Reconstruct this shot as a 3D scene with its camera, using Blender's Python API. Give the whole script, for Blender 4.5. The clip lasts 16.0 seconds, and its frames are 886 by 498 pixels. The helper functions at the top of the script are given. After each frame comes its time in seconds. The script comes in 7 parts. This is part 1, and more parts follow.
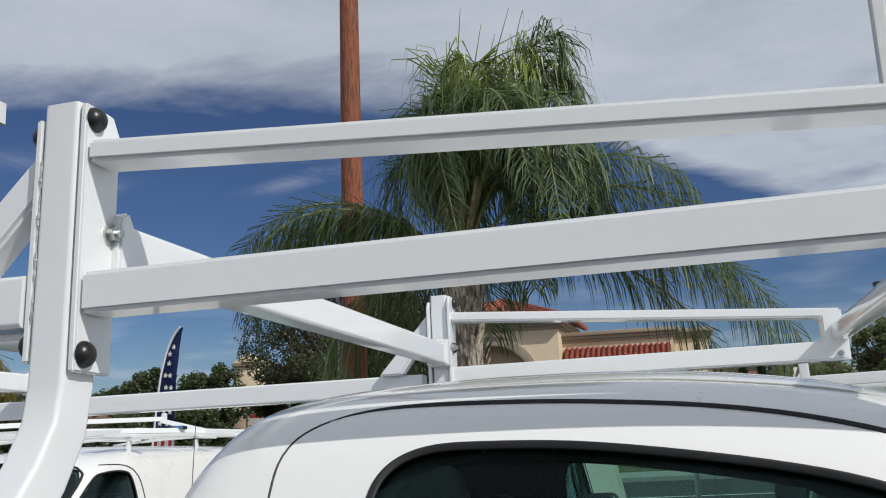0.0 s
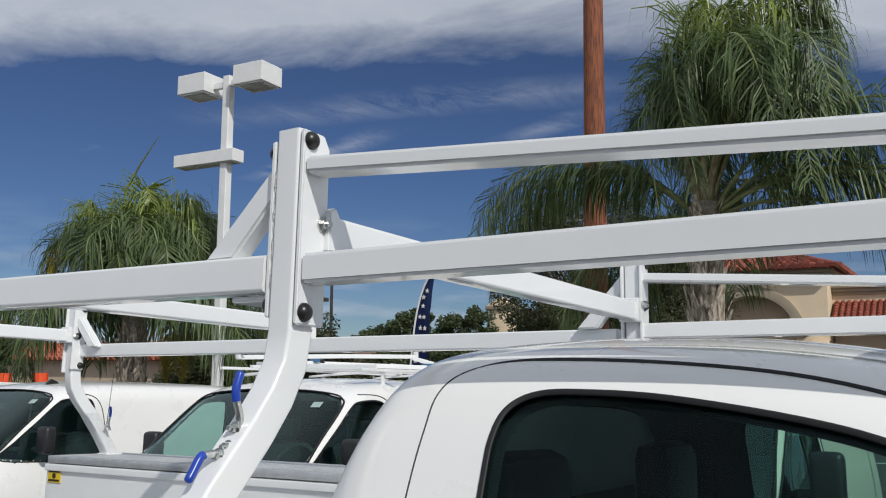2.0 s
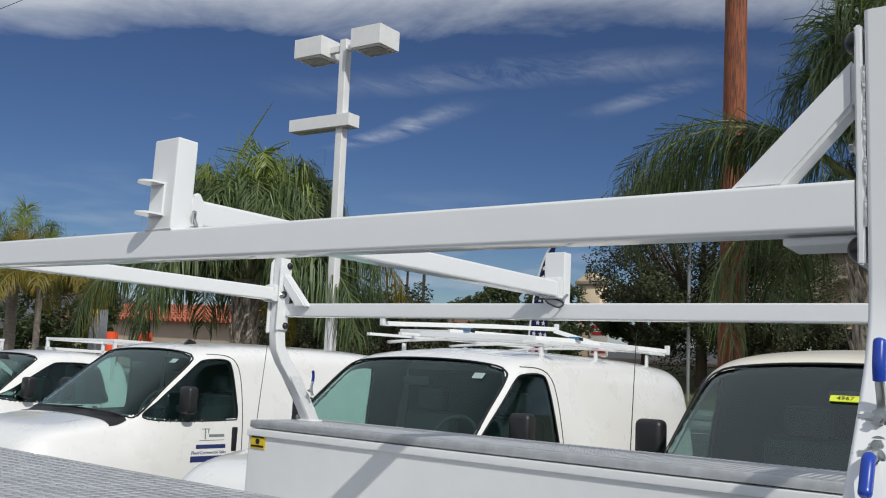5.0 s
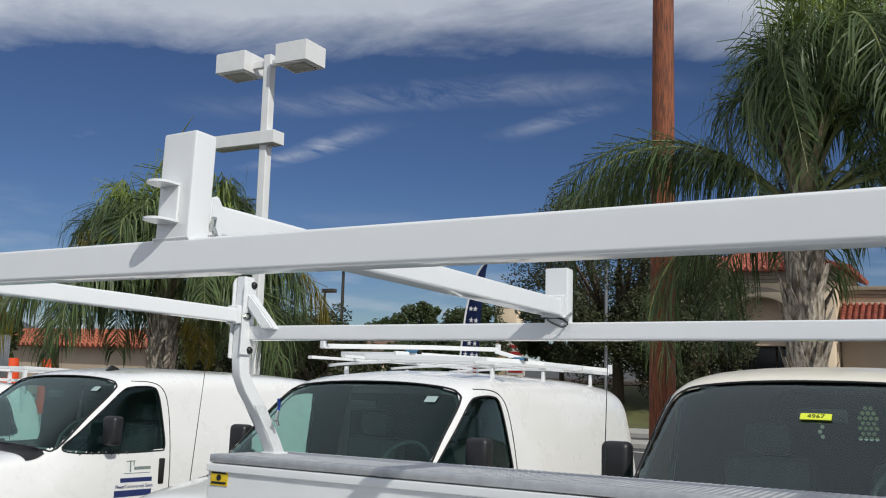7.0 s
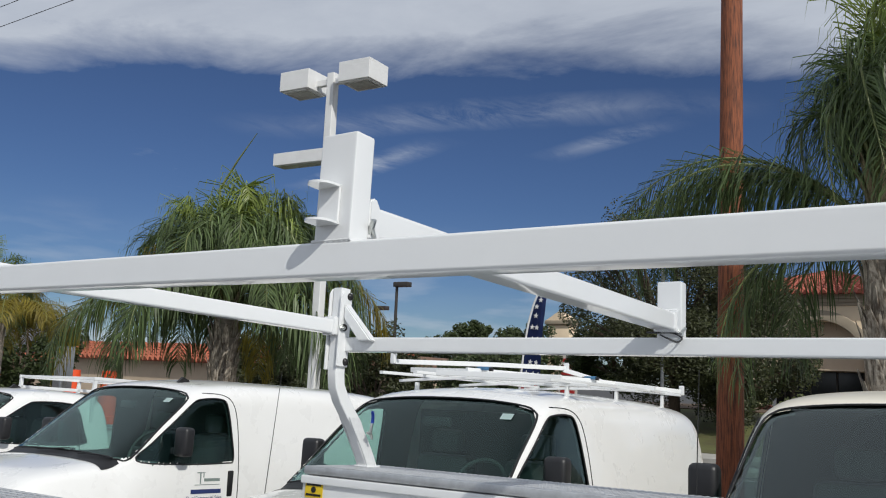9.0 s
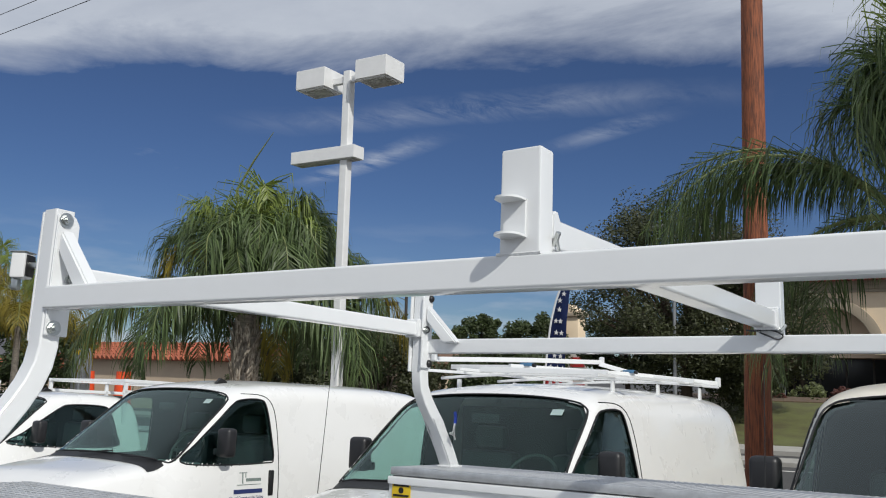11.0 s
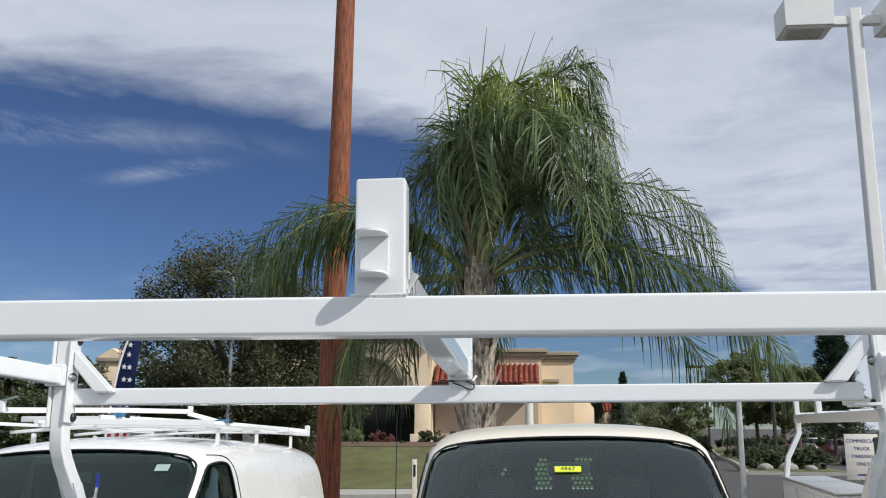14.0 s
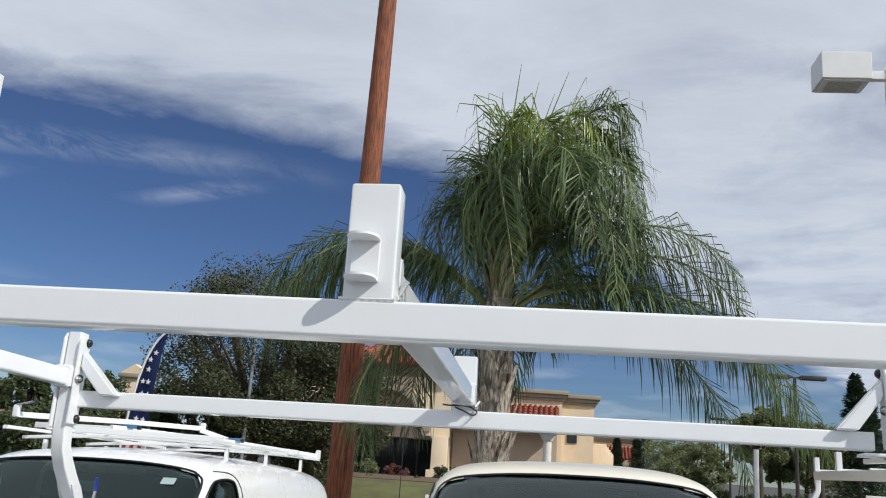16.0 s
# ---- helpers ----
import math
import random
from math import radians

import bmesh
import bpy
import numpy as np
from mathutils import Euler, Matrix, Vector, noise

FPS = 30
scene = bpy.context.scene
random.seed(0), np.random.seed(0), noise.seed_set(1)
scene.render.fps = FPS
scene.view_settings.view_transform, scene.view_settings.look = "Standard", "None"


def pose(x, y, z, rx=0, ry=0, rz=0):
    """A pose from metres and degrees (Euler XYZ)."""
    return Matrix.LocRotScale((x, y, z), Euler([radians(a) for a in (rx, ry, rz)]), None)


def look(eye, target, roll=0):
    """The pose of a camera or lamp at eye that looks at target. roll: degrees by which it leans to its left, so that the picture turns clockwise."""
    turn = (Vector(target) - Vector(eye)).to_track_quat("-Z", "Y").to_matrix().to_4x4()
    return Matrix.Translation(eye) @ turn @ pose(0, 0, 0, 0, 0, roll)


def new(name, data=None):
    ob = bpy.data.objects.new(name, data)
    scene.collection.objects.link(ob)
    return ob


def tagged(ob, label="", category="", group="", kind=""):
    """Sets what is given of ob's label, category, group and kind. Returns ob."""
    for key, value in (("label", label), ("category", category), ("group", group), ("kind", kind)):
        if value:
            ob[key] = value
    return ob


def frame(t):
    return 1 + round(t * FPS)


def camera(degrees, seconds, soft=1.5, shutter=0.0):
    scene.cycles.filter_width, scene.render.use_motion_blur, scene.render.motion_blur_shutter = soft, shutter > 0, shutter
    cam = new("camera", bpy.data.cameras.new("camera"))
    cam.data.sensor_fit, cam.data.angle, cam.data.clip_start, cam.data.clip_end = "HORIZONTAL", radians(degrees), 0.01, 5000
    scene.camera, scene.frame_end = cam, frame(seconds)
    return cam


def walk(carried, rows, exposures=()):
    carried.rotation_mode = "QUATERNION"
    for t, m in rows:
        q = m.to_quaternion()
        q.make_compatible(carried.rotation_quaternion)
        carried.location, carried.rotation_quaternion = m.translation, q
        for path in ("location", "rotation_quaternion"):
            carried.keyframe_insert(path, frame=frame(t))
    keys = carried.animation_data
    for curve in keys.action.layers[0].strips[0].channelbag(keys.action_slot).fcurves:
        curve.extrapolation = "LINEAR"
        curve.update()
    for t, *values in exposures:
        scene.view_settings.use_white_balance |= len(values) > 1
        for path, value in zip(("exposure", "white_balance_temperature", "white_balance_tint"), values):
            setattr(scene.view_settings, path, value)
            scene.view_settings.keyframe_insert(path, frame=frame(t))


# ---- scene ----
cam = camera(53.9, 16.0, soft=1.1)
PATH = [
    (0, (1.991, -0.79, 1.816), (1.503, 1.091, 2.294), -2.8),
    (0.5, (2.133, -0.934, 1.777), (1.688, 0.984, 2.126), -0.8),
    (1, (2.271, -0.998, 1.8), (1.768, 0.896, 2.199), -0.5),
    (1.5, (2.323, -1.006, 1.807), (1.507, 0.775, 2.209), 0.9),
    (2, (2.248, -1.001, 1.805), (1.221, 0.676, 2.17), 0.9),
    (2.5, (2.021, -1.0, 1.815), (0.919, 0.625, 2.196), 1.7),
    (3, (1.805, -0.96, 1.812), (0.566, 0.562, 2.2), 3.1),
    (3.5, (1.669, -0.932, 1.807), (0.321, 0.488, 2.213), 4.1),
    (4, (1.543, -0.997, 1.806), (0.297, 0.529, 2.153), 2.9),
    (4.2, (1.526, -1.007, 1.794), (0.306, 0.545, 2.113), 2.5),
    (6.3, (1.349, -1.096, 1.79), (0.216, 0.525, 2.084), 4.5),
    (6.5, (1.296, -1.084, 1.793), (0.193, 0.554, 2.106), 4.1),
    (7, (1.146, -1.009, 1.797), (0.129, 0.677, 2.15), 2.1),
    (7.5, (0.980, -1.009, 1.792), (0.008, 0.933, 2.193), 0.2),
    (8, (0.937, -1.048, 1.776), (0.021, 0.687, 2.163), 1.7),
    (8.5, (0.963, -1.072, 1.769), (-0.075, 0.59, 2.167), 3.1),
    (9, (0.961, -1.074, 1.771), (-0.149, 0.543, 2.161), 3.3),
    (11.3, (0.638, -1.291, 1.782), (-0.472, 0.33, 2.155), 2.0),
    (11.5, (0.575, -1.29, 1.782), (-0.492, 0.359, 2.158), 1.5),
    (12, (0.395, -1.284, 1.781), (-0.594, 0.397, 2.228), 0.8),
    (12.5, (0.197, -1.323, 1.789), (-0.442, 0.518, 2.238), 0.5),
    (13, (0.147, -1.315, 1.787), (-0.119, 0.622, 2.209), 0.4),
    (13.5, (0.192, -1.307, 1.788), (0.009, 0.633, 2.241), 0.2),
    (14, (0.204, -1.292, 1.797), (0.035, 0.638, 2.293), -0.4),
    (14.5, (0.22, -1.276, 1.794), (0.077, 0.655, 2.296), -0.5),
    (15, (0.229, -1.26, 1.792), (0.105, 0.678, 2.27), -0.5),
    (15.5, (0.248, -1.268, 1.79), (0.067, 0.662, 2.286), 0.6),
    (16, (0.26, -1.27, 1.759), (0.027, 0.632, 2.332), 3.4),
]
TILT = pose(0, 0, 0, -2.75, -0.97, 0)
walk(cam, [(t, TILT @ look(eye, target, roll)) for t, eye, target, roll in PATH], [(0, -0.35), (3.5, -0.45), (7, -0.36), (9, -0.35), (12.5, -0.26), (14, -0.06), (15, -0.02), (16, -0.05)])

# ---- light and sky ----
SUN_DIR = Vector((1.06, -0.56, 1.0)).normalized()
world = bpy.data.worlds.new("sky")
scene.world = world
world.use_nodes = True
wt = world.node_tree
wt.nodes.clear()


def wn(kind, **kw):
    n = wt.nodes.new(kind)
    for k, v in kw.items():
        if k in n.inputs:
            n.inputs[k].default_value = v
    return n


def wmath(op, a, b=None, clamp=False):
    n = wt.nodes.new("ShaderNodeMath")
    n.operation = op
    n.use_clamp = clamp
    for i, v in enumerate((a, b)):
        if v is None:
            continue
        if isinstance(v, (int, float)):
            n.inputs[i].default_value = v
        else:
            wt.links.new(v, n.inputs[i])
    return n.outputs[0]


sky = wt.nodes.new("ShaderNodeTexSky")
sky.sky_type = "NISHITA"
sky.sun_disc = False
sky.sun_elevation = math.asin(SUN_DIR.z)
sky.sun_rotation = math.atan2(SUN_DIR.x, SUN_DIR.y)
sky.altitude = 400
sky.air_density = 1.0
sky.dust_density = 0.0
sky.ozone_density = 4.0
coord = wt.nodes.new("ShaderNodeTexCoord")
sep = wt.nodes.new("ShaderNodeSeparateXYZ")
wt.links.new(coord.outputs["Generated"], sep.inputs[0])
zz = wmath("MAXIMUM", sep.outputs[2], 0.09)
uu = wmath("DIVIDE", sep.outputs[0], zz)
vv = wmath("DIVIDE", sep.outputs[1], zz)
comb = wt.nodes.new("ShaderNodeCombineXYZ")
wt.links.new(uu, comb.inputs[0])
wt.links.new(vv, comb.inputs[1])


def wnoise(scale, detail, rough, offset=(0, 0, 0), stretch=(1, 1, 1), turn=0.0, distort=0.0):
    mp = wt.nodes.new("ShaderNodeMapping")
    mp.inputs["Location"].default_value = offset
    mp.inputs["Scale"].default_value = stretch
    mp.inputs["Rotation"].default_value = (0, 0, turn)
    wt.links.new(comb.outputs[0], mp.inputs[0])
    n = wt.nodes.new("ShaderNodeTexNoise")
    n.inputs["Scale"].default_value = scale
    n.inputs["Detail"].default_value = detail
    n.inputs["Roughness"].default_value = rough
    n.inputs["Distortion"].default_value = distort
    wt.links.new(mp.outputs[0], n.inputs["Vector"])
    return n.outputs[0]


# the cloud sheet ends along a line that runs across the sky; wisps beyond it
edge = wmath("SUBTRACT", wmath("ADD", 3.05, wmath("MULTIPLY", uu, 0.56)), vv)
edge = wmath("ADD", edge, wmath("MULTIPLY", wmath("MAXIMUM", wmath("ADD", uu, 0.35), 0.0), 1.3))
n1 = wnoise(0.9, 6, 0.55, (3.1, 1.7, 0), (1, 1, 1))
n2 = wnoise(1.7, 9, 0.62, (7.3, 2.2, 0), (0.8, 1.15, 1), 0.6, 0.35)
sheet = wmath("ADD", wmath("MULTIPLY", edge, 1.7), wmath("ADD", wmath("MULTIPLY", wmath("SUBTRACT", n1, 0.5), 1.1), wmath("MULTIPLY", wmath("SUBTRACT", n2, 0.5), 1.3)))
sheet = wmath("MULTIPLY", wmath("ADD", sheet, 0.25), 1.25, True)
n6 = wnoise(1.5, 7, 0.6, (4.4, 8.8, 0), (1.0, 0.8, 1), 0.3, 0.4)
gap = wmath("MULTIPLY", wmath("MULTIPLY", wmath("SUBTRACT", n6, 0.47), 4.0, True), wmath("MULTIPLY", wmath("ADD", uu, 0.1), 1.4, True))
body = wmath("SUBTRACT", wmath("ADD", 0.60, wmath("MULTIPLY", n2, 0.64), True), wmath("MULTIPLY", gap, 0.40), True)
sheet = wmath("MULTIPLY", sheet, body, True)
wis = wmath("MULTIPLY", wmath("SUBTRACT", n2, 0.64), 3.0, True)
wis = wmath("MULTIPLY", wis, 0.3)
low = wmath("SUBTRACT", 1.0, wmath("MULTIPLY", zz, 5.2), True)
n3 = wnoise(0.55, 3, 0.5, (1.3, 9.2, 0), (0.5, 0.7, 1))
haze = wmath("MULTIPLY", low, wmath("MULTIPLY", wmath("SUBTRACT", n3, 0.40), 4.0, True))


n4 = wnoise(4.2, 8, 0.66, (2.2, 5.1, 0), (1.0, 0.55, 1), -0.5, 0.5)


def streak(p, q, width, power):
    """A torn wisp of cloud along a line."""
    (ax_, ay_), (bx_, by_) = p, q
    ln = math.hypot(bx_ - ax_, by_ - ay_)
    dx_, dy_ = (bx_ - ax_) / ln, (by_ - ay_) / ln
    ox, oy = wmath("SUBTRACT", uu, (ax_ + bx_) / 2), wmath("SUBTRACT", vv, (ay_ + by_) / 2)
    al = wmath("ADD", wmath("MULTIPLY", ox, dx_), wmath("MULTIPLY", oy, dy_))
    ac = wmath("SUBTRACT", wmath("MULTIPLY", oy, dx_), wmath("MULTIPLY", ox, dy_))
    ac = wmath("ADD", ac, wmath("MULTIPLY", wmath("SUBTRACT", n1, 0.5), width * 1.6))
    fa = wmath("SUBTRACT", 1.0, wmath("DIVIDE", wmath("ABSOLUTE", ac), width), True)
    fl = wmath("SUBTRACT", 1.0, wmath("DIVIDE", wmath("ABSOLUTE", al), ln * 0.62), True)
    torn = wmath("MULTIPLY", wmath("SUBTRACT", n4, 0.36), 4.0, True)
    return wmath("MULTIPLY", wmath("MULTIPLY", fa, fl), wmath("MULTIPLY", torn, power), True)


wis = wmath("MAXIMUM", wis, streak((-3.25, 3.42), (-2.12, 3.0), 0.13, 0.75))
wis = wmath("MAXIMUM", wis, streak((-1.75, 3.4), (-1.1, 3.12), 0.12, 0.4))
wis = wmath("MAXIMUM", wis, streak((-2.6, 2.45), (-0.9, 3.0), 0.22, 0.4))
lowmap = wt.nodes.new("ShaderNodeMapping")
lowmap.inputs["Scale"].default_value = (5.0, 5.0, 26.0)
wt.links.new(coord.outputs["Generated"], lowmap.inputs[0])
lown = wt.nodes.new("ShaderNodeTexNoise")
lown.inputs["Scale"].default_value = 1.6
lown.inputs["Detail"].default_value = 6
wt.links.new(lowmap.outputs[0], lown.inputs["Vector"])
puff = wmath("MULTIPLY", wmath("SUBTRACT", lown.outputs[0], 0.49), 5.0, True)
puff = wmath("MULTIPLY", wmath("MULTIPLY", puff, wmath("SUBTRACT", 1.15, wmath("MULTIPLY", sep.outputs[2], 6.5), True)), 0.6)
dens = wmath("MAXIMUM", wmath("MAXIMUM", sheet, wis), wmath("MAXIMUM", puff, wmath("MULTIPLY", haze, 0.12)))
dens = wmath("MULTIPLY", dens, 0.93, True)
cmix = wt.nodes.new("ShaderNodeMix")
cmix.data_type = "RGBA"
wt.links.new(dens, cmix.inputs[0])
deep = wt.nodes.new("ShaderNodeHueSaturation")
deep.inputs["Hue"].default_value = 0.512
deep.inputs["Saturation"].default_value = 1.12
deep.inputs["Value"].default_value = 1.0
wt.links.new(sky.outputs[0], deep.inputs["Color"])
hor = wt.nodes.new("ShaderNodeMix")
hor.data_type = "RGBA"
hor.blend_type = "MULTIPLY"
wt.links.new(wmath("SUBTRACT", 1.0, wmath("MULTIPLY", sep.outputs[2], 2.6), True), hor.inputs[0])
wt.links.new(deep.outputs[0], hor.inputs[6])
hor.inputs[7].default_value = (0.70, 0.86, 1.08, 1)
wt.links.new(hor.outputs[2], cmix.inputs[6])
cmix.inputs[7].default_value = (10.9, 11.8, 13.3, 1)
bg = wn("ShaderNodeBackground", Strength=0.062)
wt.links.new(cmix.outputs[2], bg.inputs[0])
wout = wt.nodes.new("ShaderNodeOutputWorld")
wt.links.new(bg.outputs[0], wout.inputs[0])

sun_data = bpy.data.lights.new("sun", "SUN")
sun_data.energy = 3.8
sun_data.angle = radians(0.6)
sun_data.color = (1.0, 0.98, 0.92)
sun = new("sun", sun_data)
sun.matrix_world = look(SUN_DIR * 50, (0, 0, 0))

# ---- materials ----


def material(name, color, rough=0.5, metal=0.0, var=0.12, scale=6.0, bump=0.0, bscale=60.0, coat=0.0,
             color2=None, thresh=None, stretch=(1, 1, 1), spec=0.5, per_object=0.0, island=0.0, sheen=0.0):
    m = bpy.data.materials.new(name)
    m.use_nodes = True
    nt = m.node_tree
    bs = nt.nodes["Principled BSDF"]
    bs.inputs["Roughness"].default_value = rough
    bs.inputs["Metallic"].default_value = metal
    bs.inputs["Coat Weight"].default_value = coat
    bs.inputs["Coat Roughness"].default_value = 0.06
    bs.inputs["Specular IOR Level"].default_value = spec
    co = nt.nodes.new("ShaderNodeTexCoord")
    mp = nt.nodes.new("ShaderNodeMapping")
    mp.inputs["Scale"].default_value = stretch
    nt.links.new(co.outputs["Object"], mp.inputs[0])
    no = nt.nodes.new("ShaderNodeTexNoise")
    no.inputs["Scale"].default_value = scale
    no.inputs["Detail"].default_value = 6
    no.inputs["Roughness"].default_value = 0.6
    nt.links.new(mp.outputs[0], no.inputs["Vector"])
    ramp = nt.nodes.new("ShaderNodeValToRGB")
    lo, hi = thresh or (0.3, 0.7)
    ramp.color_ramp.elements[0].position = lo
    ramp.color_ramp.elements[1].position = hi
    c2 = color2 or tuple(c * (1 - var) for c in color)
    ramp.color_ramp.elements[0].color = (*c2, 1)
    ramp.color_ramp.elements[1].color = (*color, 1)
    nt.links.new(no.outputs[0], ramp.inputs[0])
    out = ramp.outputs[0]
    if per_object or island:
        hs = nt.nodes.new("ShaderNodeHueSaturation")
        src = nt.nodes.new("ShaderNodeObjectInfo" if per_object else "ShaderNodeNewGeometry")
        mr = nt.nodes.new("ShaderNodeMapRange")
        mr.inputs[3].default_value = 1 - (per_object or island)
        mr.inputs[4].default_value = 1 + (per_object or island)
        nt.links.new(src.outputs["Random" if per_object else "Random Per Island"], mr.inputs[0])
        nt.links.new(mr.outputs[0], hs.inputs["Value"])
        nt.links.new(out, hs.inputs["Color"])
        out = hs.outputs[0]
    nt.links.new(out, bs.inputs["Base Color"])
    rr = nt.nodes.new("ShaderNodeMapRange")
    rr.inputs[3].default_value = max(0.02, rough * 0.85)
    rr.inputs[4].default_value = min(1, rough * 1.15)
    nt.links.new(no.outputs[0], rr.inputs[0])
    nt.links.new(rr.outputs[0], bs.inputs["Roughness"])
    if bump:
        bn = nt.nodes.new("ShaderNodeTexNoise")
        bn.inputs["Scale"].default_value = bscale
        bn.inputs["Detail"].default_value = 4
        nt.links.new(mp.outputs[0], bn.inputs["Vector"])
        bp = nt.nodes.new("ShaderNodeBump")
        bp.inputs["Strength"].default_value = bump
        bp.inputs["Distance"].default_value = 0.01
        nt.links.new(bn.outputs[0], bp.inputs["Height"])
        nt.links.new(bp.outputs[0], bs.inputs["Normal"])
    return m


def leafy(m, amount=0.38):
    """Lets light shine through thin leaves."""
    nt = m.node_tree
    bs = nt.nodes["Principled BSDF"]
    out = next(n for n in nt.nodes if n.type == "OUTPUT_MATERIAL")
    tl = nt.nodes.new("ShaderNodeBsdfTranslucent")
    src = bs.inputs["Base Color"].links[0].from_socket
    nt.links.new(src, tl.inputs[0])
    mx = nt.nodes.new("ShaderNodeMixShader")
    mx.inputs[0].default_value = amount
    nt.links.new(bs.outputs[0], mx.inputs[1])
    nt.links.new(tl.outputs[0], mx.inputs[2])
    nt.links.new(mx.outputs[0], out.inputs[0])
    return m


def glass(name, tint, gloss=(1, 1, 1), base=0.075):
    m = bpy.data.materials.new(name)
    m.use_nodes = True
    nt = m.node_tree
    nt.nodes.clear()
    out = nt.nodes.new("ShaderNodeOutputMaterial")
    tr = nt.nodes.new("ShaderNodeBsdfTransparent")
    tr.inputs[0].default_value = (*tint, 1)
    gl = nt.nodes.new("ShaderNodeBsdfGlossy")
    gl.inputs["Roughness"].default_value = 0.02
    gl.inputs["Color"].default_value = (*gloss, 1)
    lw = nt.nodes.new("ShaderNodeLayerWeight")
    pw = nt.nodes.new("ShaderNodeMath")
    pw.operation = "POWER"
    pw.inputs[1].default_value = 4.0
    nt.links.new(lw.outputs["Facing"], pw.inputs[0])
    fr = nt.nodes.new("ShaderNodeMath")
    fr.operation = "MULTIPLY_ADD"
    fr.inputs[1].default_value = 0.85
    fr.inputs[2].default_value = base
    nt.links.new(pw.outputs[0], fr.inputs[0])
    mx = nt.nodes.new("ShaderNodeMixShader")
    nt.links.new(fr.outputs[0], mx.inputs[0])
    nt.links.new(tr.outputs[0], mx.inputs[1])
    nt.links.new(gl.outputs[0], mx.inputs[2])
    nt.links.new(mx.outputs[0], out.inputs[0])
    return m


M_RACK = material("white powder coat", (0.79, 0.80, 0.80), 0.30, var=0.03, scale=9, bump=0.008, bscale=160, coat=1.0)
M_PAINT = material("white car paint", (0.82, 0.815, 0.795), 0.28, var=0.03, scale=3, coat=0.8)
M_PAINT_WARM = material("cream white car paint", (0.80, 0.75, 0.64), 0.38, var=0.06, scale=4, coat=0.4)
M_BODY = material("white body panel", (0.76, 0.77, 0.77), 0.35, var=0.06, scale=5, coat=0.3)
M_SEAL = material("black rubber", (0.012, 0.012, 0.013), 0.55, var=0.3, scale=30)
M_CAP = material("black plastic cap", (0.015, 0.014, 0.014), 0.34, var=0.3, scale=40)
M_MIRROR = material("black mirror housing", (0.018, 0.018, 0.02), 0.42, var=0.3, scale=20, bump=0.1, bscale=300)
M_ZINC = material("zinc plated steel", (0.62, 0.64, 0.62), 0.3, metal=1.0, var=0.3, scale=60)
M_WELD = material("rough weld bead", (0.62, 0.62, 0.62), 0.45, var=0.3, scale=90, bump=0.6, bscale=160)
M_ALU = material("aluminium tread plate", (0.62, 0.63, 0.64), 0.42, metal=0.6, var=0.25, scale=18)
M_TREAD = material("white painted tread plate", (0.76, 0.77, 0.77), 0.36, metal=0.1, var=0.12, scale=45, bump=0.4, bscale=95)
M_BLUE = material("blue vinyl grip", (0.015, 0.06, 0.42), 0.3, var=0.2, scale=30)
M_INTERIOR = material("dark grey cabin trim", (0.035, 0.045, 0.044), 0.7, var=0.3, scale=12)
M_SEAT = material("grey vinyl seat", (0.07, 0.085, 0.082), 0.6, var=0.3, scale=10)
M_DASH = material("grey dashboard", (0.20, 0.23, 0.22), 0.65, var=0.25, scale=12)
M_GLASS = glass("green tinted windshield", (0.60, 0.82, 0.75), (0.82, 1.0, 0.95), base=0.048)
M_TRUCK_TRIM = material("black truck cabin trim", (0.014, 0.015, 0.017), 0.7, var=0.3, scale=12)
# base reflection raised so the pane takes on a paler sky sheen
M_GLASS_REFLECTIVE = glass("more reflective green tinted windshield", (0.62, 0.78, 0.72), (0.9, 1.0, 0.97), base=0.10)
M_TRUCK_GLASS = glass("tinted truck door glass", (0.50, 0.70, 0.66), (0.8, 1.0, 1.0), base=0.015)
M_TRUCK_WS = glass("grey tinted truck windshield", (0.34, 0.42, 0.45), (0.95, 1.0, 1.0), base=0.15)
M_GLASS_DARK = glass("smoked side glass", (0.42, 0.58, 0.56), (0.75, 1.0, 0.98), base=0.045)
M_YELLOW = material("yellow sticker", (0.75, 0.52, 0.02), 0.45, var=0.1, scale=20)
M_LIME = material("fluorescent yellow label", (0.72, 0.80, 0.05), 0.5, var=0.08, scale=20)
M_INK = material("black print", (0.01, 0.01, 0.01), 0.5, var=0.2, scale=20)
M_STICKER = material("pale green sticker", (0.36, 0.47, 0.45), 0.5, var=0.1, scale=30)
M_LAMPPAINT = material("white lamp post paint", (0.78, 0.78, 0.77), 0.42, var=0.08, scale=5)
M_LENS = material("prismatic lamp lens", (0.55, 0.55, 0.52), 0.25, var=0.35, scale=18)
M_POLE = material("creosoted timber", (0.32, 0.10, 0.042), 0.75, var=0.5, scale=10, stretch=(5, 5, 0.35), bump=0.9,
                  bscale=30, color2=(0.085, 0.028, 0.015), thresh=(0.36, 0.58))
M_PTRUNK = material("grey palm trunk", (0.38, 0.33, 0.27), 0.9, var=0.5, scale=9, stretch=(1, 1, 2.4), bump=0.9, bscale=22)
M_BOOT = material("dry palm leaf bases", (0.50, 0.44, 0.36), 0.85, color2=(0.11, 0.08, 0.055), island=0.35, thresh=(0.36, 0.62), scale=14, stretch=(2, 2, 0.5), bump=0.9, bscale=40)
M_FROND = leafy(material("green palm frond", (0.14, 0.20, 0.075), 0.42, var=0.45, scale=2.5, island=0.5, spec=0.4))
M_FROND_NEW = leafy(material("fresh yellow green palm frond", (0.27, 0.34, 0.075), 0.34, var=0.35, scale=2.5, island=0.3))
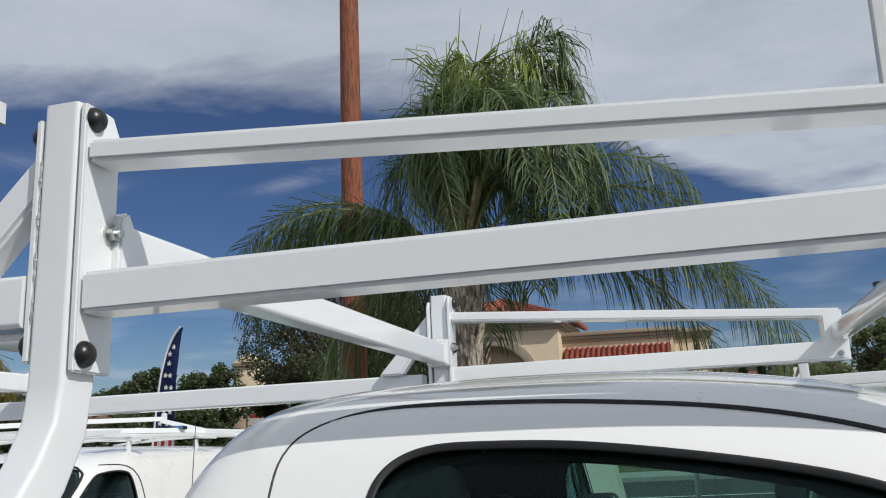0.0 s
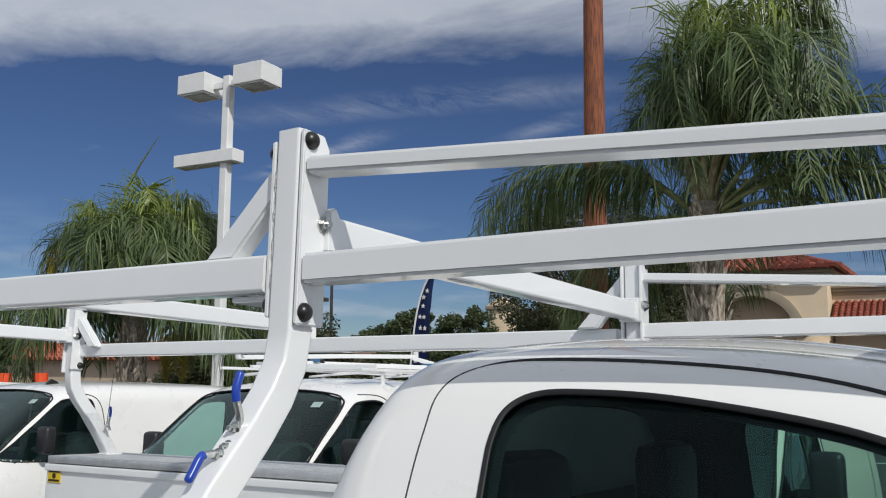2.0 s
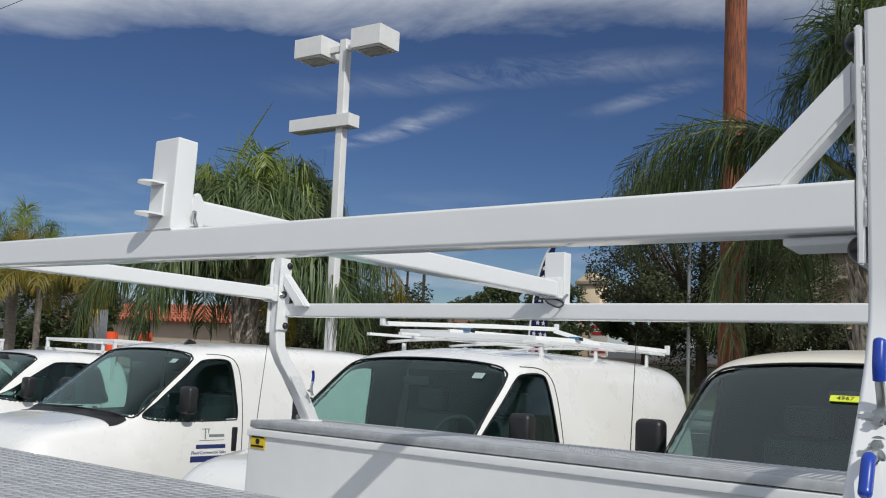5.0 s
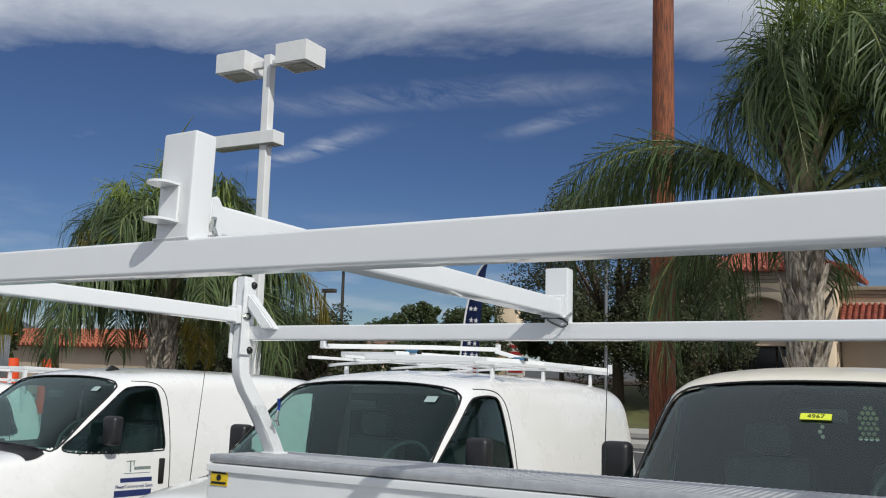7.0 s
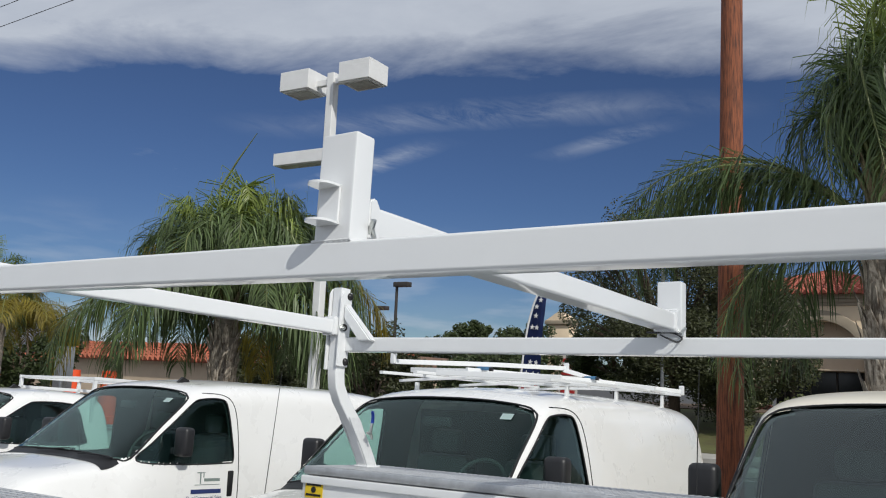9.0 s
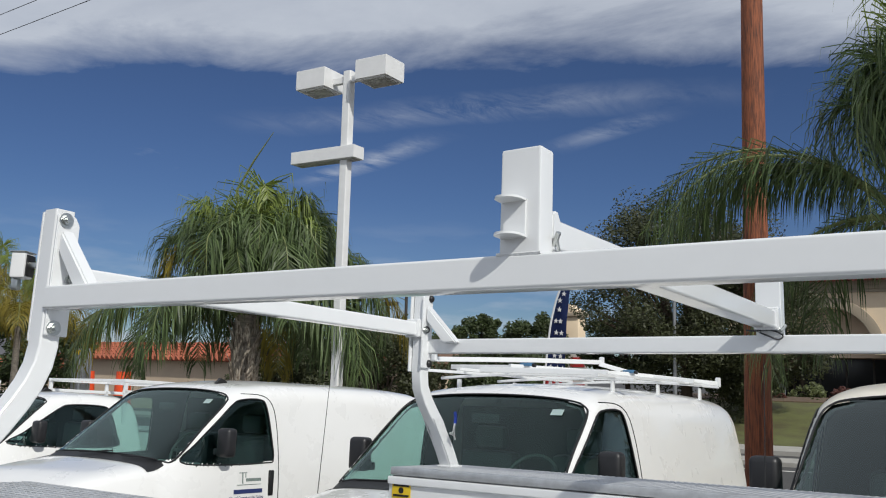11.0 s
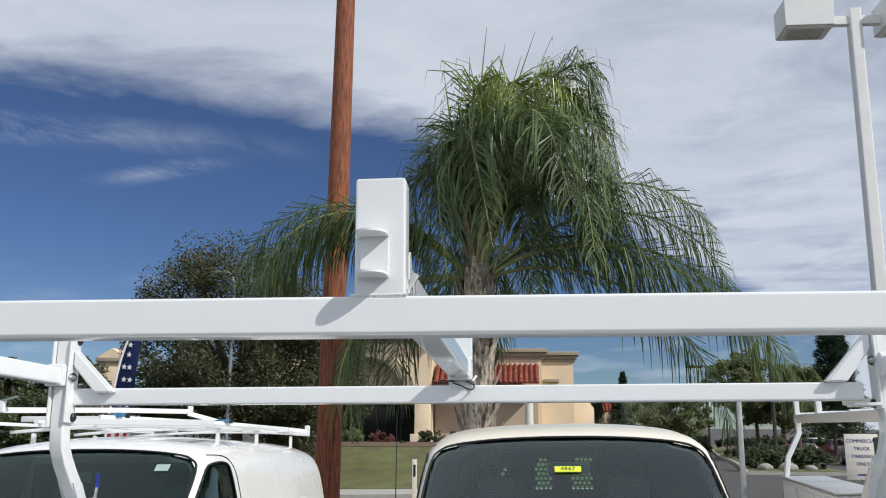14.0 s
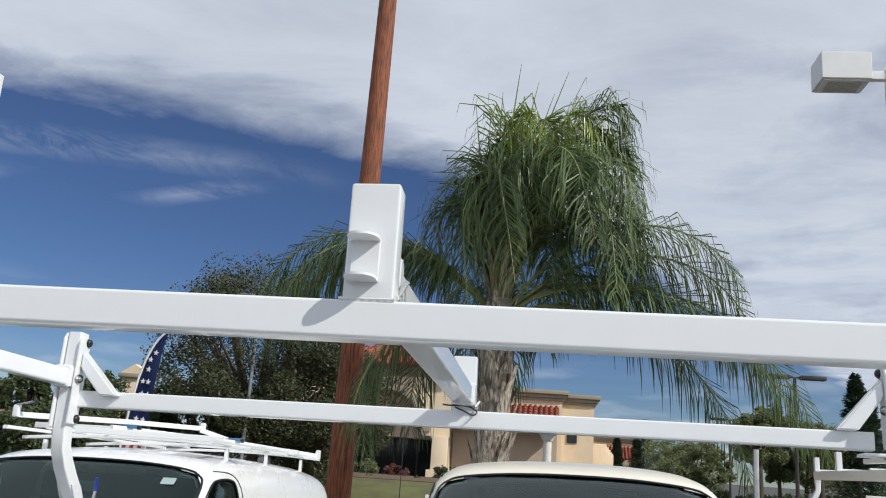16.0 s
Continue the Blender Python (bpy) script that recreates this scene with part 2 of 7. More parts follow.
M_FROND_Y = leafy(material("yellowing palm frond", (0.30, 0.24, 0.03), 0.5, var=0.4, scale=3, island=0.3))
M_RACHIS = material("palm frond stem", (0.20, 0.23, 0.08), 0.5, var=0.3, scale=8)
M_PETIOLE = material("pale tan leaf stalk", (0.36, 0.31, 0.19), 0.7, color2=(0.17, 0.13, 0.07), thresh=(0.4, 0.62), scale=9, stretch=(3, 3, 0.6), bump=0.5, bscale=40)
M_LEAF = leafy(material("dark green foliage", (0.075, 0.105, 0.035), 0.55, var=0.45, scale=1.3, island=0.4))
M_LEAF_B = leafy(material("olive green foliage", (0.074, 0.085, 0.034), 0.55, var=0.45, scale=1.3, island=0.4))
# lighter copy of the olive foliage, with sunlight put into its colour
M_LEAF_SUNLIT = leafy(material("sunlit olive foliage", (0.17, 0.20, 0.075), 0.55, var=0.45, scale=1.3, island=0.4))
M_LEAF_R = leafy(material("reddish foliage", (0.17, 0.06, 0.045), 0.55, var=0.45, scale=1.3, island=0.4))
M_PINE = leafy(material("blue green conifer foliage", (0.05, 0.085, 0.045), 0.6, var=0.4, scale=2, island=0.4))
M_BARK = material("brown bark", (0.12, 0.085, 0.06), 0.9, var=0.5, scale=10, stretch=(3, 3, 0.8), bump=0.7, bscale=30)
M_ASPHALT = material("grey asphalt", (0.075, 0.072, 0.068), 0.9, var=0.35, scale=1.1, bump=0.4, bscale=90)
M_CONC = material("pale concrete", (0.42, 0.40, 0.36), 0.85, var=0.22, scale=2.2, bump=0.2, bscale=60)
M_GRASS = material("mown grass", (0.125, 0.135, 0.042), 0.9, color2=(0.085, 0.075, 0.030), thresh=(0.36, 0.60), scale=0.9, bump=0.8, bscale=50)
M_MULCH = material("brown mulch", (0.16, 0.105, 0.065), 0.95, var=0.5, scale=9, bump=0.8, bscale=40)
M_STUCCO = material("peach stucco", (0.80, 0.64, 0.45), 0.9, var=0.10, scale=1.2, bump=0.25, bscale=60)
# tan walls; on the peach building this tan stands in for shade in recesses
M_STUCCO_TAN_SHADE = material("tan stucco, also shaded peach stucco", (0.56, 0.44, 0.32), 0.9, var=0.10, scale=1.2, bump=0.25, bscale=60)
M_CORNICE = material("taupe cornice", (0.36, 0.30, 0.22), 0.85, var=0.12, scale=2)
M_TILE = material("red clay roof tile", (0.36, 0.095, 0.06), 0.8, var=0.4, scale=3, island=0.28, bump=0.2, bscale=40)
M_TILE_FAR = material("orange clay roof tile", (0.40, 0.115, 0.06), 0.8, var=0.3, scale=2, island=0.2)
M_SHADEGLASS = material("dark shop window", (0.02, 0.022, 0.025), 0.12, var=0.2, scale=2)
M_COLUMN = material("white stone column", (0.74, 0.71, 0.65), 0.7, var=0.1, scale=4)
M_NAVY = material("navy blue flag cloth", (0.012, 0.03, 0.13), 0.8, var=0.2, scale=10)
M_WHITECLOTH = material("white flag cloth", (0.75, 0.75, 0.75), 0.8, var=0.1, scale=10)
M_REDCLOTH = material("red flag cloth", (0.5, 0.03, 0.03), 0.8, var=0.15, scale=10)
M_STEEL = material("galvanised steel", (0.42, 0.43, 0.44), 0.45, metal=0.8, var=0.25, scale=12)
M_BRONZE = material("dark bronze lamp paint", (0.05, 0.042, 0.035), 0.5, var=0.3, scale=8)
M_SIGN = material("off white sign face", (0.72, 0.69, 0.64), 0.5, var=0.08, scale=6)
M_SIGNINK = material("violet blue sign print", (0.06, 0.04, 0.22), 0.5, var=0.1, scale=20)
M_ORANGE = material("orange plastic", (0.85, 0.09, 0.02), 0.5, var=0.12, scale=8)
M_CARRED = material("dark red car paint", (0.22, 0.015, 0.02), 0.3, var=0.1, scale=3, coat=0.7)
M_CARGREY = material("grey car paint", (0.12, 0.125, 0.135), 0.3, var=0.1, scale=3, coat=0.7)
M_CARSILVER = material("silver car paint", (0.5, 0.51, 0.52), 0.3, metal=0.5, var=0.1, scale=3, coat=0.6)
M_TYRE = material("tyre rubber", (0.02, 0.02, 0.02), 0.8, var=0.3, scale=12)
M_HILL = material("hazy brushy hillside", (0.115, 0.11, 0.115), 0.95, var=0.35, scale=0.012, color2=(0.055, 0.06, 0.075))
M_BOULDER = material("pale boulder", (0.34, 0.31, 0.28), 0.9, var=0.3, scale=5, bump=0.6, bscale=20)
M_AMBER = material("amber lamp lens", (0.75, 0.22, 0.03), 0.2, var=0.2, scale=20)
M_WIRE = material("black power cable", (0.03, 0.03, 0.032), 0.6, var=0.2, scale=3)
M_KERBYEL = material("yellow kerb paint", (0.7, 0.42, 0.05), 0.8, var=0.2, scale=5)

# ---- building blocks ----


def thing(name, label, category, group="", m=None, kind=""):
    ob = new(name)
    ob.empty_display_size = 0.1
    if m is not None:
        ob.matrix_basis = m
    return tagged(ob, label, category, group, kind)


def link(name, bm, mat, parent=None, label="", sharp=32, smooth=True):
    me = bpy.data.meshes.new(name)
    bm.to_mesh(me)
    bm.free()
    for q in mat if isinstance(mat, (list, tuple)) else [mat]:
        me.materials.append(q)
    if smooth:
        me.shade_smooth()
        me.set_sharp_from_angle(angle=radians(sharp))
    ob = new(name, me)
    if mat in (M_RACK, M_LAMPPAINT, M_BODY):
        wnm = ob.modifiers.new("even_normals", "WEIGHTED_NORMAL")
        wnm.keep_sharp = True
    if parent is not None:
        ob.parent = parent
    if label:
        ob["label"] = label
    return ob


def part(name, bm, mat, parent, label="", **kw):
    return link(name, bm, mat, parent, label, **kw)


def box(bm, x0, y0, z0, x1, y1, z1, bev=0.0, m=None, seg=2):
    r = bmesh.ops.create_cube(bm, size=1)
    vs = r["verts"]
    for v in vs:
        v.co = Vector(((x0 + x1) / 2 + v.co.x * (x1 - x0), (y0 + y1) / 2 + v.co.y * (y1 - y0), (z0 + z1) / 2 + v.co.z * (z1 - z0)))
        if m is not None:
            v.co = m @ v.co
    if bev > 0:
        es = list({e for v in vs for e in v.link_edges})
        bmesh.ops.bevel(bm, geom=es, offset=bev, segments=seg, affect="EDGES", profile=0.5)
    return bm


def nbox(*a, **kw):
    return box(bmesh.new(), *a, **kw)


def rrect(w, h, r, n=3):
    pts = []
    for cx, cy, a0 in ((w / 2 - r, h / 2 - r, 0), (-w / 2 + r, h / 2 - r, 90), (-w / 2 + r, -h / 2 + r, 180), (w / 2 - r, -h / 2 + r, 270)):
        for k in range(n + 1):
            a = radians(a0 + 90 * k / n)
            pts.append((cx + r * math.cos(a), cy + r * math.sin(a)))
    return pts


def circ(r, n=10):
    return [(r * math.cos(2 * math.pi * k / n), r * math.sin(2 * math.pi * k / n)) for k in range(n)]


def sweep(bm, path, prof, side=(0, 1, 0), scales=None, cap=True):
    """Sweeps the profile (across, up) along the path; side names the across direction."""
    path = [Vector(p) for p in path]
    rings = []
    for i, p in enumerate(path):
        a = path[max(i - 1, 0)]
        b = path[min(i + 1, len(path) - 1)]
        d = (b - a).normalized()
        s = Vector(side)
        s = (s - d * s.dot(d))
        if s.length < 1e-5:
            s = Vector((1, 0, 0)) - d * d.x
        s.normalize()
        u = s.cross(d)
        k = scales[i] if scales else 1.0
        rings.append([bm.verts.new(p + s * (x * k) + u * (y * k)) for x, y in prof])
    n = len(prof)
    for r0, r1 in zip(rings, rings[1:]):
        for j in range(n):
            bm.faces.new((r0[j], r0[(j + 1) % n], r1[(j + 1) % n], r1[j]))
    if cap:
        bm.faces.new(rings[0][::-1])
        bm.faces.new(rings[-1])
    return bm


def bar(p, q, w, h, r=0.006, side=(0, 1, 0)):
    return sweep(bmesh.new(), [p, q], rrect(w, h, r), side)


def cylinder(bm, p, q, r0, r1=None, n=12):
    r1 = r0 if r1 is None else r1
    d = Vector(q) - Vector(p)
    side = (1, 0, 0) if abs(d.normalized().x) < 0.9 else (0, 1, 0)
    return sweep(bm, [p, q], circ(1.0, n), side, scales=[r0, r1])


def dome(bm, centre, axis, r, h, n=14, k=5):
    """A domed cap that bulges along axis."""
    c, ax = Vector(centre), Vector(axis).normalized()
    s = ax.orthogonal().normalized()
    u = ax.cross(s)
    prev = None
    for i in range(k):
        a = (math.pi / 2) * i / k
        ring = [bm.verts.new(c + ax * (h * math.sin(a)) + (s * math.cos(t) + u * math.sin(t)) * (r * math.cos(a)))
                for t in (2 * math.pi * j / n for j in range(n))]
        if prev:
            for j in range(n):
                bm.faces.new((prev[j], prev[(j + 1) % n], ring[(j + 1) % n], ring[j]))
        else:
            bm.faces.new(ring[::-1])
        prev = ring
    top = bm.verts.new(c + ax * h)
    for j in range(n):
        bm.faces.new((prev[j], prev[(j + 1) % n], top))
    return bm


def prism(bm, poly, axis, a, b):
    """Extrudes a polygon (two coordinates) along the named axis from a to b."""
    def at(p, c):
        return {"x": (c, p[0], p[1]), "y": (p[0], c, p[1]), "z": (p[0], p[1], c)}[axis]
    va = [bm.verts.new(at(p, a)) for p in poly]
    vb = [bm.verts.new(at(p, b)) for p in poly]
    bm.faces.new(va)
    bm.faces.new(vb[::-1])
    n = len(poly)
    for j in range(n):
        bm.faces.new((va[j], vb[j], vb[(j + 1) % n], va[(j + 1) % n]))
    bmesh.ops.recalc_face_normals(bm, faces=bm.faces)
    return bm


def inside(p, poly):
    x, y = p
    hit = False
    for (x0, y0), (x1, y1) in zip(poly, poly[1:] + poly[:1]):
        if (y0 > y) != (y1 > y) and x < (x1 - x0) * (y - y0) / (y1 - y0) + x0:
            hit = not hit
    return hit


def smooth_poly(pts, closed=True, n=6):
    """Catmull-Rom through the points."""
    out = []
    m = len(pts)
    for i in range(m if closed else m - 1):
        ids = [(i - 1) % m, i, (i + 1) % m, (i + 2) % m] if closed else [max(i - 1, 0), i, i + 1, min(i + 2, m - 1)]
        p0, p1, p2, p3 = (Vector(pts[k]) for k in ids)
        for k in range(n):
            t = k / n
            out.append(tuple(0.5 * (2 * p1 + (p2 - p0) * t + (2 * p0 - 5 * p1 + 4 * p2 - p3) * t * t + (3 * p1 - p0 - 3 * p2 + p3) * t ** 3)))
    if not closed:
        out.append(tuple(pts[-1]))
    return out


def lerp_table(tab, x):
    if x <= tab[0][0]:
        return tab[0][1]
    for (a, fa), (b, fb) in zip(tab, tab[1:]):
        if x <= b:
            t = (x - a) / (b - a)
            return fa + (fb - fa) * t
    return tab[-1][1]


def smooth_table(tab, n=8):
    return [(p[0], p[1]) for p in smooth_poly(tab, closed=False, n=n)]


def text_mesh(body, size, depth=0.0008, spacing=1.0):
    cu = bpy.data.curves.new("print", "FONT")
    cu.body, cu.size, cu.extrude = body, size, depth
    cu.align_x, cu.align_y = "CENTER", "CENTER"
    cu.space_line = spacing
    cu.resolution_u = 2
    ob = bpy.data.objects.new("print", cu)
    scene.collection.objects.link(ob)
    me = bpy.data.meshes.new_from_object(ob.evaluated_get(bpy.context.evaluated_depsgraph_get()))
    bpy.data.objects.remove(ob)
    bm = bmesh.new()
    bm.from_mesh(me)
    bpy.data.meshes.remove(me)
    return bm


def snap(points, poly, axes, reach, keep):
    """Moves grid points that lie close to the outline onto it, so that it cuts clean."""
    pa = np.array([(p[0], p[1]) for p in poly])
    pb = np.roll(pa, -1, axis=0)
    d = pb - pa
    ll = np.maximum((d ** 2).sum(1), 1e-12)
    i, j = axes
    for row in points:
        for p in row:
            if not keep(p):
                continue
            q = np.array((p[i], p[j]))
            if not (pa[:, 0].min() - reach < q[0] < pa[:, 0].max() + reach and pa[:, 1].min() - reach < q[1] < pa[:, 1].max() + reach):
                continue
            t = np.clip(((q - pa) * d).sum(1) / ll, 0, 1)
            c = pa + d * t[:, None]
            dist = ((c - q) ** 2).sum(1)
            k = int(dist.argmin())
            if dist[k] < reach * reach:
                p[i], p[j] = float(c[k][0]), float(c[k][1])

# ---- ground ----
CZ, CX = -math.tan(radians(2.75)), math.tan(radians(0.97))


def ground_z(x, y):
    z = CX * max(-16, min(9, x)) + CZ * max(-6, min(8.8, y))
    if x < -16:
        z -= min(0.5, (-16 - x) * 0.01)
    return z


def berm(x, y):
    """The lawn across the street climbs towards the shops."""
    t = max(0.0, min(1.0, (y - 31) / 11))
    return ground_z(x, y) + 0.14 + (1.12 - ground_z(x, y) * 0.9 - 0.14) * t * t * (3 - 2 * t) * max(0, min(1, (7.5 - x) / 5))


def sheet(name, xs, ys, f, mat, label, category):
    bm = bmesh.new()
    vs = [[bm.verts.new((x, y, f(x, y))) for x in xs] for y in ys]
    for a, b in zip(vs, vs[1:]):
        for i in range(len(xs) - 1):
            bm.faces.new((a[i], a[i + 1], b[i + 1], b[i]))
    return tagged(link(name, bm, mat), label, category, kind="structure")


def steps(*stops):
    out = []
    for a, b, n in stops:
        out += [a + (b - a) * k / n for k in range(n)]
    return out + [stops[-1][1]]


sheet("ground", steps((-3000, -200, 6), (-200, -40, 10), (-40, 30, 50), (30, 200, 10), (200, 3000, 6)),
      steps((-900, -30, 5), (-30, -6, 6), (-6, 8.8, 10), (8.8, 60, 25), (60, 300, 8), (300, 4000, 6)), ground_z, M_ASPHALT,
      "grey asphalt car lot and street", "ground")


def slab(name, x0, x1, y0, y1, h, mat, label, category, f=ground_z, n=24, skirt=0.3):
    """A raised slab with a real edge that follows the ground."""
    bm = bmesh.new()
    xs = steps((x0, x1, n))
    ys = steps((y0, y1, max(2, n // 4)))
    top = [[bm.verts.new((x, y, f(x, y) + h)) for x in xs] for y in ys]
    for a, b in zip(top, top[1:]):
        for i in range(len(xs) - 1):
            bm.faces.new((a[i], a[i + 1], b[i + 1], b[i]))
    rim = [*top[0], *[r[-1] for r in top[1:]], *top[-1][::-1][1:], *[r[0] for r in top[::-1][1:-1]]]
    low = [bm.verts.new(v.co - Vector((0, 0, skirt))) for v in rim]
    for i in range(len(rim)):
        j = (i + 1) % len(rim)
        bm.faces.new((rim[i], low[i], low[j], rim[j]))
    return tagged(link(name, bm, mat), label, category, kind="structure")


slab("planter_kerb", -30, 20, 9.0, 12.6, 0.13, M_CONC, "pale concrete kerb round the planting strip", "kerb")
slab("planter_bed", -29.8, 19.8, 9.15, 12.45, 0.16, M_MULCH, "brown mulch bed of the planting strip", "planting bed")
slab("median_island", -16, -2.95, 24.6, 26.2, 0.12, M_CONC, "low concrete island in the street", "kerb")
slab("island_nose", -3.6, -2.9, 24.55, 26.25, 0.125, M_KERBYEL, "yellow painted kerb nose of the island", "kerb", n=8)
slab("pavement", -80, 6.6, 28.6, 31.2, 0.14, M_CONC, "pale concrete pavement with kerb across the street", "pavement", n=40)
slab("lawn", -27, 6.6, 31.2, 43.5, 0.02, M_GRASS, "mown green lawn sloping up to the shops", "lawn", f=berm, n=60)
slab("shrub_bed", -26.5, 6.5, 39.8, 43.4, 0.05, M_MULCH, "brown mulch bed at the top of the lawn", "planting bed", f=berm, n=50)
slab("road_line", -40, 5, 23.3, 23.45, 0.006, M_COLUMN, "white painted road line on the asphalt", "road line", skirt=0.004)


def strip(name, left, right, h, inset, mat, label, category):
    """A raised strip between two edges that run down the side street."""
    bm = bmesh.new()
    up, low = [], []
    for k in range(len(left)):
        a, b = Vector((*left[k], 0)), Vector((*right[k], 0))
        d = (b - a).normalized() * inset
        n = Vector((0, inset if k == 0 else 0, 0))
        for row, z in ((up, h), (low, -0.3)):
            row.append([bm.verts.new((p.x, p.y, ground_z(p.x, p.y) + z)) for p in ((a + n).lerp(b + n, t) + d * (1 - 2 * t) for t in (0, 0.25, 0.5, 0.75, 1))])
    for a, b in zip(up, up[1:]):
        for i in range(4):
            bm.faces.new((a[i], a[i + 1], b[i + 1], b[i]))
    rim = [*up[0], *[q[-1] for q in up[1:-1]], *up[-1][::-1], *[q[0] for q in up[1:-1][::-1]]]
    sole = [*low[0], *[q[-1] for q in low[1:-1]], *low[-1][::-1], *[q[0] for q in low[1:-1][::-1]]]
    for i in range(len(rim)):
        j = (i + 1) % len(rim)
        bm.faces.new((rim[i], sole[i], sole[j], rim[j]))
    return tagged(link(name, bm, mat, smooth=False), label, category, kind="structure")


EDGE_L = smooth_poly([(10.7, 42.4, 0), (11.6, 47, 0), (13.4, 57, 0), (15.6, 72, 0), (22, 106, 0)], closed=False, n=5)
EDGE_R = smooth_poly([(15.4, 42.0, 0), (15.9, 47, 0), (17.2, 57, 0), (19.2, 72, 0), (25.5, 106, 0)], closed=False, n=5)
EDGE_L, EDGE_R = [tuple(p[:2]) for p in EDGE_L], [tuple(p[:2]) for p in EDGE_R]
strip("island_kerb", EDGE_L, EDGE_R, 0.15, 0.0, M_CONC, "concrete kerb round the planted strip", "kerb")
strip("lawn_far", EDGE_L, EDGE_R, 0.17, 0.18, M_GRASS, "strip of grass beside the side street", "lawn")

# distant hills
bm = bmesh.new()
rows_h = []
for j in range(5):
    ring = []
    for i in range(61):
        a = radians(-100 + i * 1.5)
        d = 1900 + 420 * j
        hgt = (70 + 34 * math.sin(i * 0.33) + 22 * math.sin(i * 0.71 + 1)) * math.sin(math.pi * min(1, j / 4 + 0.02) * 0.5)
        hgt *= max(0.02, min(1, (-radians(42) - a) * 3.0))
        ring.append(bm.verts.new((d * math.sin(a), d * math.cos(a), hgt * 1.9 - 6)))
    rows_h.append(ring)
for a, b in zip(rows_h, rows_h[1:]):
    for i in range(60):
        bm.faces.new((a[i], a[i + 1], b[i + 1], b[i]))
tagged(link("hills", bm, M_HILL, sharp=180), "hazy grey brown hills on the horizon", "hills", kind="structure")

# ---- the service truck ----
NEAR_SEC = [(-0.09, 0.9), (-0.085, 1.1), (-0.07, 1.3), (-0.03, 1.5), (0.04, 1.7), (0.085, 1.8), (0.125, 1.85), (0.165, 1.88),
            (0.22, 1.9), (0.32, 1.914), (0.5, 1.922), (0.81, 1.925)]
ROOF = [(1.325, 1.50), (1.34, 1.60), (1.365, 1.70), (1.395, 1.785), (1.425, 1.845), (1.455, 1.883), (1.49, 1.906), (1.54, 1.917), (1.62, 1.923), (1.75, 1.925),
        (1.9, 1.922), (2.02, 1.913), (2.15, 1.894), (2.25, 1.869), (2.35, 1.837), (2.5, 1.782), (2.7, 1.69), (3.0, 1.527), (3.2, 1.42),
        (3.3, 1.37), (3.8, 1.33), (4.2, 1.25), (4.35, 1.1), (4.4, 0.95)]
ROOF_S = smooth_table(ROOF)
SEC_S = smooth_poly([(z, y) for y, z in NEAR_SEC], closed=False, n=10)
GAP = [(1.555, 0.9), (1.555, 1.5), (1.559, 1.705), (1.562, 1.777), (1.564, 1.832), (1.588, 1.860), (1.643, 1.876), (1.731, 1.879), (1.89, 1.872),
       (2.055, 1.854), (2.185, 1.822), (2.30, 1.773), (2.40, 1.717), (2.62, 1.585), (2.72, 1.4), (2.70, 0.9)]
WIN = [(1.69, 1.33), (1.680, 1.5), (1.674, 1.711), (1.675, 1.774), (1.690, 1.811), (1.73, 1.830), (1.80, 1.832), (1.91, 1.825), (2.066, 1.801),
       (2.169, 1.774), (2.28, 1.725), (2.42, 1.638), (2.58, 1.5), (2.62, 1.36)]
GAP_P = smooth_poly(GAP[1:-1], closed=False, n=5)
GAP_P = [GAP[0]] + GAP_P + [GAP[-1]]
WIN_P = smooth_poly(WIN, n=5)


def crown(x, y):
    """Extra rise of the roof panel towards its middle."""
    return lerp_table([(1.3, 0.0), (1.5, 0.008), (1.75, 0.016), (2.15, 0.018), (2.28, 0.008), (2.36, 0.0), (2.5, -0.016), (2.7, -0.03), (3.0, -0.03), (3.3, 0.0), (4.5, 0.0)], x) * max(0.0, 1 - ((y - 0.81) / 0.62) ** 2)


def cab_point(x, k):
    """Point k along the section at x; k runs from the near sill over the roof to the far sill."""
    n = len(SEC_S)
    far = k >= n
    z, y = SEC_S[k] if not far else SEC_S[2 * n - 2 - k]
    top = lerp_table(ROOF_S, x)
    f = (top - 1.0) / 0.925
    if z > 1.0:
        z = 1.0 + (z - 1.0) * f
    if far:
        y = 1.62 - y
    return Vector((x, y, z + crown(x, y)))


def cab_y(x, z, far=False):
    top = lerp_table(ROOF_S, x)
    f = (top - 1.0) / 0.925
    zz = 1.0 + (z - 1.0) / f if z > 1.0 else z
    y = lerp_table(SEC_S, min(zz, 1.925))
    return 1.62 - y if far else y


truck = thing("service_truck", "white pickup truck with a utility body, parked on the lot", "truck", m=TILT)
XS = steps((1.325, 2.5, 210), (2.5, 3.3, 100), (3.3, 4.4, 30))
NK = 2 * len(SEC_S) - 1
grid = [[cab_point(x, k) for k in range(NK)] for x in XS]
WSHIELD = [(2.272, 0.165), (2.40, 0.135), (2.56, 0.115), (3.1, 0.06), (3.13, 0.81), (3.13, 1.56), (2.56, 1.505), (2.272, 1.455), (2.315, 1.3), (2.37, 0.81), (2.315, 0.32)]
snap(grid, GAP_P, (0, 2), 0.0036, lambda p: 1.5 < p.x < 2.75 and (p.y < 0.23 or p.y > 1.39) and p.z > 1.3)
snap(grid, WIN_P, (0, 2), 0.0036, lambda p: 1.6 < p.x < 2.7 and (p.y < 0.2 or p.y > 1.42) and p.z > 1.3)
for row in grid:
    for p in row:
        if 1.5 < p.x < 2.75 and 1.3 < p.z and (p.y < 0.23 or p.y > 1.39):
            p.y = cab_y(p.x, p.z, p.y > 0.81)
snap(grid, WSHIELD, (0, 1), 0.0055, lambda p: 2.2 < p.x < 3.2 and p.z > 1.3)
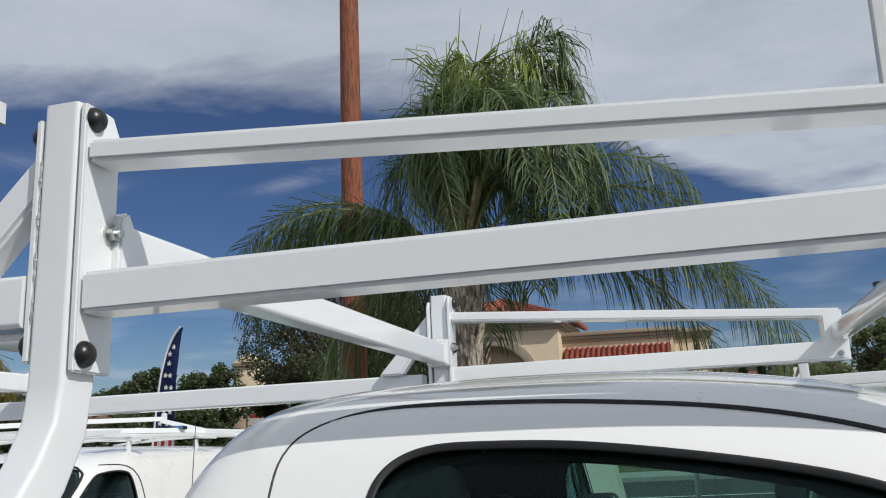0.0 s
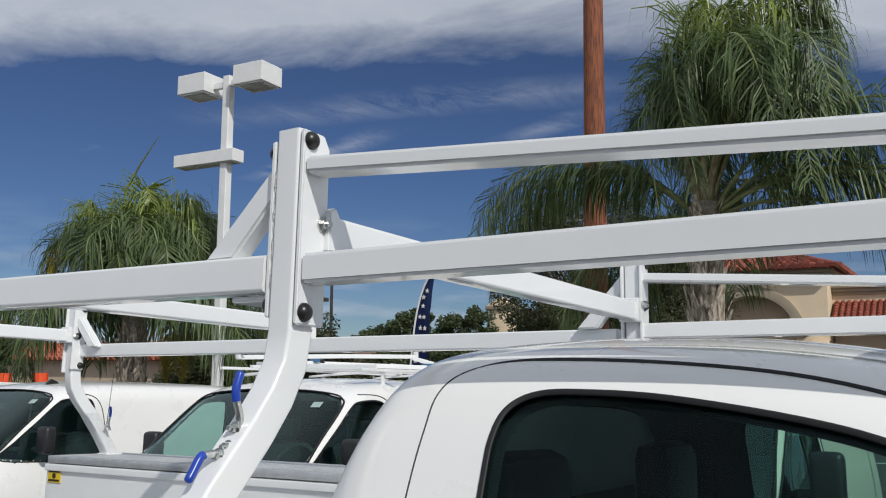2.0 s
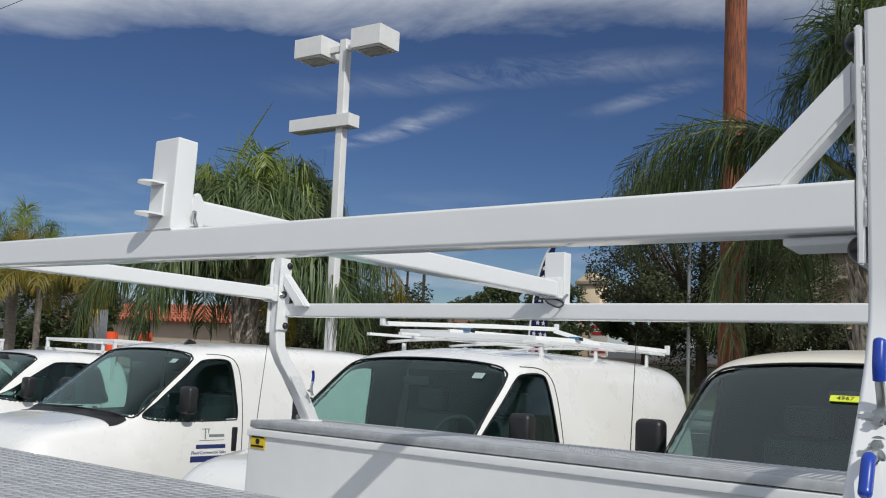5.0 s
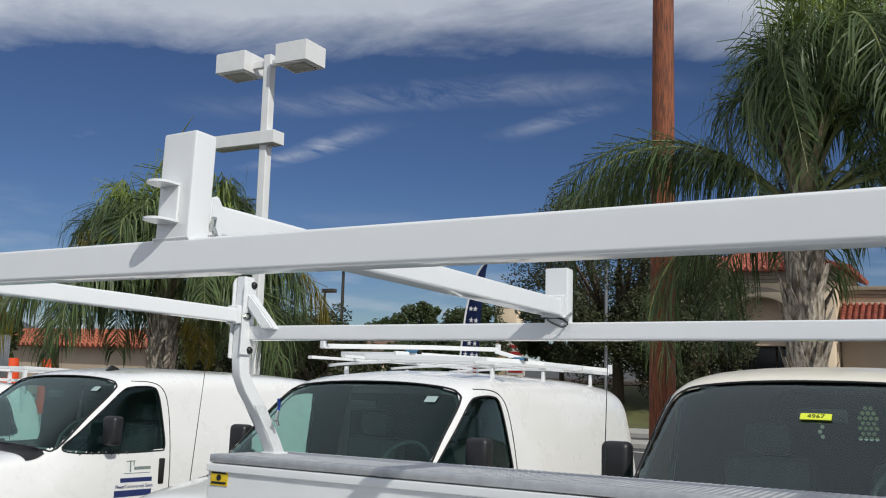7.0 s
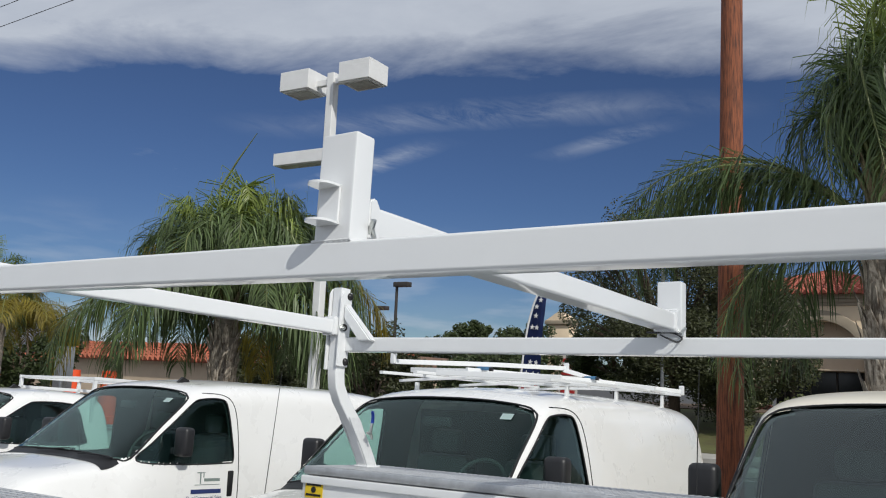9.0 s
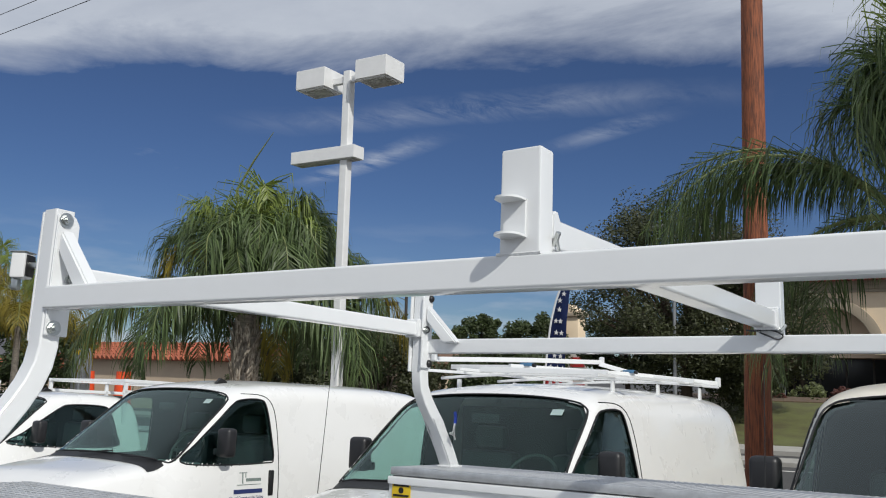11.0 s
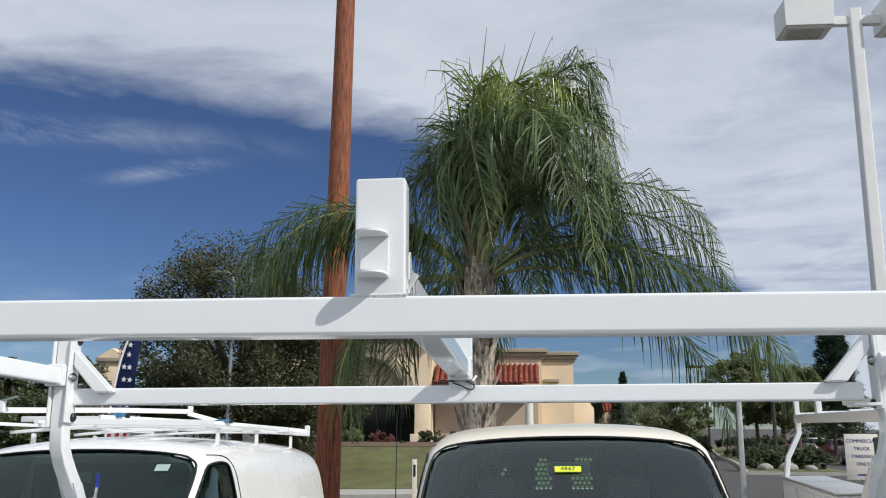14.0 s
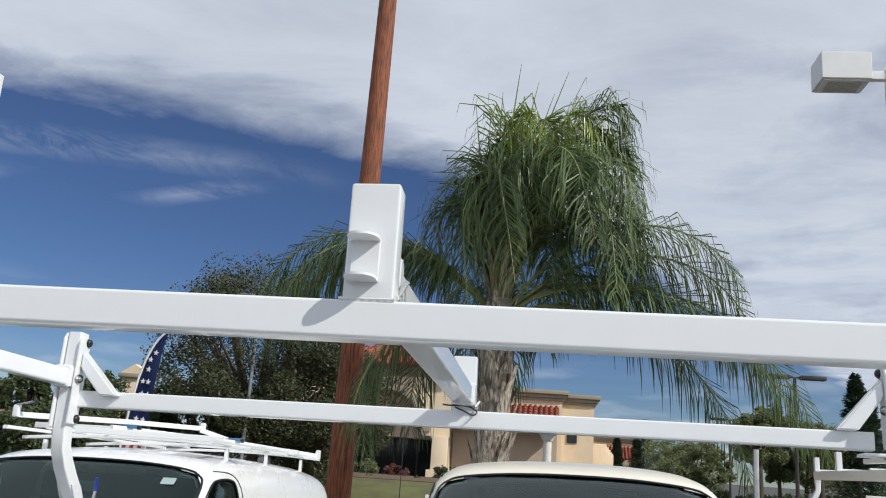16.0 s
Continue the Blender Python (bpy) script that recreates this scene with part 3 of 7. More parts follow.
SPLIT = {"body": [], "door": [], "door_far": [], "glass": [], "glass_far": [], "windshield": []}
for i in range(len(XS) - 1):
    for k in range(NK - 1):
        q = [grid[i][k], grid[i + 1][k], grid[i + 1][k + 1], grid[i][k + 1]]
        c = sum(q, Vector()) / 4
        side_near = c.y < 0.81
        if 2.26 < c.x < 3.15 and inside((c.x, c.y), WSHIELD):
            key = "windshield"
        elif (c.y < 0.23 or c.y > 1.39) and inside((c.x, c.z), WIN_P):
            key = "glass" if side_near else "glass_far"
        elif (c.y < 0.23 or c.y > 1.39) and inside((c.x, c.z), GAP_P):
            key = "door" if side_near else "door_far"
        else:
            key = "body"
        SPLIT[key].append((q, c))


def quads(items, off=0.0, out_from=None):
    bm = bmesh.new()
    seen = {}
    for q, c in items:
        vs = []
        for p in q:
            kk = (round(p.x, 4), round(p.y, 4), round(p.z, 4))
            if kk not in seen:
                seen[kk] = bm.verts.new(p)
            vs.append(seen[kk])
        vs = list(dict.fromkeys(vs))
        if len(vs) > 2 and bm.faces.get(vs) is None:
            bm.faces.new(vs)
    bmesh.ops.recalc_face_normals(bm, faces=bm.faces)
    if off:
        bm.normal_update()
        for v in bm.verts:
            v.co += v.normal * off
    return bm


def inward(items, d, centre):
    out = []
    for q, c in items:
        out.append(([p + (centre - p).normalized() * d for p in q], c))
    return out


CABC = Vector((2.0, 0.81, 1.3))
part("cab_shell", quads(SPLIT["body"]), M_PAINT, truck, sharp=60)
lining = [it for it in SPLIT["body"] + SPLIT["door"] + SPLIT["door_far"] if 1.42 < it[1].x < 2.75 and it[1].z > 1.1]
part("cabin_lining", quads(inward(lining, 0.03, CABC)), M_TRUCK_TRIM, truck, sharp=60)
door = part("door", quads(SPLIT["door"]), M_PAINT, truck, sharp=60)
part("door_far_side", quads(SPLIT["door_far"]), M_PAINT, truck, sharp=60)
part("door_glass", quads(inward(SPLIT["glass"], 0.006, CABC)), M_TRUCK_GLASS, door, "dark tinted door glass", sharp=80)
part("door_glass", quads(inward(SPLIT["glass_far"], 0.006, CABC)), M_TRUCK_GLASS, truck, "tinted door glass", sharp=80)


def on_side(pts, far=False, out=0.0):
    s = 1 if far else -1
    return [Vector((x, cab_y(x, z, far) + s * out, z)) for x, z in pts]


for far in (False, True):
    cut = next(i for i, p in enumerate(GAP_P) if p[0] > 1.60)
    part("door_gap", sweep(bmesh.new(), on_side(GAP_P[:cut + 1], far, -0.001), circ(0.0018, 6), (0, 1, 0)), M_SEAL, truck, "thin dark door gap")
    top_line = on_side(GAP_P[cut:], far, -0.002)
    part("drip_seal", sweep(bmesh.new(), top_line, circ(1.0, 6), (0, 1, 0), scales=[0.0018 + 0.0026 * min(1, k / 8) for k in range(len(top_line))]), M_SEAL, truck, "black rubber door seal line")
    ring = on_side(WIN_P, far, 0.0)
    part("window_seal", sweep(bmesh.new(), ring + ring[:1], rrect(0.005, 0.009, 0.002), (0, 1, 0)), M_SEAL, truck, "black rubber window seal")


def cab_top(x, y):
    """Height of the cab's skin over x, y."""
    zf = lerp_table([(b, a) for a, b in SEC_S], min(y, 1.62 - y))
    return 1.0 + (zf - 1.0) * (lerp_table(ROOF_S, x) - 1.0) / 0.925 + crown(x, y)


WS_RING = [(a[0] + (b[0] - a[0]) * k / 14, a[1] + (b[1] - a[1]) * k / 14) for a, b in zip(WSHIELD, WSHIELD[1:] + WSHIELD[:1]) for k in range(14)]


def pane(scales, lift):
    """A patch of the windshield's surface between rings drawn in towards its middle."""
    bm = bmesh.new()
    rings = [[bm.verts.new((2.74 + (x - 2.74) * k, 0.81 + (y - 0.81) * k, cab_top(2.74 + (x - 2.74) * k, 0.81 + (y - 0.81) * k) + lift)) for x, y in WS_RING] for k in scales]
    n = len(WS_RING)
    for a, b in zip(rings, rings[1:]):
        for q in range(n):
            bm.faces.new((a[q], a[(q + 1) % n], b[(q + 1) % n], b[q]))
    if scales[-1] < 0.2:
        bm.faces.new(rings[-1])
    bmesh.ops.recalc_face_normals(bm, faces=bm.faces)
    return bm


part("windshield_band", pane((1.004, 0.995, 0.988), 0.002), M_SEAL, truck, "black band round the windshield", sharp=80)
part("windshield", pane((1.012, 1.0, 0.9, 0.8, 0.65, 0.5, 0.35, 0.2, 0.1), 0.005), M_TRUCK_WS, truck, "curved windshield glass", sharp=80)
# rear bodywork and lower cab
part("cab_back", nbox(1.34, 0.0, 0.6, 1.40, 1.62, 1.5, bev=0.02), M_PAINT, truck)
part("cab_floor", nbox(1.38, -0.06, 0.5, 3.2, 1.68, 0.9, bev=0.04), M_BODY, truck)
part("chassis", nbox(-1.5, 0.35, 0.45, 4.2, 1.27, 0.62, bev=0.02), M_SEAL, truck)
part("cabin_back_trim", nbox(1.42, 0.03, 0.9, 1.47, 1.59, 1.62, bev=0.02), M_TRUCK_TRIM, truck)
part("dashboard", nbox(2.75, 0.05, 0.95, 3.15, 1.57, 1.34, bev=0.06), M_TRUCK_TRIM, truck)
for yy in (0.12, 0.92):
    bm = nbox(1.55, yy, 0.95, 2.05, yy + 0.52, 1.12, bev=0.05)
    box(bm, 1.5, yy, 1.05, 1.66, yy + 0.52, 1.55, bev=0.06)
    box(bm, 1.52, yy + 0.13, 1.56, 1.62, yy + 0.39, 1.74, bev=0.04)
    part("seat", bm, M_TRUCK_TRIM, truck)
bm = bmesh.new()
sweep(bm, [Vector((2.62 + 0.07 * math.cos(a), 1.18 + 0.19 * math.sin(a), 1.42 + 0.17 * math.cos(a))) for a in (2 * math.pi * k / 24 for k in range(25))], circ(0.014, 8), (1, 0, 0))
part("steering_wheel", bm, M_TRUCK_TRIM, truck)
part("rear_view_mirror", nbox(2.42, 0.70, 1.66, 2.45, 0.92, 1.73, bev=0.012), M_MIRROR, truck)
for far in (False, True):
    y0 = 1.72 if far else -0.32
    part("side_mirror", nbox(2.60, y0, 1.36, 2.70, y0 + 0.22, 1.56, bev=0.04), M_MIRROR, truck, "black side mirror")
for wx in (-0.55, 3.6):
    for wy in (-0.12, 1.52):
        bm = cylinder(bmesh.new(), (wx, wy, 0.38), (wx, wy + 0.24, 0.38), 0.38, n=28)
        wheel = part("wheel", bm, M_TYRE, truck, "black tyre")
        part("rim", cylinder(bmesh.new(), (wx, wy - 0.01, 0.38), (wx, wy + 0.25, 0.38), 0.22, n=20), M_STEEL, wheel, "steel rim")


def tread(x0, x1, y0, y1, z, step=0.026):
    """Raised lozenges of a tread plate, joined."""
    verts, faces = [], []
    nx, ny = int((x1 - x0) / step), max(1, int((y1 - y0) / step))
    for i in range(nx):
        for j in range(ny):
            for h in (0, 1):
                cx = x0 + (i + 0.5 + 0.5 * h) * step
                cy = y0 + (j + 0.5 + 0.5 * h) * step
                if cx > x1 - 0.012 or cy > y1 - 0.012:
                    continue
                a = radians(45 if h else -45)
                ux, uy = math.cos(a), math.sin(a)
                b = len(verts)
                for dx, dy, dz in ((0.0105, 0, 0), (0, 0.0038, 0), (-0.0105, 0, 0), (0, -0.0038, 0), (0.005, 0, 0.002), (-0.005, 0, 0.002)):
                    verts.append((cx + dx * ux - dy * uy, cy + dx * uy + dy * ux, z + dz))
                faces += [(b, b + 1, b + 4), (b + 1, b + 5, b + 4), (b + 1, b + 2, b + 5), (b + 2, b + 3, b + 5), (b + 3, b + 4, b + 5), (b + 3, b, b + 4)]
    me = bpy.data.meshes.new("tread")
    me.from_pydata(verts, [], faces)
    bm = bmesh.new()
    bm.from_mesh(me)
    bpy.data.meshes.remove(me)
    return bm


def compartment(far):
    y0, y1 = (1.61, 2.03) if far else (-0.36, 0.06)
    comp = part("side_compartment", nbox(-1.5, y0, 0.72, 1.31, y1, 1.538, bev=0.012), M_BODY, truck, "white painted steel tool compartment")
    lid = part("compartment_lid", nbox(-1.49, y0 - 0.004, 1.5405, 1.30, y1 + 0.004, 1.572, bev=0.004), M_ALU, comp, "aluminium tread plate lid")
    tagged(part("tread_pattern", tread(-1.48, 1.29, y0 + 0.01, y1 - 0.005, 1.5725), M_ALU, comp, "raised diamond tread pattern"), kind="stuff")
    inner = y0 if far else y1
    s = -1 if far else 1
    part("lip", nbox(-1.495, min(inner, inner + s * 0.014), 1.505, 1.305, max(inner, inner + s * 0.014), 1.536, bev=0.005), M_BODY, comp)
    outer = y1 if far else y0
    for a, b in ((-1.46, -0.95), (-0.93, -0.2), (-0.18, 0.6), (0.62, 1.27)):
        d = part("compartment_door", nbox(a, min(outer, outer - s * 0.012), 0.8, b, max(outer, outer - s * 0.012), 1.5, bev=0.006), M_BODY, comp)
        part("latch", nbox((a + b) / 2 - 0.05, min(outer - s * 0.012, outer - s * 0.02), 1.2, (a + b) / 2 + 0.05, max(outer - s * 0.012, outer - s * 0.02), 1.3, bev=0.003), M_ZINC, d)
    return comp


compartment(False)
comp_far = compartment(True)
part("load_floor", nbox(-1.5, 0.062, 0.72, 1.31, 1.608, 0.80), M_BODY, truck)
part("bulkhead", nbox(1.27, 0.062, 0.80, 1.31, 1.608, 1.50, bev=0.008), M_BODY, truck)
part("caution_label", nbox(-1.475, 1.6055, 1.452, -1.385, 1.6085, 1.516), M_YELLOW, comp_far, "small yellow caution label")
part("label_print", nbox(-1.468, 1.6035, 1.498, -1.392, 1.6053, 1.508), M_INK, comp_far)
part("label_print", nbox(-1.468, 1.6035, 1.459, -1.392, 1.6053, 1.467), M_INK, comp_far)
part("label_print", cylinder(bmesh.new(), (-1.43, 1.6035, 1.483), (-1.43, 1.6053, 1.483), 0.012, n=14), M_INK, comp_far)

# ---- the ladder rack on the truck ----
rack = thing("ladder_rack", "white powder coated steel ladder rack over the truck", "ladder rack", m=TILT)


def caps(parent, pts, axis, r=0.0155, h=0.013):
    for p in pts:
        part("bolt_cap", dome(bmesh.new(), p, axis, r, h), M_CAP, parent, "black plastic bolt cap")


def hexbolt(parent, p, axis, r=0.011):
    a = Vector(axis).normalized()
    p = Vector(p)
    bm = cylinder(bmesh.new(), p, p + a * 0.003, r * 1.45, n=18)
    cylinder(bm, p + a * 0.003, p + a * 0.011, r, n=6)
    cylinder(bm, p + a * 0.011, p + a * 0.017, r * 0.55, n=10)
    part("bolt", bm, M_ZINC, parent, "zinc plated bolt and nut")


def rack_side(far):
    fz, ysh = (0.0, -0.012) if far else (0.0, 0.0)

    def Y(y):
        return (1.672 - y if far else y) + ysh

    def ybox(x0, y0, z0, x1, y1, z1, **kw):
        return nbox(x0, min(Y(y0), Y(y1)), z0 + fz, x1, max(Y(y0), Y(y1)), z1 + fz, **kw)

    r0, r1 = ((-1.41, 0.013, 2.044), (1.288, 0.044, 2.016)) if not far else ((-1.34, 0.028, 2.056), (1.288, 0.025, 2.038))
    rail = part("side_rail", bar((r0[0], Y(r0[1]), r0[2]), (r1[0], Y(r1[1]), r1[2]), 0.05, 0.057 if far else 0.060, 0.006), M_RACK, rack)
    fz, ysh = (0.033, -0.042) if far else (0.0, 0.026)
    # loop over the cab
    bm = bmesh.new()
    prism(bm, [(1.358, 1.997), (2.387, 1.988), (2.386, 2.119), (1.358, 2.202), (1.358, 2.175), (2.335, 2.098), (2.335, 2.038), (1.358, 2.044)], "y", min(Y(0), Y(0.05)), max(Y(0), Y(0.05)))
    for v in bm.verts:
        v.co.z += fz
        if far and v.co.x > 2:
            v.co.x += 0.022
    bmesh.ops.bevel(bm, geom=list(bm.edges), offset=0.005, segments=2, affect="EDGES")
    part("cab_loop", bm, M_RACK, rack)
    for px, s in ((1.354 if far else 1.3245, 1), (-1.362 if far else -1.442, -1)):
        fz, ysh = ((0.033, -0.042) if s > 0 else (0.020, -0.045)) if far else (0.0, 0.026 if s > 0 else 0.0)
        top = 2.250 if s > 0 else 2.262 if far else 2.284
        wide = 0.047 if s > 0 or far else 0.058
        rise = 0.0 if s > 0 or far else 0.03
        ys = [(top, 0.024), (2.05, 0.024), (1.92, 0.022), (1.87, 0.014), (1.82, -0.006), (1.77, -0.036), (1.72, -0.072), (1.68, -0.104), (1.63, -0.14), (1.575, -0.175)]
        path = [(px, Y(y) - ysh * max(0.0, min(1.0, (1.86 - z) / 0.16)), z + (fz if z > 1.7 else 0)) for z, y in ys]
        post = part("post", sweep(bmesh.new(), path, rrect(wide, 0.056, 0.006), (1, 0, 0)), M_RACK, rack)
        # clamp plates on both sides of the post
        for q in (1, -1):
            xa = px + q * (wide / 2 + 0.002)
            xb = px + q * (wide / 2 + 0.011)
            lo, hi = (1.932, top - 0.003) if q == s else (1.946, top - 0.016)
            bm = bmesh.new()
            prism(bm, [(Y(-0.003), lo + fz), (Y(0.062), lo + fz), (Y(0.062), hi - 0.022 + fz), (Y(0.048), hi + fz), (Y(-0.003), hi + fz)], "x", min(xa, xb), max(xa, xb))
            bmesh.ops.bevel(bm, geom=list(bm.edges), offset=0.0022, segments=2, affect="EDGES")
            plate = part("clamp_plate", bm, M_RACK, post)
            if s > 0 or far:
                caps(post, [(xb, Y(0.013), hi - 0.017 + fz), (xb, Y(0.013), lo + 0.02 + fz)] + ([(xb, Y(0.036), 2.105 + fz * 0.8)] if far else []), (q, 0, 0))
            else:
                for z in (hi - 0.014, lo + 0.02):
                    hexbolt(post, (xb, Y(0.02), z), (q, 0, 0), 0.014)
            hexbolt(post, (xb, Y(0.05), 2.098 + fz), (q, 0, 0), 0.0095)
        bm = bmesh.new()
        z = 2.0
        n = 26
        sweep(bm, [(px - s * 0.0245, Y(-0.0005), 1.99 + 0.20 * k / n) for k in range(n)], circ(0.0032, 6), (1, 0, 0), scales=[0.55 + 0.2 * math.sin(k * 2.1) + 0.2 * math.sin(k * 0.9) for k in range(n)])
        part("weld_bead", bm, M_WELD, post, "uneven weld bead")
        # diagonal brace from post to rail
        xi = px - s * (wide / 2 + 0.0125)
        bm = bmesh.new()
        prism(bm, [(xi, 2.198 + rise + fz), (xi, 2.138 + rise + fz), (xi - s * 0.085, 2.066 + fz), (xi - s * 0.152, 2.066 + fz)], "y", min(Y(0.006), Y(0.046)), max(Y(0.006), Y(0.046)))
        bmesh.ops.bevel(bm, geom=list(bm.edges), offset=0.005, segments=2, affect="EDGES")
        for v in bm.verts:
            if v.co.z < 2.08 + fz:
                v.co.z -= fz + (0.02 if s > 0 and not far else 0.0)
        part("brace", bm, M_RACK, rack)
        if s > 0:
            part("gusset", ybox(xi - 0.085, 0.012, 1.974 - fz * 0.6, xi, 0.085, 1.984 - fz * 0.6, bev=0.003), M_RACK, rack)
        # tread plate riveted to the side of the leg
        low = [(y, z) for z, y in ys if z < 1.78]
        off = -ysh * 1.0
        for q in (1, -1):
            bm = bmesh.new()
            prism(bm, [(Y(y - 0.031) + off, z) for y, z in low] + [(Y(y + 0.031) + off, z) for y, z in low[::-1]], "x", min(px + q * 0.0238, px + q * 0.0275), max(px + q * 0.0238, px + q * 0.0275))
            if far or s < 0:
                part("foot_gusset", bm, M_TREAD, post, "tread plate gusset at the foot", smooth=False)
            else:
                bm.free()
        part("foot_plate", nbox(px - 0.034, min(Y(-0.22), Y(-0.13)) - ysh, 1.5735, px + 0.034, max(Y(-0.22), Y(-0.13)) - ysh, 1.581, bev=0.002), M_RACK, post)
    # the short tower with its socket bracket
    fz, tx, ysh = (0.001, 0.004, -0.014) if far else (-0.004, -0.009, 0.0035)
    bm = ybox(tx - 0.039, 0.0, 2.054 - fz, tx + 0.041, 0.05, 2.254, bev=0.005, seg=2)
    tower = part("tower", bm, M_RACK, rack)
    part("weld_bead", sweep(bmesh.new(), [(tx - 0.044 + 0.0036 * k, Y(0.002), 2.0605 if not far else 2.077) for k in range(25)], circ(0.0032, 8), (0, 0, 1), scales=[0.9 + 0.1 * math.sin(k * 1.9) for k in range(25)]), M_RACK, tower)
    part("bracket_back", ybox(tx - 0.029, -0.006, 2.090, tx + 0.016, 0.0, 2.160, bev=0.002), M_RACK, tower)
    for z in (2.093, 2.157):
        pts = [(-0.033, 0.0), (0.016, 0.0), (0.016, -0.021)] + [(-0.0085 + 0.0245 * math.cos(a), -0.023 - 0.024 * math.sin(a)) for a in (math.pi * k / 8 for k in range(9))] + [(-0.033, -0.021)]
        bm = bmesh.new()
        prism(bm, [(x + tx, Y(y)) for x, y in pts], "z", z - 0.002 + fz, z + 0.002 + fz)
        part("bracket_ear", bm, M_RACK, tower)
    bm = cylinder(bmesh.new(), (tx + 0.040, Y(0.055), 2.085 + fz), (tx + 0.054, Y(0.045), 2.105 + fz), 0.005, n=8)
    cylinder(bm, (tx + 0.048, Y(0.048), 2.098 + fz), (tx + 0.048, Y(0.06), 2.075 + fz), 0.003, n=6)
    part("pin", bm, M_ZINC, tower, "zinc hitch pin")
    return rail


rack_side(False)
rack_side(True)
# cross bars
for px, z0, z1, w, skew, ya, yb in ((1.34, 2.088, 2.112, 0.05, 0.016, 0.080, 1.57), (-0.006, 2.104, 2.122, 0.066, 0.012, 0.052, 1.606), (-1.40, 2.104, 2.122, 0.05, 0.03, 0.052, 1.575)):
    cb = part("cross_bar", bar((px, ya, z0), (px + skew, yb, z1), w, 0.056, 0.007, side=(1, 0, 0)), M_RACK, rack)
    for y, zc in ((ya, z0), (yb - 0.032, z1)):
        bm = bmesh.new()
        a = 0 if y < 1 else 0.032
        prism(bm, [(y, zc - 0.034), (y + 0.032, zc - 0.034), (y + 0.032, zc + 0.032 - (0.012 if y < 1 else 0)), (y + 0.016, zc + 0.042), (y, zc + 0.034)], "x", px + (skew if y > 1 else 0) - w / 2 - 0.006, px + (skew if y > 1 else 0) + w / 2 + 0.006)
        bmesh.ops.bevel(bm, geom=list(bm.edges), offset=0.003, segments=2, affect="EDGES")
        part("end_bracket", bm, M_RACK, cb)
part("front_cross_bar", sweep(bmesh.new(), [(2.352, 0.080, 2.058), (2.398, 1.586, 2.092)], rrect(0.042, 0.046, 0.013), (1, 0, 0)), M_RACK, rack)
bm = bmesh.new()
prism(bm, [(2.360, 2.020), (2.416, 2.020), (2.416, 2.118), (2.404, 2.122), (2.388, 2.150), (2.360, 2.150)], "y", 1.586, 1.594)
bmesh.ops.bevel(bm, geom=list(bm.edges), offset=0.002, segments=1, affect="EDGES")
fp = part("end_plate", bm, M_RACK, rack)
hexbolt(fp, (2.396, 1.586, 2.096), (0, -1, 0), 0.008)
hexbolt(fp, (2.392, 1.586, 2.037), (0, -1, 0), 0.008)
# cord tied under the far tower
bm = sweep(bmesh.new(), smooth_poly([(-0.02, 1.60, 2.083), (0.01, 1.57, 2.07), (0.04, 1.585, 2.058), (0.05, 1.60, 2.073), (0.02, 1.59, 2.088), (-0.03, 1.575, 2.086), (-0.06, 1.59, 2.09)], closed=False, n=5), circ(0.0028, 6), (0, 0, 1))
part("cord", bm, M_WIRE, rack, "thin black cord")
# work lamp at the rear
wl = thing("work_lamp", "small black and white work lamp on the rack's rear post", "work lamp", m=TILT @ pose(-1.645, 0.04, 2.15, 0, 0, 28) @ Matrix.Scale(0.80, 4))
part("housing", nbox(-0.012, -0.03, -0.045, 0.042, 0.03, 0.045, bev=0.007), M_LAMPPAINT, wl, "white lamp housing")
part("side_panel", nbox(0.0425, -0.024, -0.038, 0.047, 0.026, 0.038, bev=0.002), M_CAP, wl, "black side panel")
part("rim", nbox(-0.017, -0.033, 0.0455, 0.045, 0.033, 0.05, bev=0.002), M_ZINC, wl)
bm = nbox(0.03, -0.012, -0.008, 0.215, 0.012, 0.012, bev=0.003)
box(bm, -0.012, -0.012, -0.085, 0.012, 0.012, -0.046, bev=0.003)
part("mount", bm, M_ZINC, wl)


def latch_handle(x, grip, steel, bolts):
    """A bent clamp lever: grip and steel run through (y, z) points beside a rack leg."""
    y0, z0 = steel[-1]
    h = thing("latch_handle", "steel clamp lever with a blue vinyl grip", "clamp handle", "clamp levers on the rack legs", m=TILT @ pose(x, y0, z0))
    pts = smooth_poly([(0.0, y - y0, z - z0) for y, z in grip], closed=False, n=5)
    n = len(pts)
    part("grip", sweep(bmesh.new(), pts, circ(0.0066, 12), (1, 0, 0), scales=[0.55 if k == 0 else 0.88 if k == 1 else 1.0 for k in range(n)]), M_BLUE, h, "blue vinyl grip")
    pts = smooth_poly([(0.0, y - y0, z - z0) for y, z in steel], closed=False, n=5)
    lever = part("lever", sweep(bmesh.new(), pts, rrect(0.009, 0.011, 0.003), (1, 0, 0)), M_ZINC, h, "zinc plated lever")
    for y, z in bolts:
        hexbolt(lever, (-0.005, y - y0, z - z0), (-1, 0, 0), 0.0065)
        hexbolt(lever, (0.0, y - y0 - 0.005, z - z0), (0, -1, 0), 0.0065)


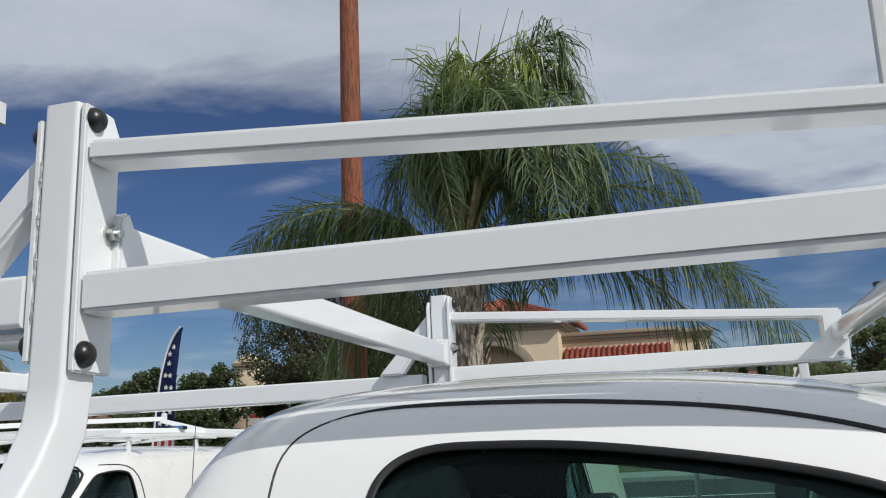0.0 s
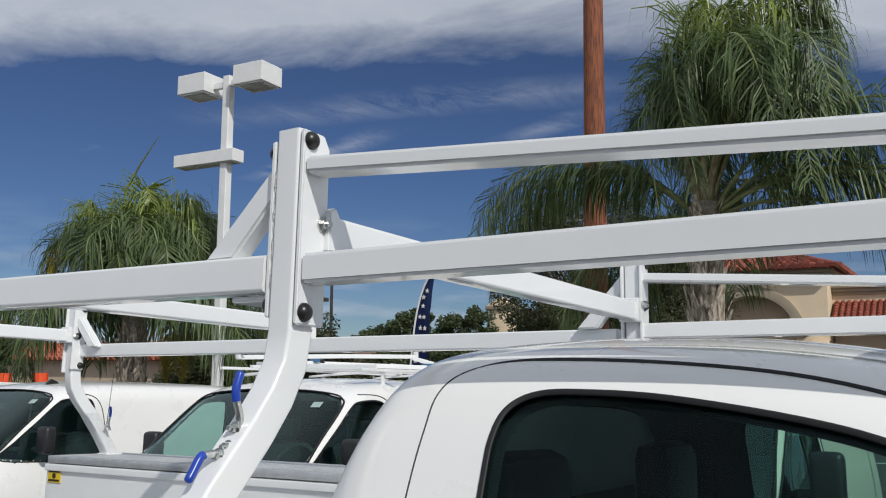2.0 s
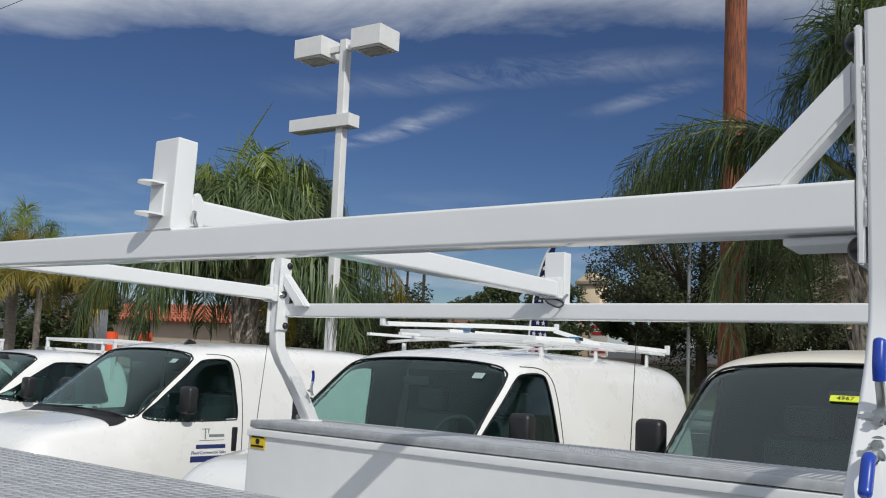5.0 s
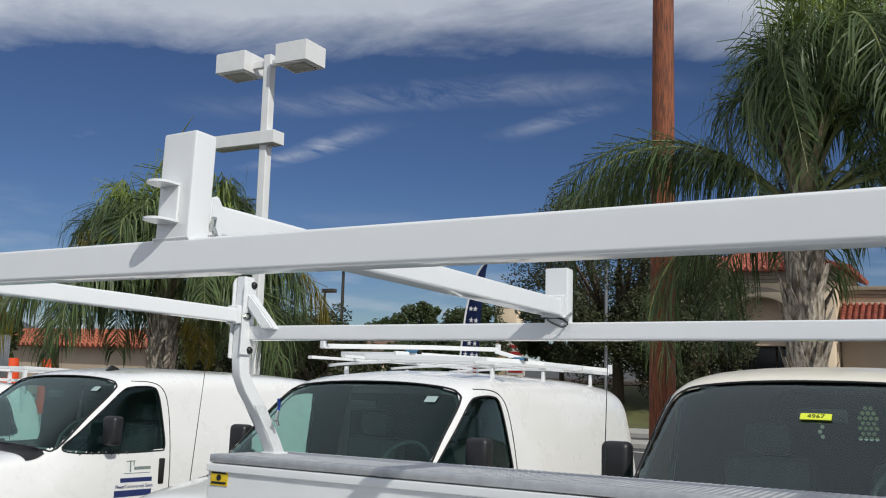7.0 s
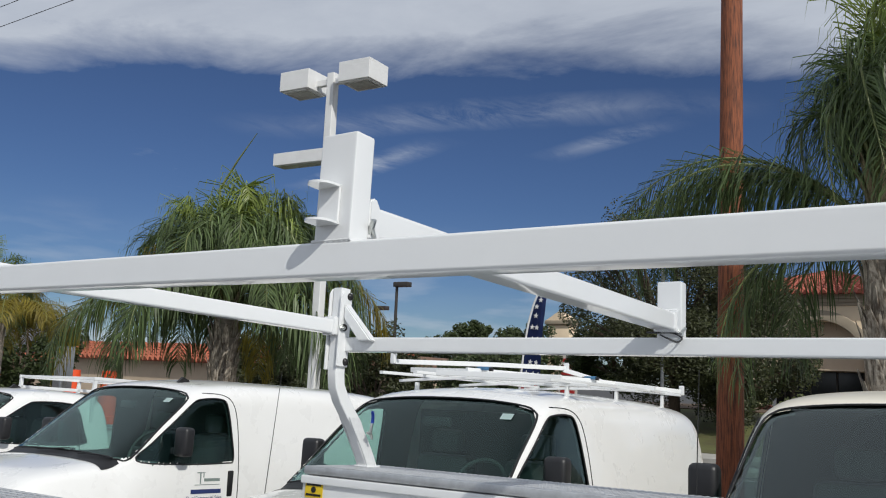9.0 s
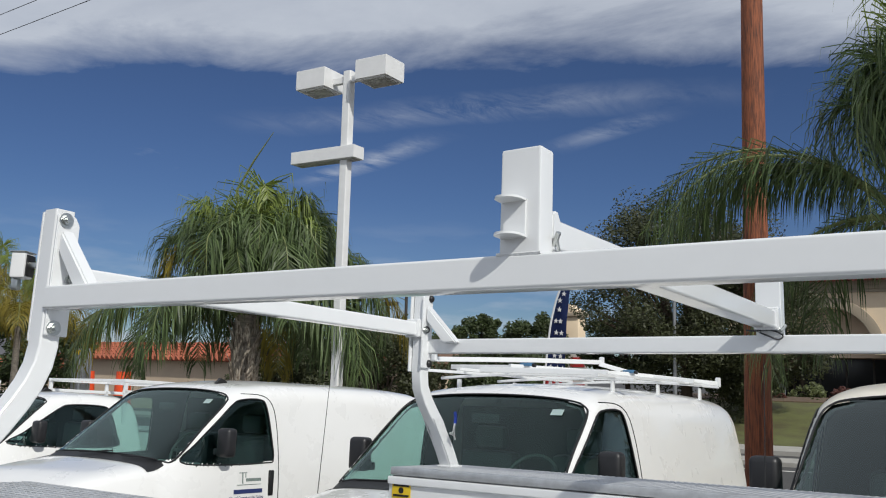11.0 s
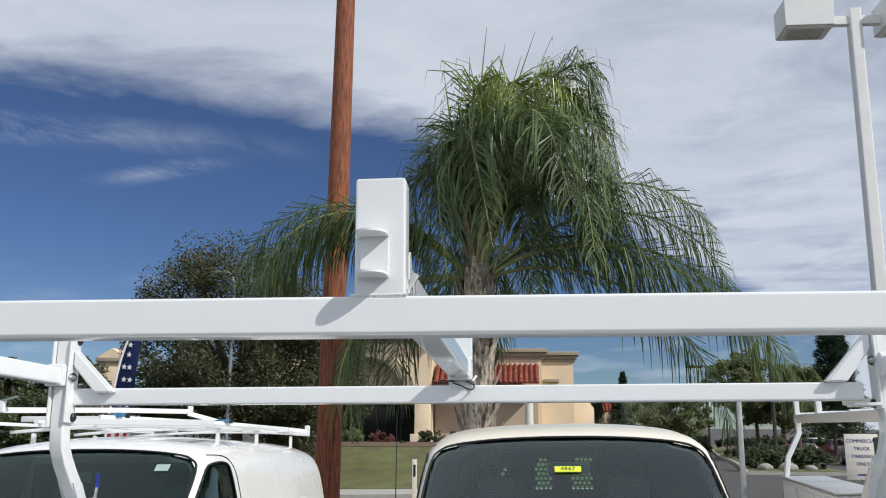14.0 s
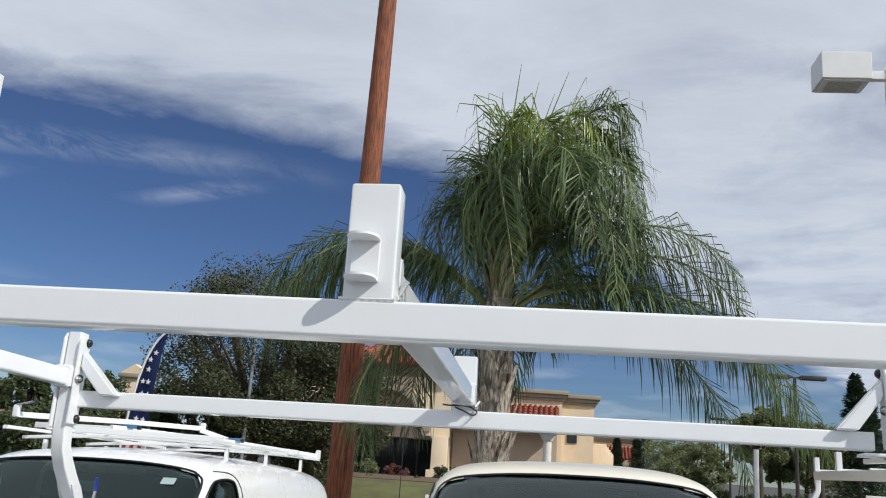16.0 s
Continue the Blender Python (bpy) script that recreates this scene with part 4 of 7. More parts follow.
latch_handle(1.326, [(-0.056, 1.857), (-0.060, 1.846), (-0.064, 1.83), (-0.062, 1.814)], [(-0.062, 1.815), (-0.053, 1.79), (-0.056, 1.768), (-0.070, 1.742)], [(-0.054, 1.776), (-0.066, 1.75)])
latch_handle(1.326, [(-0.145, 1.705), (-0.137, 1.717), (-0.126, 1.735), (-0.119, 1.7395)], [(-0.12, 1.7395), (-0.10, 1.741), (-0.08, 1.7395), (-0.07, 1.736)], [(-0.084, 1.739)])
latch_handle(-1.30, [(1.778, 1.80), (1.782, 1.788), (1.784, 1.77), (1.782, 1.752)], [(1.782, 1.753), (1.777, 1.73), (1.778, 1.71), (1.788, 1.69)], [(1.778, 1.712)])

# ---- vans and pickups ----
VAN_ROOF = [(0.0, 0.85), (0.05, 1.0), (0.16, 1.12), (0.35, 1.20), (0.75, 1.27), (0.96, 1.315), (1.2, 1.51), (1.5, 1.76), (1.72, 1.93), (1.86, 2.0), (2.1, 2.04),
            (2.6, 2.075), (4.0, 2.09), (4.6, 2.075), (4.85, 2.05), (4.97, 1.99), (5.06, 1.86), (5.16, 1.55), (5.22, 1.2), (5.24, 0.8)]
VAN_WIDE = [(0.0, 0.74), (0.1, 0.86), (0.4, 0.95), (1.0, 0.995), (1.6, 1.0), (4.6, 1.0), (5.0, 0.96), (5.24, 0.9)]
VAN_SEC = [(0.90, 0.35), (0.99, 0.6), (1.0, 0.9), (0.985, 1.2), (0.955, 1.45), (0.90, 1.75), (0.862, 1.90), (0.80, 1.99), (0.68, 2.045), (0.45, 2.075), (0.2, 2.088), (0.0, 2.09)]
PICK_ROOF = [(0.0, 0.85), (0.05, 1.0), (0.15, 1.10), (0.5, 1.17), (1.2, 1.24), (1.45, 1.28), (1.7, 1.46), (2.0, 1.68), (2.2, 1.81), (2.35, 1.87), (2.6, 1.90), (3.1, 1.90),
             (3.35, 1.87), (3.48, 1.75), (3.56, 1.4), (3.6, 1.2), (5.4, 1.18), (5.5, 0.9)]


def shell(roof, wide, sec, ny, top_full, xlen):
    rs, ws = smooth_table(roof, 6), smooth_table(wide, 6)
    ss = smooth_poly([(z, w) for w, z in sec], closed=False, n=7)
    n = len(ss)
    ys = [xlen * k / ny for k in range(ny + 1)]
    rows = []
    for y in ys:
        top, b = lerp_table(rs, y), lerp_table(ws, y)
        f = (top - 0.55) / (top_full - 0.55)
        row = []
        for k in range(2 * n - 1):
            z, w = ss[k] if k < n else ss[2 * n - 2 - k]
            s = 1 if k < n else -1
            zz = 0.55 + (z - 0.55) * f if z > 0.55 else min(z, top)
            row.append(Vector((s * w * b, y, zz)))
        rows.append(row)
    return rows


def split(rows, rules):
    out = {"body": []}
    for a, b in zip(rows, rows[1:]):
        for k in range(len(a) - 1):
            q = [a[k], a[k + 1], b[k + 1], b[k]]
            c = sum(q, Vector()) / 4
            key = "body"
            for name, test in rules:
                if test(c):
                    key = name
                    break
            out.setdefault(key, []).append((q, c))
    return out


def surface_x(rows, y, z):
    """Half width of the shell's side at height z."""
    L = rows[-1][0].y
    f = min(len(rows) - 1.001, max(0.0, y / L * (len(rows) - 1)))
    i = int(f)
    r = [p.lerp(q, f - i) for p, q in zip(rows[i], rows[i + 1])]
    n = len(r) // 2
    for p, q in zip(r[:n], r[1:n + 1]):
        if p.z <= z <= q.z:
            return p.x + (q.x - p.x) * (z - p.z) / max(1e-6, q.z - p.z)
    return r[n // 2].x


def roof_z(rows, x, y):
    """Height of the shell's top side at x, y."""
    L = rows[-1][0].y
    f = min(len(rows) - 1.001, max(0.0, y / L * (len(rows) - 1)))
    i = int(f)
    r = [p.lerp(q, f - i) for p, q in zip(rows[i], rows[i + 1])]
    n = len(r) // 2
    for p, q in zip(r[:n], r[1:n + 1]):
        if q.x <= abs(x) <= p.x:
            return q.z + (p.z - q.z) * (abs(x) - q.x) / max(1e-6, p.x - q.x)
    return r[n].z


def steering(parent, x, y, z):
    pts = [Vector((x + 0.2 * math.cos(a), y + 0.09 * math.sin(a), z + 0.17 * math.sin(a))) for a in (2 * math.pi * k / 24 for k in range(25))]
    bm = sweep(bmesh.new(), pts, circ(0.015, 8), (0, 1, 0))
    box(bm, x - 0.19, y - 0.012, z - 0.02, x + 0.19, y + 0.012, z + 0.02, bev=0.008)
    part("steering_wheel", bm, M_INTERIOR, parent)


CUT = {}


def vehicle(name, label, category, m, rows, paint, ws_poly, win_polys, cab, group="", driver=0.42, bulk=None, mirrors=True, mirror_z=1.42, lining=None, extra=(), screen=None):
    v = thing(name, label, category, group, m)
    wins = [smooth_poly(p, n=4) for p in win_polys]
    key = id(rows)
    if key not in CUT:
        fine = [[p.copy() for p in r] for r in rows]
        for w in wins:
            snap(fine, w, (1, 2), 0.013, lambda p: abs(p.x) > 0.5)
        snap(fine, [(y, x) for y, x in ws_poly] + [(y, -x) for y, x in ws_poly[::-1]], (1, 0), 0.013, lambda p: cab[0] - 0.05 < p.y < cab[1] + 0.1)
        CUT[key] = fine
    rules = [("windshield", lambda c: cab[0] - 0.02 < c.y < cab[1] + 0.1 and inside((c.y, abs(c.x)), ws_poly))]
    for i, w in enumerate(wins):
        rules.append((f"r{i}", lambda c, w=w: c.x > 0.5 and inside((c.y, c.z), w)))
        rules.append((f"l{i}", lambda c, w=w: c.x < -0.5 and inside((c.y, c.z), w)))
    rules += list(extra)
    if (key, "cut") not in CUT:
        CUT[(key, "cut")] = split(CUT[key], rules)
    sp = CUT[(key, "cut")]
    mid = Vector((0, (cab[0] + cab[1]) / 2 + 0.4, 1.2))
    body = part("body", quads(sp["body"]), paint, v, sharp=50)
    cabin = [it for it in sp["body"] if cab[0] - 0.05 < it[1].y < (lining or cab[2]) and it[1].z > (0.5 if lining else 0.9)]
    part("cabin_lining", quads(inward(cabin, 0.035, mid)), M_INTERIOR, v, sharp=60)
    part("windshield", quads(inward(sp.get("windshield", []), 0.008, mid)), screen or M_GLASS, v, "green tinted windshield", sharp=80)
    for k in sp:
        if k[0] in "rl" and k[1:].isdigit():
            part("side_window", quads(inward(sp[k], 0.008, mid)), M_GLASS_DARK, v, "dark side window", sharp=80)
    cowl = [it for it in sp["body"] if cab[0] - 0.13 < it[1].y < cab[0] + 0.03 and abs(it[1].x) < 0.84]
    part("cowl", quads(cowl, off=0.004), M_SEAL, v, "black plastic cowl below the windshield", sharp=60)
    # seals round the glass
    up = [p for p in ws_poly]
    loop = [(y, x) for y, x in up if x > 0] 
    full = [(y, x) for y, x in loop] + [(y, -x) for y, x in loop[::-1]]
    ring = [Vector((x, y, roof_z(rows, x, y) + 0.003)) for y, x in smooth_poly(full, n=10)]
    part("windshield_seal", sweep(bmesh.new(), ring + ring[:1], rrect(0.017, 0.012, 0.004), (0, 1, 0)), M_SEAL, v)
    for w in wins:
        for s in (1, -1):
            ring = [Vector((s * (surface_x(rows, y, z) + 0.001), y, z)) for y, z in w]
            part("window_seal", sweep(bmesh.new(), ring + ring[:1], rrect(0.009, 0.013, 0.003), (1, 0, 0)), M_SEAL, v)
    # door lines
    y0, y1 = cab[0] + 0.10, cab[2] - 0.35
    for s in (1, -1):
        pts = smooth_poly([(y1, 0.7), (y1, 1.3), (y1 - 0.01, 1.68), (y1 - 0.06, 1.85), (y1 - 0.17, 0.965 * rows[len(rows) // 2][len(rows[0]) // 2].z - 0.09), (cab[1] + 0.12, 0.965 * rows[len(rows) // 2][len(rows[0]) // 2].z - 0.085)] if cab[2] < 3 else [(y1, 0.7), (y1, 1.3), (y1 - 0.03, 1.68)], closed=False, n=5)
        ring = [Vector((s * (surface_x(rows, y, z) + 0.0005), y, z)) for y, z in pts]
        part("door_gap", sweep(bmesh.new(), ring, circ(0.005, 6), (1, 0, 0)), M_SEAL, v)
        hx = surface_x(rows, y1 - 0.1, 1.08)
        part("door_handle", nbox(min(s * (hx - 0.01), s * (hx + 0.014)), y1 - 0.135, 0.96, max(s * (hx - 0.01), s * (hx + 0.014)), y1 - 0.07, 1.20, bev=0.01), M_SEAL, v, "upright black door handle")
        if mirrors:
            mx = s * (surface_x(rows, cab[0] + 0.5, 1.25) + 0.02)
            bm = nbox(min(mx, mx + s * 0.165), cab[0] + 0.48, mirror_z - 0.135, max(mx, mx + s * 0.165), cab[0] + 0.60, mirror_z + 0.125, bev=0.035, seg=3)
            box(bm, min(mx - s * 0.06, mx + s * 0.05), cab[0] + 0.51, mirror_z - 0.12, max(mx - s * 0.06, mx + s * 0.05), cab[0] + 0.56, mirror_z - 0.06, bev=0.01)
            part("side_mirror", bm, M_MIRROR, v, "black side mirror")
    # cabin
    part("dashboard", nbox(-0.82, cab[0] + 0.02, 0.95, 0.82, cab[0] + 0.55, 1.27, bev=0.06), M_DASH, v)
    for s in (-1, 1):
        bm = nbox(s * 0.42 - 0.26, cab[0] + 0.95, 0.85, s * 0.42 + 0.26, cab[0] + 1.45, 1.02, bev=0.05)
        box(bm, s * 0.42 - 0.26, cab[0] + 1.38, 0.95, s * 0.42 + 0.26, cab[0] + 1.56, 1.52, bev=0.06)
        box(bm, s * 0.42 - 0.14, cab[0] + 1.42, 1.53, s * 0.42 + 0.14, cab[0] + 1.54, 1.72, bev=0.04)
        part("seat", bm, M_SEAT, v)
    steering(v, driver, cab[0] + 0.62, 1.36)
    part("rear_view_mirror", nbox(-0.12, cab[1] - 0.12, 1.74, 0.12, cab[1] - 0.09, 1.81, bev=0.012), M_MIRROR, v)
    for s in (-0.28, 0.36):
        pts = [Vector((s + 0.42 * t, cab[0] - 0.05 + 0.05 * t, roof_z(rows, s + 0.42 * t, cab[0] - 0.03 + 0.05 * t) + 0.018)) for t in (0, 0.3, 0.6, 1)]
        part("wiper", sweep(bmesh.new(), pts, rrect(0.018, 0.012, 0.003), (0, 1, 0)), M_SEAL, v)
    if bulk:
        part("partition", nbox(-0.79, bulk, 0.6, 0.79, bulk + 0.03, 1.88, bev=0.01), M_INTERIOR, v)
    L = rows[-1][0].y
    for wy in (0.95, L - 1.2):
        for s in (-1, 1):
            w = part("wheel", cylinder(bmesh.new(), (s * 0.76, wy, 0.36), (s * 0.985, wy, 0.36), 0.36, n=24), M_TYRE, v, "black tyre")
            part("rim", cylinder(bmesh.new(), (s * 0.8, wy, 0.36), (s * 0.995, wy, 0.36), 0.2, n=18), M_STEEL, w)
    bm = nbox(-0.9, -0.06, 0.42, 0.9, 0.1, 0.66, bev=0.05)
    part("bumper", bm, M_SEAL, v)
    part("grille", nbox(-0.5, -0.012, 0.72, 0.5, 0.03, 0.92, bev=0.01), M_SEAL, v)
    for s in (-1, 1):
        hl = part("headlight", nbox(min(s * 0.52, s * 0.80), -0.005, 0.72, max(s * 0.52, s * 0.80), 0.09, 0.95, bev=0.02), M_LENS, v, "clear headlight")
        part("turn_signal", nbox(min(s * 0.77, s * 0.9), 0.02, 0.73, max(s * 0.77, s * 0.9), 0.2, 0.86, bev=0.02), M_AMBER, v, "amber turn signal")
    return v


VROWS = shell(VAN_ROOF, VAN_WIDE, VAN_SEC, 220, 2.09, 5.24)
V_WS = [(0.985, 0.0), (0.985, 0.60), (1.01, 0.80), (1.10, 0.865), (1.40, 0.835), (1.68, 0.80), (1.745, 0.74), (1.755, 0.55), (1.762, 0.0)]
V_WIN = [(1.14, 1.29), (1.30, 1.44), (1.55, 1.65), (1.74, 1.81), (1.85, 1.86), (2.08, 1.87), (2.15, 1.80), (2.19, 1.5), (2.20, 1.30), (2.1, 1.27), (1.5, 1.26)]
VANG = "row of parked white vans"


def van(x, y, label, paint, turn=0.0):
    return vehicle("cargo_van", label, "van", TILT @ pose(x, y, 0, 0, 0, turn), VROWS, paint, V_WS, [V_WIN], (0.97, 1.76, 2.62), VANG, bulk=2.55, mirror_z=1.47)


van_a = van(-6.55, 2.85, "white cargo van with dealer lettering on its door", M_PAINT)
van_b = van(-2.70, 2.66, "white cargo van carrying a drop down ladder rack", M_PAINT)
# the cream van is empty behind the seats; screened windows in its rear doors show through
VROWS_C = [[p.copy() for p in r] for r in VROWS]
REAR = [("rear_window", lambda c: c.y > 4.88 and 1.50 < c.z < 1.94 and abs(c.x) < 0.62)]
van_c = vehicle("cargo_van", "cream white older cargo van with a yellow number label", "van", TILT @ pose(0.47, 2.38, 0) @ Matrix.Scale(1.022, 4), VROWS_C, M_PAINT_WARM, V_WS, [V_WIN], (0.97, 1.76, 2.62), VANG, mirror_z=1.47, lining=5.3, extra=REAR, screen=M_GLASS_REFLECTIVE)
part("cargo_floor", nbox(-0.9, 1.5, 0.58, 0.9, 5.1, 0.62), M_INTERIOR, van_c)
part("rear_window", quads(inward(CUT[(id(VROWS_C), "cut")]["rear_window"], 0.01, Vector((0, 3, 1.2)))), M_GLASS, van_c, "rear door window glass", sharp=80)


def screen_plate(x0, x1, z0, z1, y, holes):
    """A thin dark plate with round holes in the named patches."""
    bm = bmesh.new()
    step = 0.042
    nx, nz = int(round((x1 - x0) / step)), int(round((z1 - z0) / step))
    for i in range(nx):
        for j in range(nz):
            cx, cz = x0 + (i + 0.5 + 0.25 * (1 if j % 2 else -1)) * step, z0 + (j + 0.5) * step
            h = step / 2
            sq = [(cx + h * a, cz + h * b) for a, b in ((1, 0), (1, 1), (0, 1), (-1, 1), (-1, 0), (-1, -1), (0, -1), (1, -1))]
            if any(a < cx < b and c < cz < d for a, b, c, d in holes):
                ring = [(cx + 0.0175 * math.cos(math.pi * k / 4), cz + 0.0175 * math.sin(math.pi * k / 4)) for k in range(8)]
                vo = [bm.verts.new((p[0], y, p[1])) for p in sq]
                vi = [bm.verts.new((p[0], y, p[1])) for p in ring]
                for k in range(8):
                    bm.faces.new((vo[k], vo[(k + 1) % 8], vi[(k + 1) % 8], vi[k]))
            else:
                bm.faces.new([bm.verts.new((p[0], y, p[1])) for p in sq])
    return bm

# aerials, stickers and fins
for vv_, sx in ((van_a, 0.62), (van_b, 0.60)):
    p = Vector((sx, 1.66, roof_z(VROWS, sx, 1.66) - 0.012))
    bm = nbox(-0.045, -0.002, -0.03, 0.045, 0.002, 0.03, m=pose(p.x, p.y - 0.035, p.z - 0.012, -48, 0, 0))
    part("inspection_sticker", bm, M_STICKER, vv_, "pale green window sticker")
ly = next(1.45 + 0.001 * k for k in range(200) if roof_z(VROWS, 0.01, 1.45 + 0.001 * k) > 1.768)
slope = math.degrees(math.atan2(roof_z(VROWS, 0.01, ly + 0.02) - roof_z(VROWS, 0.01, ly - 0.02), 0.04))
LABEL = pose(-0.01, ly, roof_z(VROWS, 0.01, ly) + 0.001, slope - 90, 0, 0)
part("number_label", nbox(-0.074, -0.002, -0.024, 0.074, 0.001, 0.024, m=LABEL), M_LIME, van_c, "fluorescent yellow paper label")
bm = text_mesh("4967", 0.042)
bmesh.ops.transform(bm, matrix=LABEL @ pose(0, -0.0032, 0, 90, 0, 0), verts=bm.verts)
part("label_number", bm, M_INK, van_c, "printed number 4967")
bm = bmesh.new()
prism(bm, [(-0.07, 0.0), (0.09, 0.0), (0.06, 0.03), (-0.01, 0.055)], "x", -0.018, 0.018)
bmesh.ops.transform(bm, matrix=pose(0.35, 2.0, roof_z(VROWS, 0.35, 2.0) - 0.004, 0, 0, 0), verts=bm.verts)
part("roof_aerial", bm, M_CAP, van_a, "black shark fin aerial")
for vv_ in (van_b, van_c):
    part("whip_aerial", cylinder(bmesh.new(), (-0.90, 0.86, 1.10), (-0.90, 0.93, 2.06), 0.0035, 0.002, n=6), M_SEAL, vv_)
    part("aerial_base", cylinder(bmesh.new(), (-0.90, 0.858, 1.08), (-0.90, 0.864, 1.15), 0.018, 0.010, n=10), M_SEAL, vv_)
# perforated screen in front of the cream van's rear windows
part("screen_plate", screen_plate(-0.756, 0.756, 0.96, 1.968, 4.88, ((-0.15, 0.0, 1.585, 1.78), (-0.13, -0.03, 1.78, 1.90), (0.19, 0.37, 1.585, 1.76), (0.21, 0.37, 1.86, 1.90), (-0.46, -0.42, 1.60, 1.82))), M_INTERIOR, van_c, "dark screen plate with round holes", smooth=False)


def decal(parent, y0, y1, z0, z1, mat, rows=VROWS, off=0.002, label=""):
    x0, x1 = surface_x(rows, (y0 + y1) / 2, z0), surface_x(rows, (y0 + y1) / 2, z1)
    bm = bmesh.new()
    vs = [bm.verts.new(p) for p in ((x0 + off, y0, z0), (x0 + off, y1, z0), (x1 + off, y1, z1), (x1 + off, y0, z1),
                                    (x0 - 0.002, y0, z0), (x0 - 0.002, y1, z0), (x1 - 0.002, y1, z1), (x1 - 0.002, y0, z1))]
    for f in ((0, 1, 2, 3), (7, 6, 5, 4), (0, 4, 5, 1), (1, 5, 6, 2), (2, 6, 7, 3), (3, 7, 4, 0)):
        bm.faces.new([vs[i] for i in f])
    return part("door_lettering", bm, mat, parent, label)


M_DECAL = material("dark olive lettering", (0.20, 0.25, 0.23), 0.5, var=0.2, scale=20)
M_DECALB = material("navy lettering", (0.02, 0.035, 0.14), 0.5, var=0.2, scale=20)
for a, b, c, d, mm in ((1.80, 1.814, 1.085, 1.19, M_DECAL), (1.765, 1.86, 1.180, 1.188, M_DECAL), (1.84, 1.85, 1.14, 1.18, M_DECAL), (1.85, 2.04, 1.105, 1.132, M_DECAL), (1.74, 2.04, 1.072, 1.078, M_DECAL), (1.70, 2.06, 0.995, 1.034, M_DECALB), (1.64, 2.06, 0.868, 0.925, M_DECALB)):
    decal(van_a, a, b, c, d, mm, label="plain bars of door lettering")
bm = text_mesh("Fleet/Commercial Sales", 0.045)
bmesh.ops.transform(bm, matrix=pose(surface_x(VROWS, 1.86, 0.957) + 0.003, 1.86, 0.957, 90, 0, 90), verts=bm.verts)
part("door_lettering", bm, M_DECALB, van_a, "navy door lettering")

# the drop down ladder rack on the middle van
lr = thing("van_ladder_rack", "white drop down ladder rack with blue latches on a van roof", "ladder rack", m=TILT @ pose(-2.70, 2.66, 0))


def rz(x, y):
    return roof_z(VROWS, x, y)


for y, zb in ((2.35, 2.105), (3.3, 2.125), (4.4, 2.15)):
    for s in (-1, 1):
        bm = nbox(s * 0.70 - 0.012, y - 0.022, rz(0.70, y) - 0.01, s * 0.70 + 0.012, y + 0.022, zb - 0.01, bev=0.006)
        part("foot", bm, M_RACK, lr)
    part("bow", sweep(bmesh.new(), [(x, y, zb + 0.035 * (1 - (x / 0.85) ** 2)) for x in (-0.88, -0.6, -0.3, 0, 0.3, 0.6, 0.88)], rrect(0.04, 0.024, 0.005), (0, 1, 0)), M_RACK, lr)
for x, yz in ((0.72, ((2.0, 2.12), (3.2, 2.15), (4.75, 2.175))), (-0.55, ((2.1, 2.165), (3.4, 2.19), (4.7, 2.215))), (-0.82, ((2.0, 2.15), (3.2, 2.18), (4.75, 2.20)))):
    part("long_rail", sweep(bmesh.new(), [(x, y, z) for y, z in yz], rrect(0.036, 0.026, 0.005), (1, 0, 0)), M_RACK, lr)
for pts in (((-1.0, 2.39, 2.27), (-0.6, 3.5, 2.34), (-0.29, 4.36, 2.38)), ((-0.18, 2.3, 2.20), (0.27, 3.7, 2.222), (0.78, 4.73, 2.195)), ((-0.95, 2.6, 2.215), (-0.1, 2.46, 2.20)),
            ((-0.4, 2.2, 2.17), (0.7, 2.25, 2.15)), ((-0.3, 3.9, 2.26), (0.78, 4.0, 2.18)), ((-0.29, 4.3, 2.36), (0.2, 4.5, 2.22))):
    part("swing_arm", sweep(bmesh.new(), pts, rrect(0.044, 0.028, 0.006), (0, 0, 1)), M_RACK, lr)
M_LATCH = material("faded blue latch", (0.07, 0.20, 0.36), 0.45, var=0.3, scale=20)
for p in ((-0.106, 2.453, 2.225), (0.27, 3.715, 2.247)):
    lt = part("latch", nbox(p[0] - 0.055, p[1] - 0.025, p[2] - 0.012, p[0] + 0.055, p[1] + 0.025, p[2] + 0.016, bev=0.006), M_LATCH, lr, "faded blue latch plate")
    for s in (-1, 1):
        part("hook", nbox(p[0] + s * 0.068 - 0.012, p[1] - 0.02, p[2] - 0.02, p[0] + s * 0.068 + 0.012, p[1] + 0.02, p[2] + 0.01, bev=0.004), M_SEAL, lt, "black hook")
for x, y, z in ((-1.0, 2.39, 2.27), (-0.29, 4.36, 2.36), (0.78, 4.72, 2.18)):
    part("end_stop", nbox(x - 0.025, y - 0.022, z - 0.02, x + 0.025, y + 0.022, z + 0.075, bev=0.012), M_RACK, lr)
part("crank", bar((-1.0, 2.38, 2.34), (-0.86, 2.36, 2.37), 0.02, 0.014, 0.004), M_ZINC, lr)

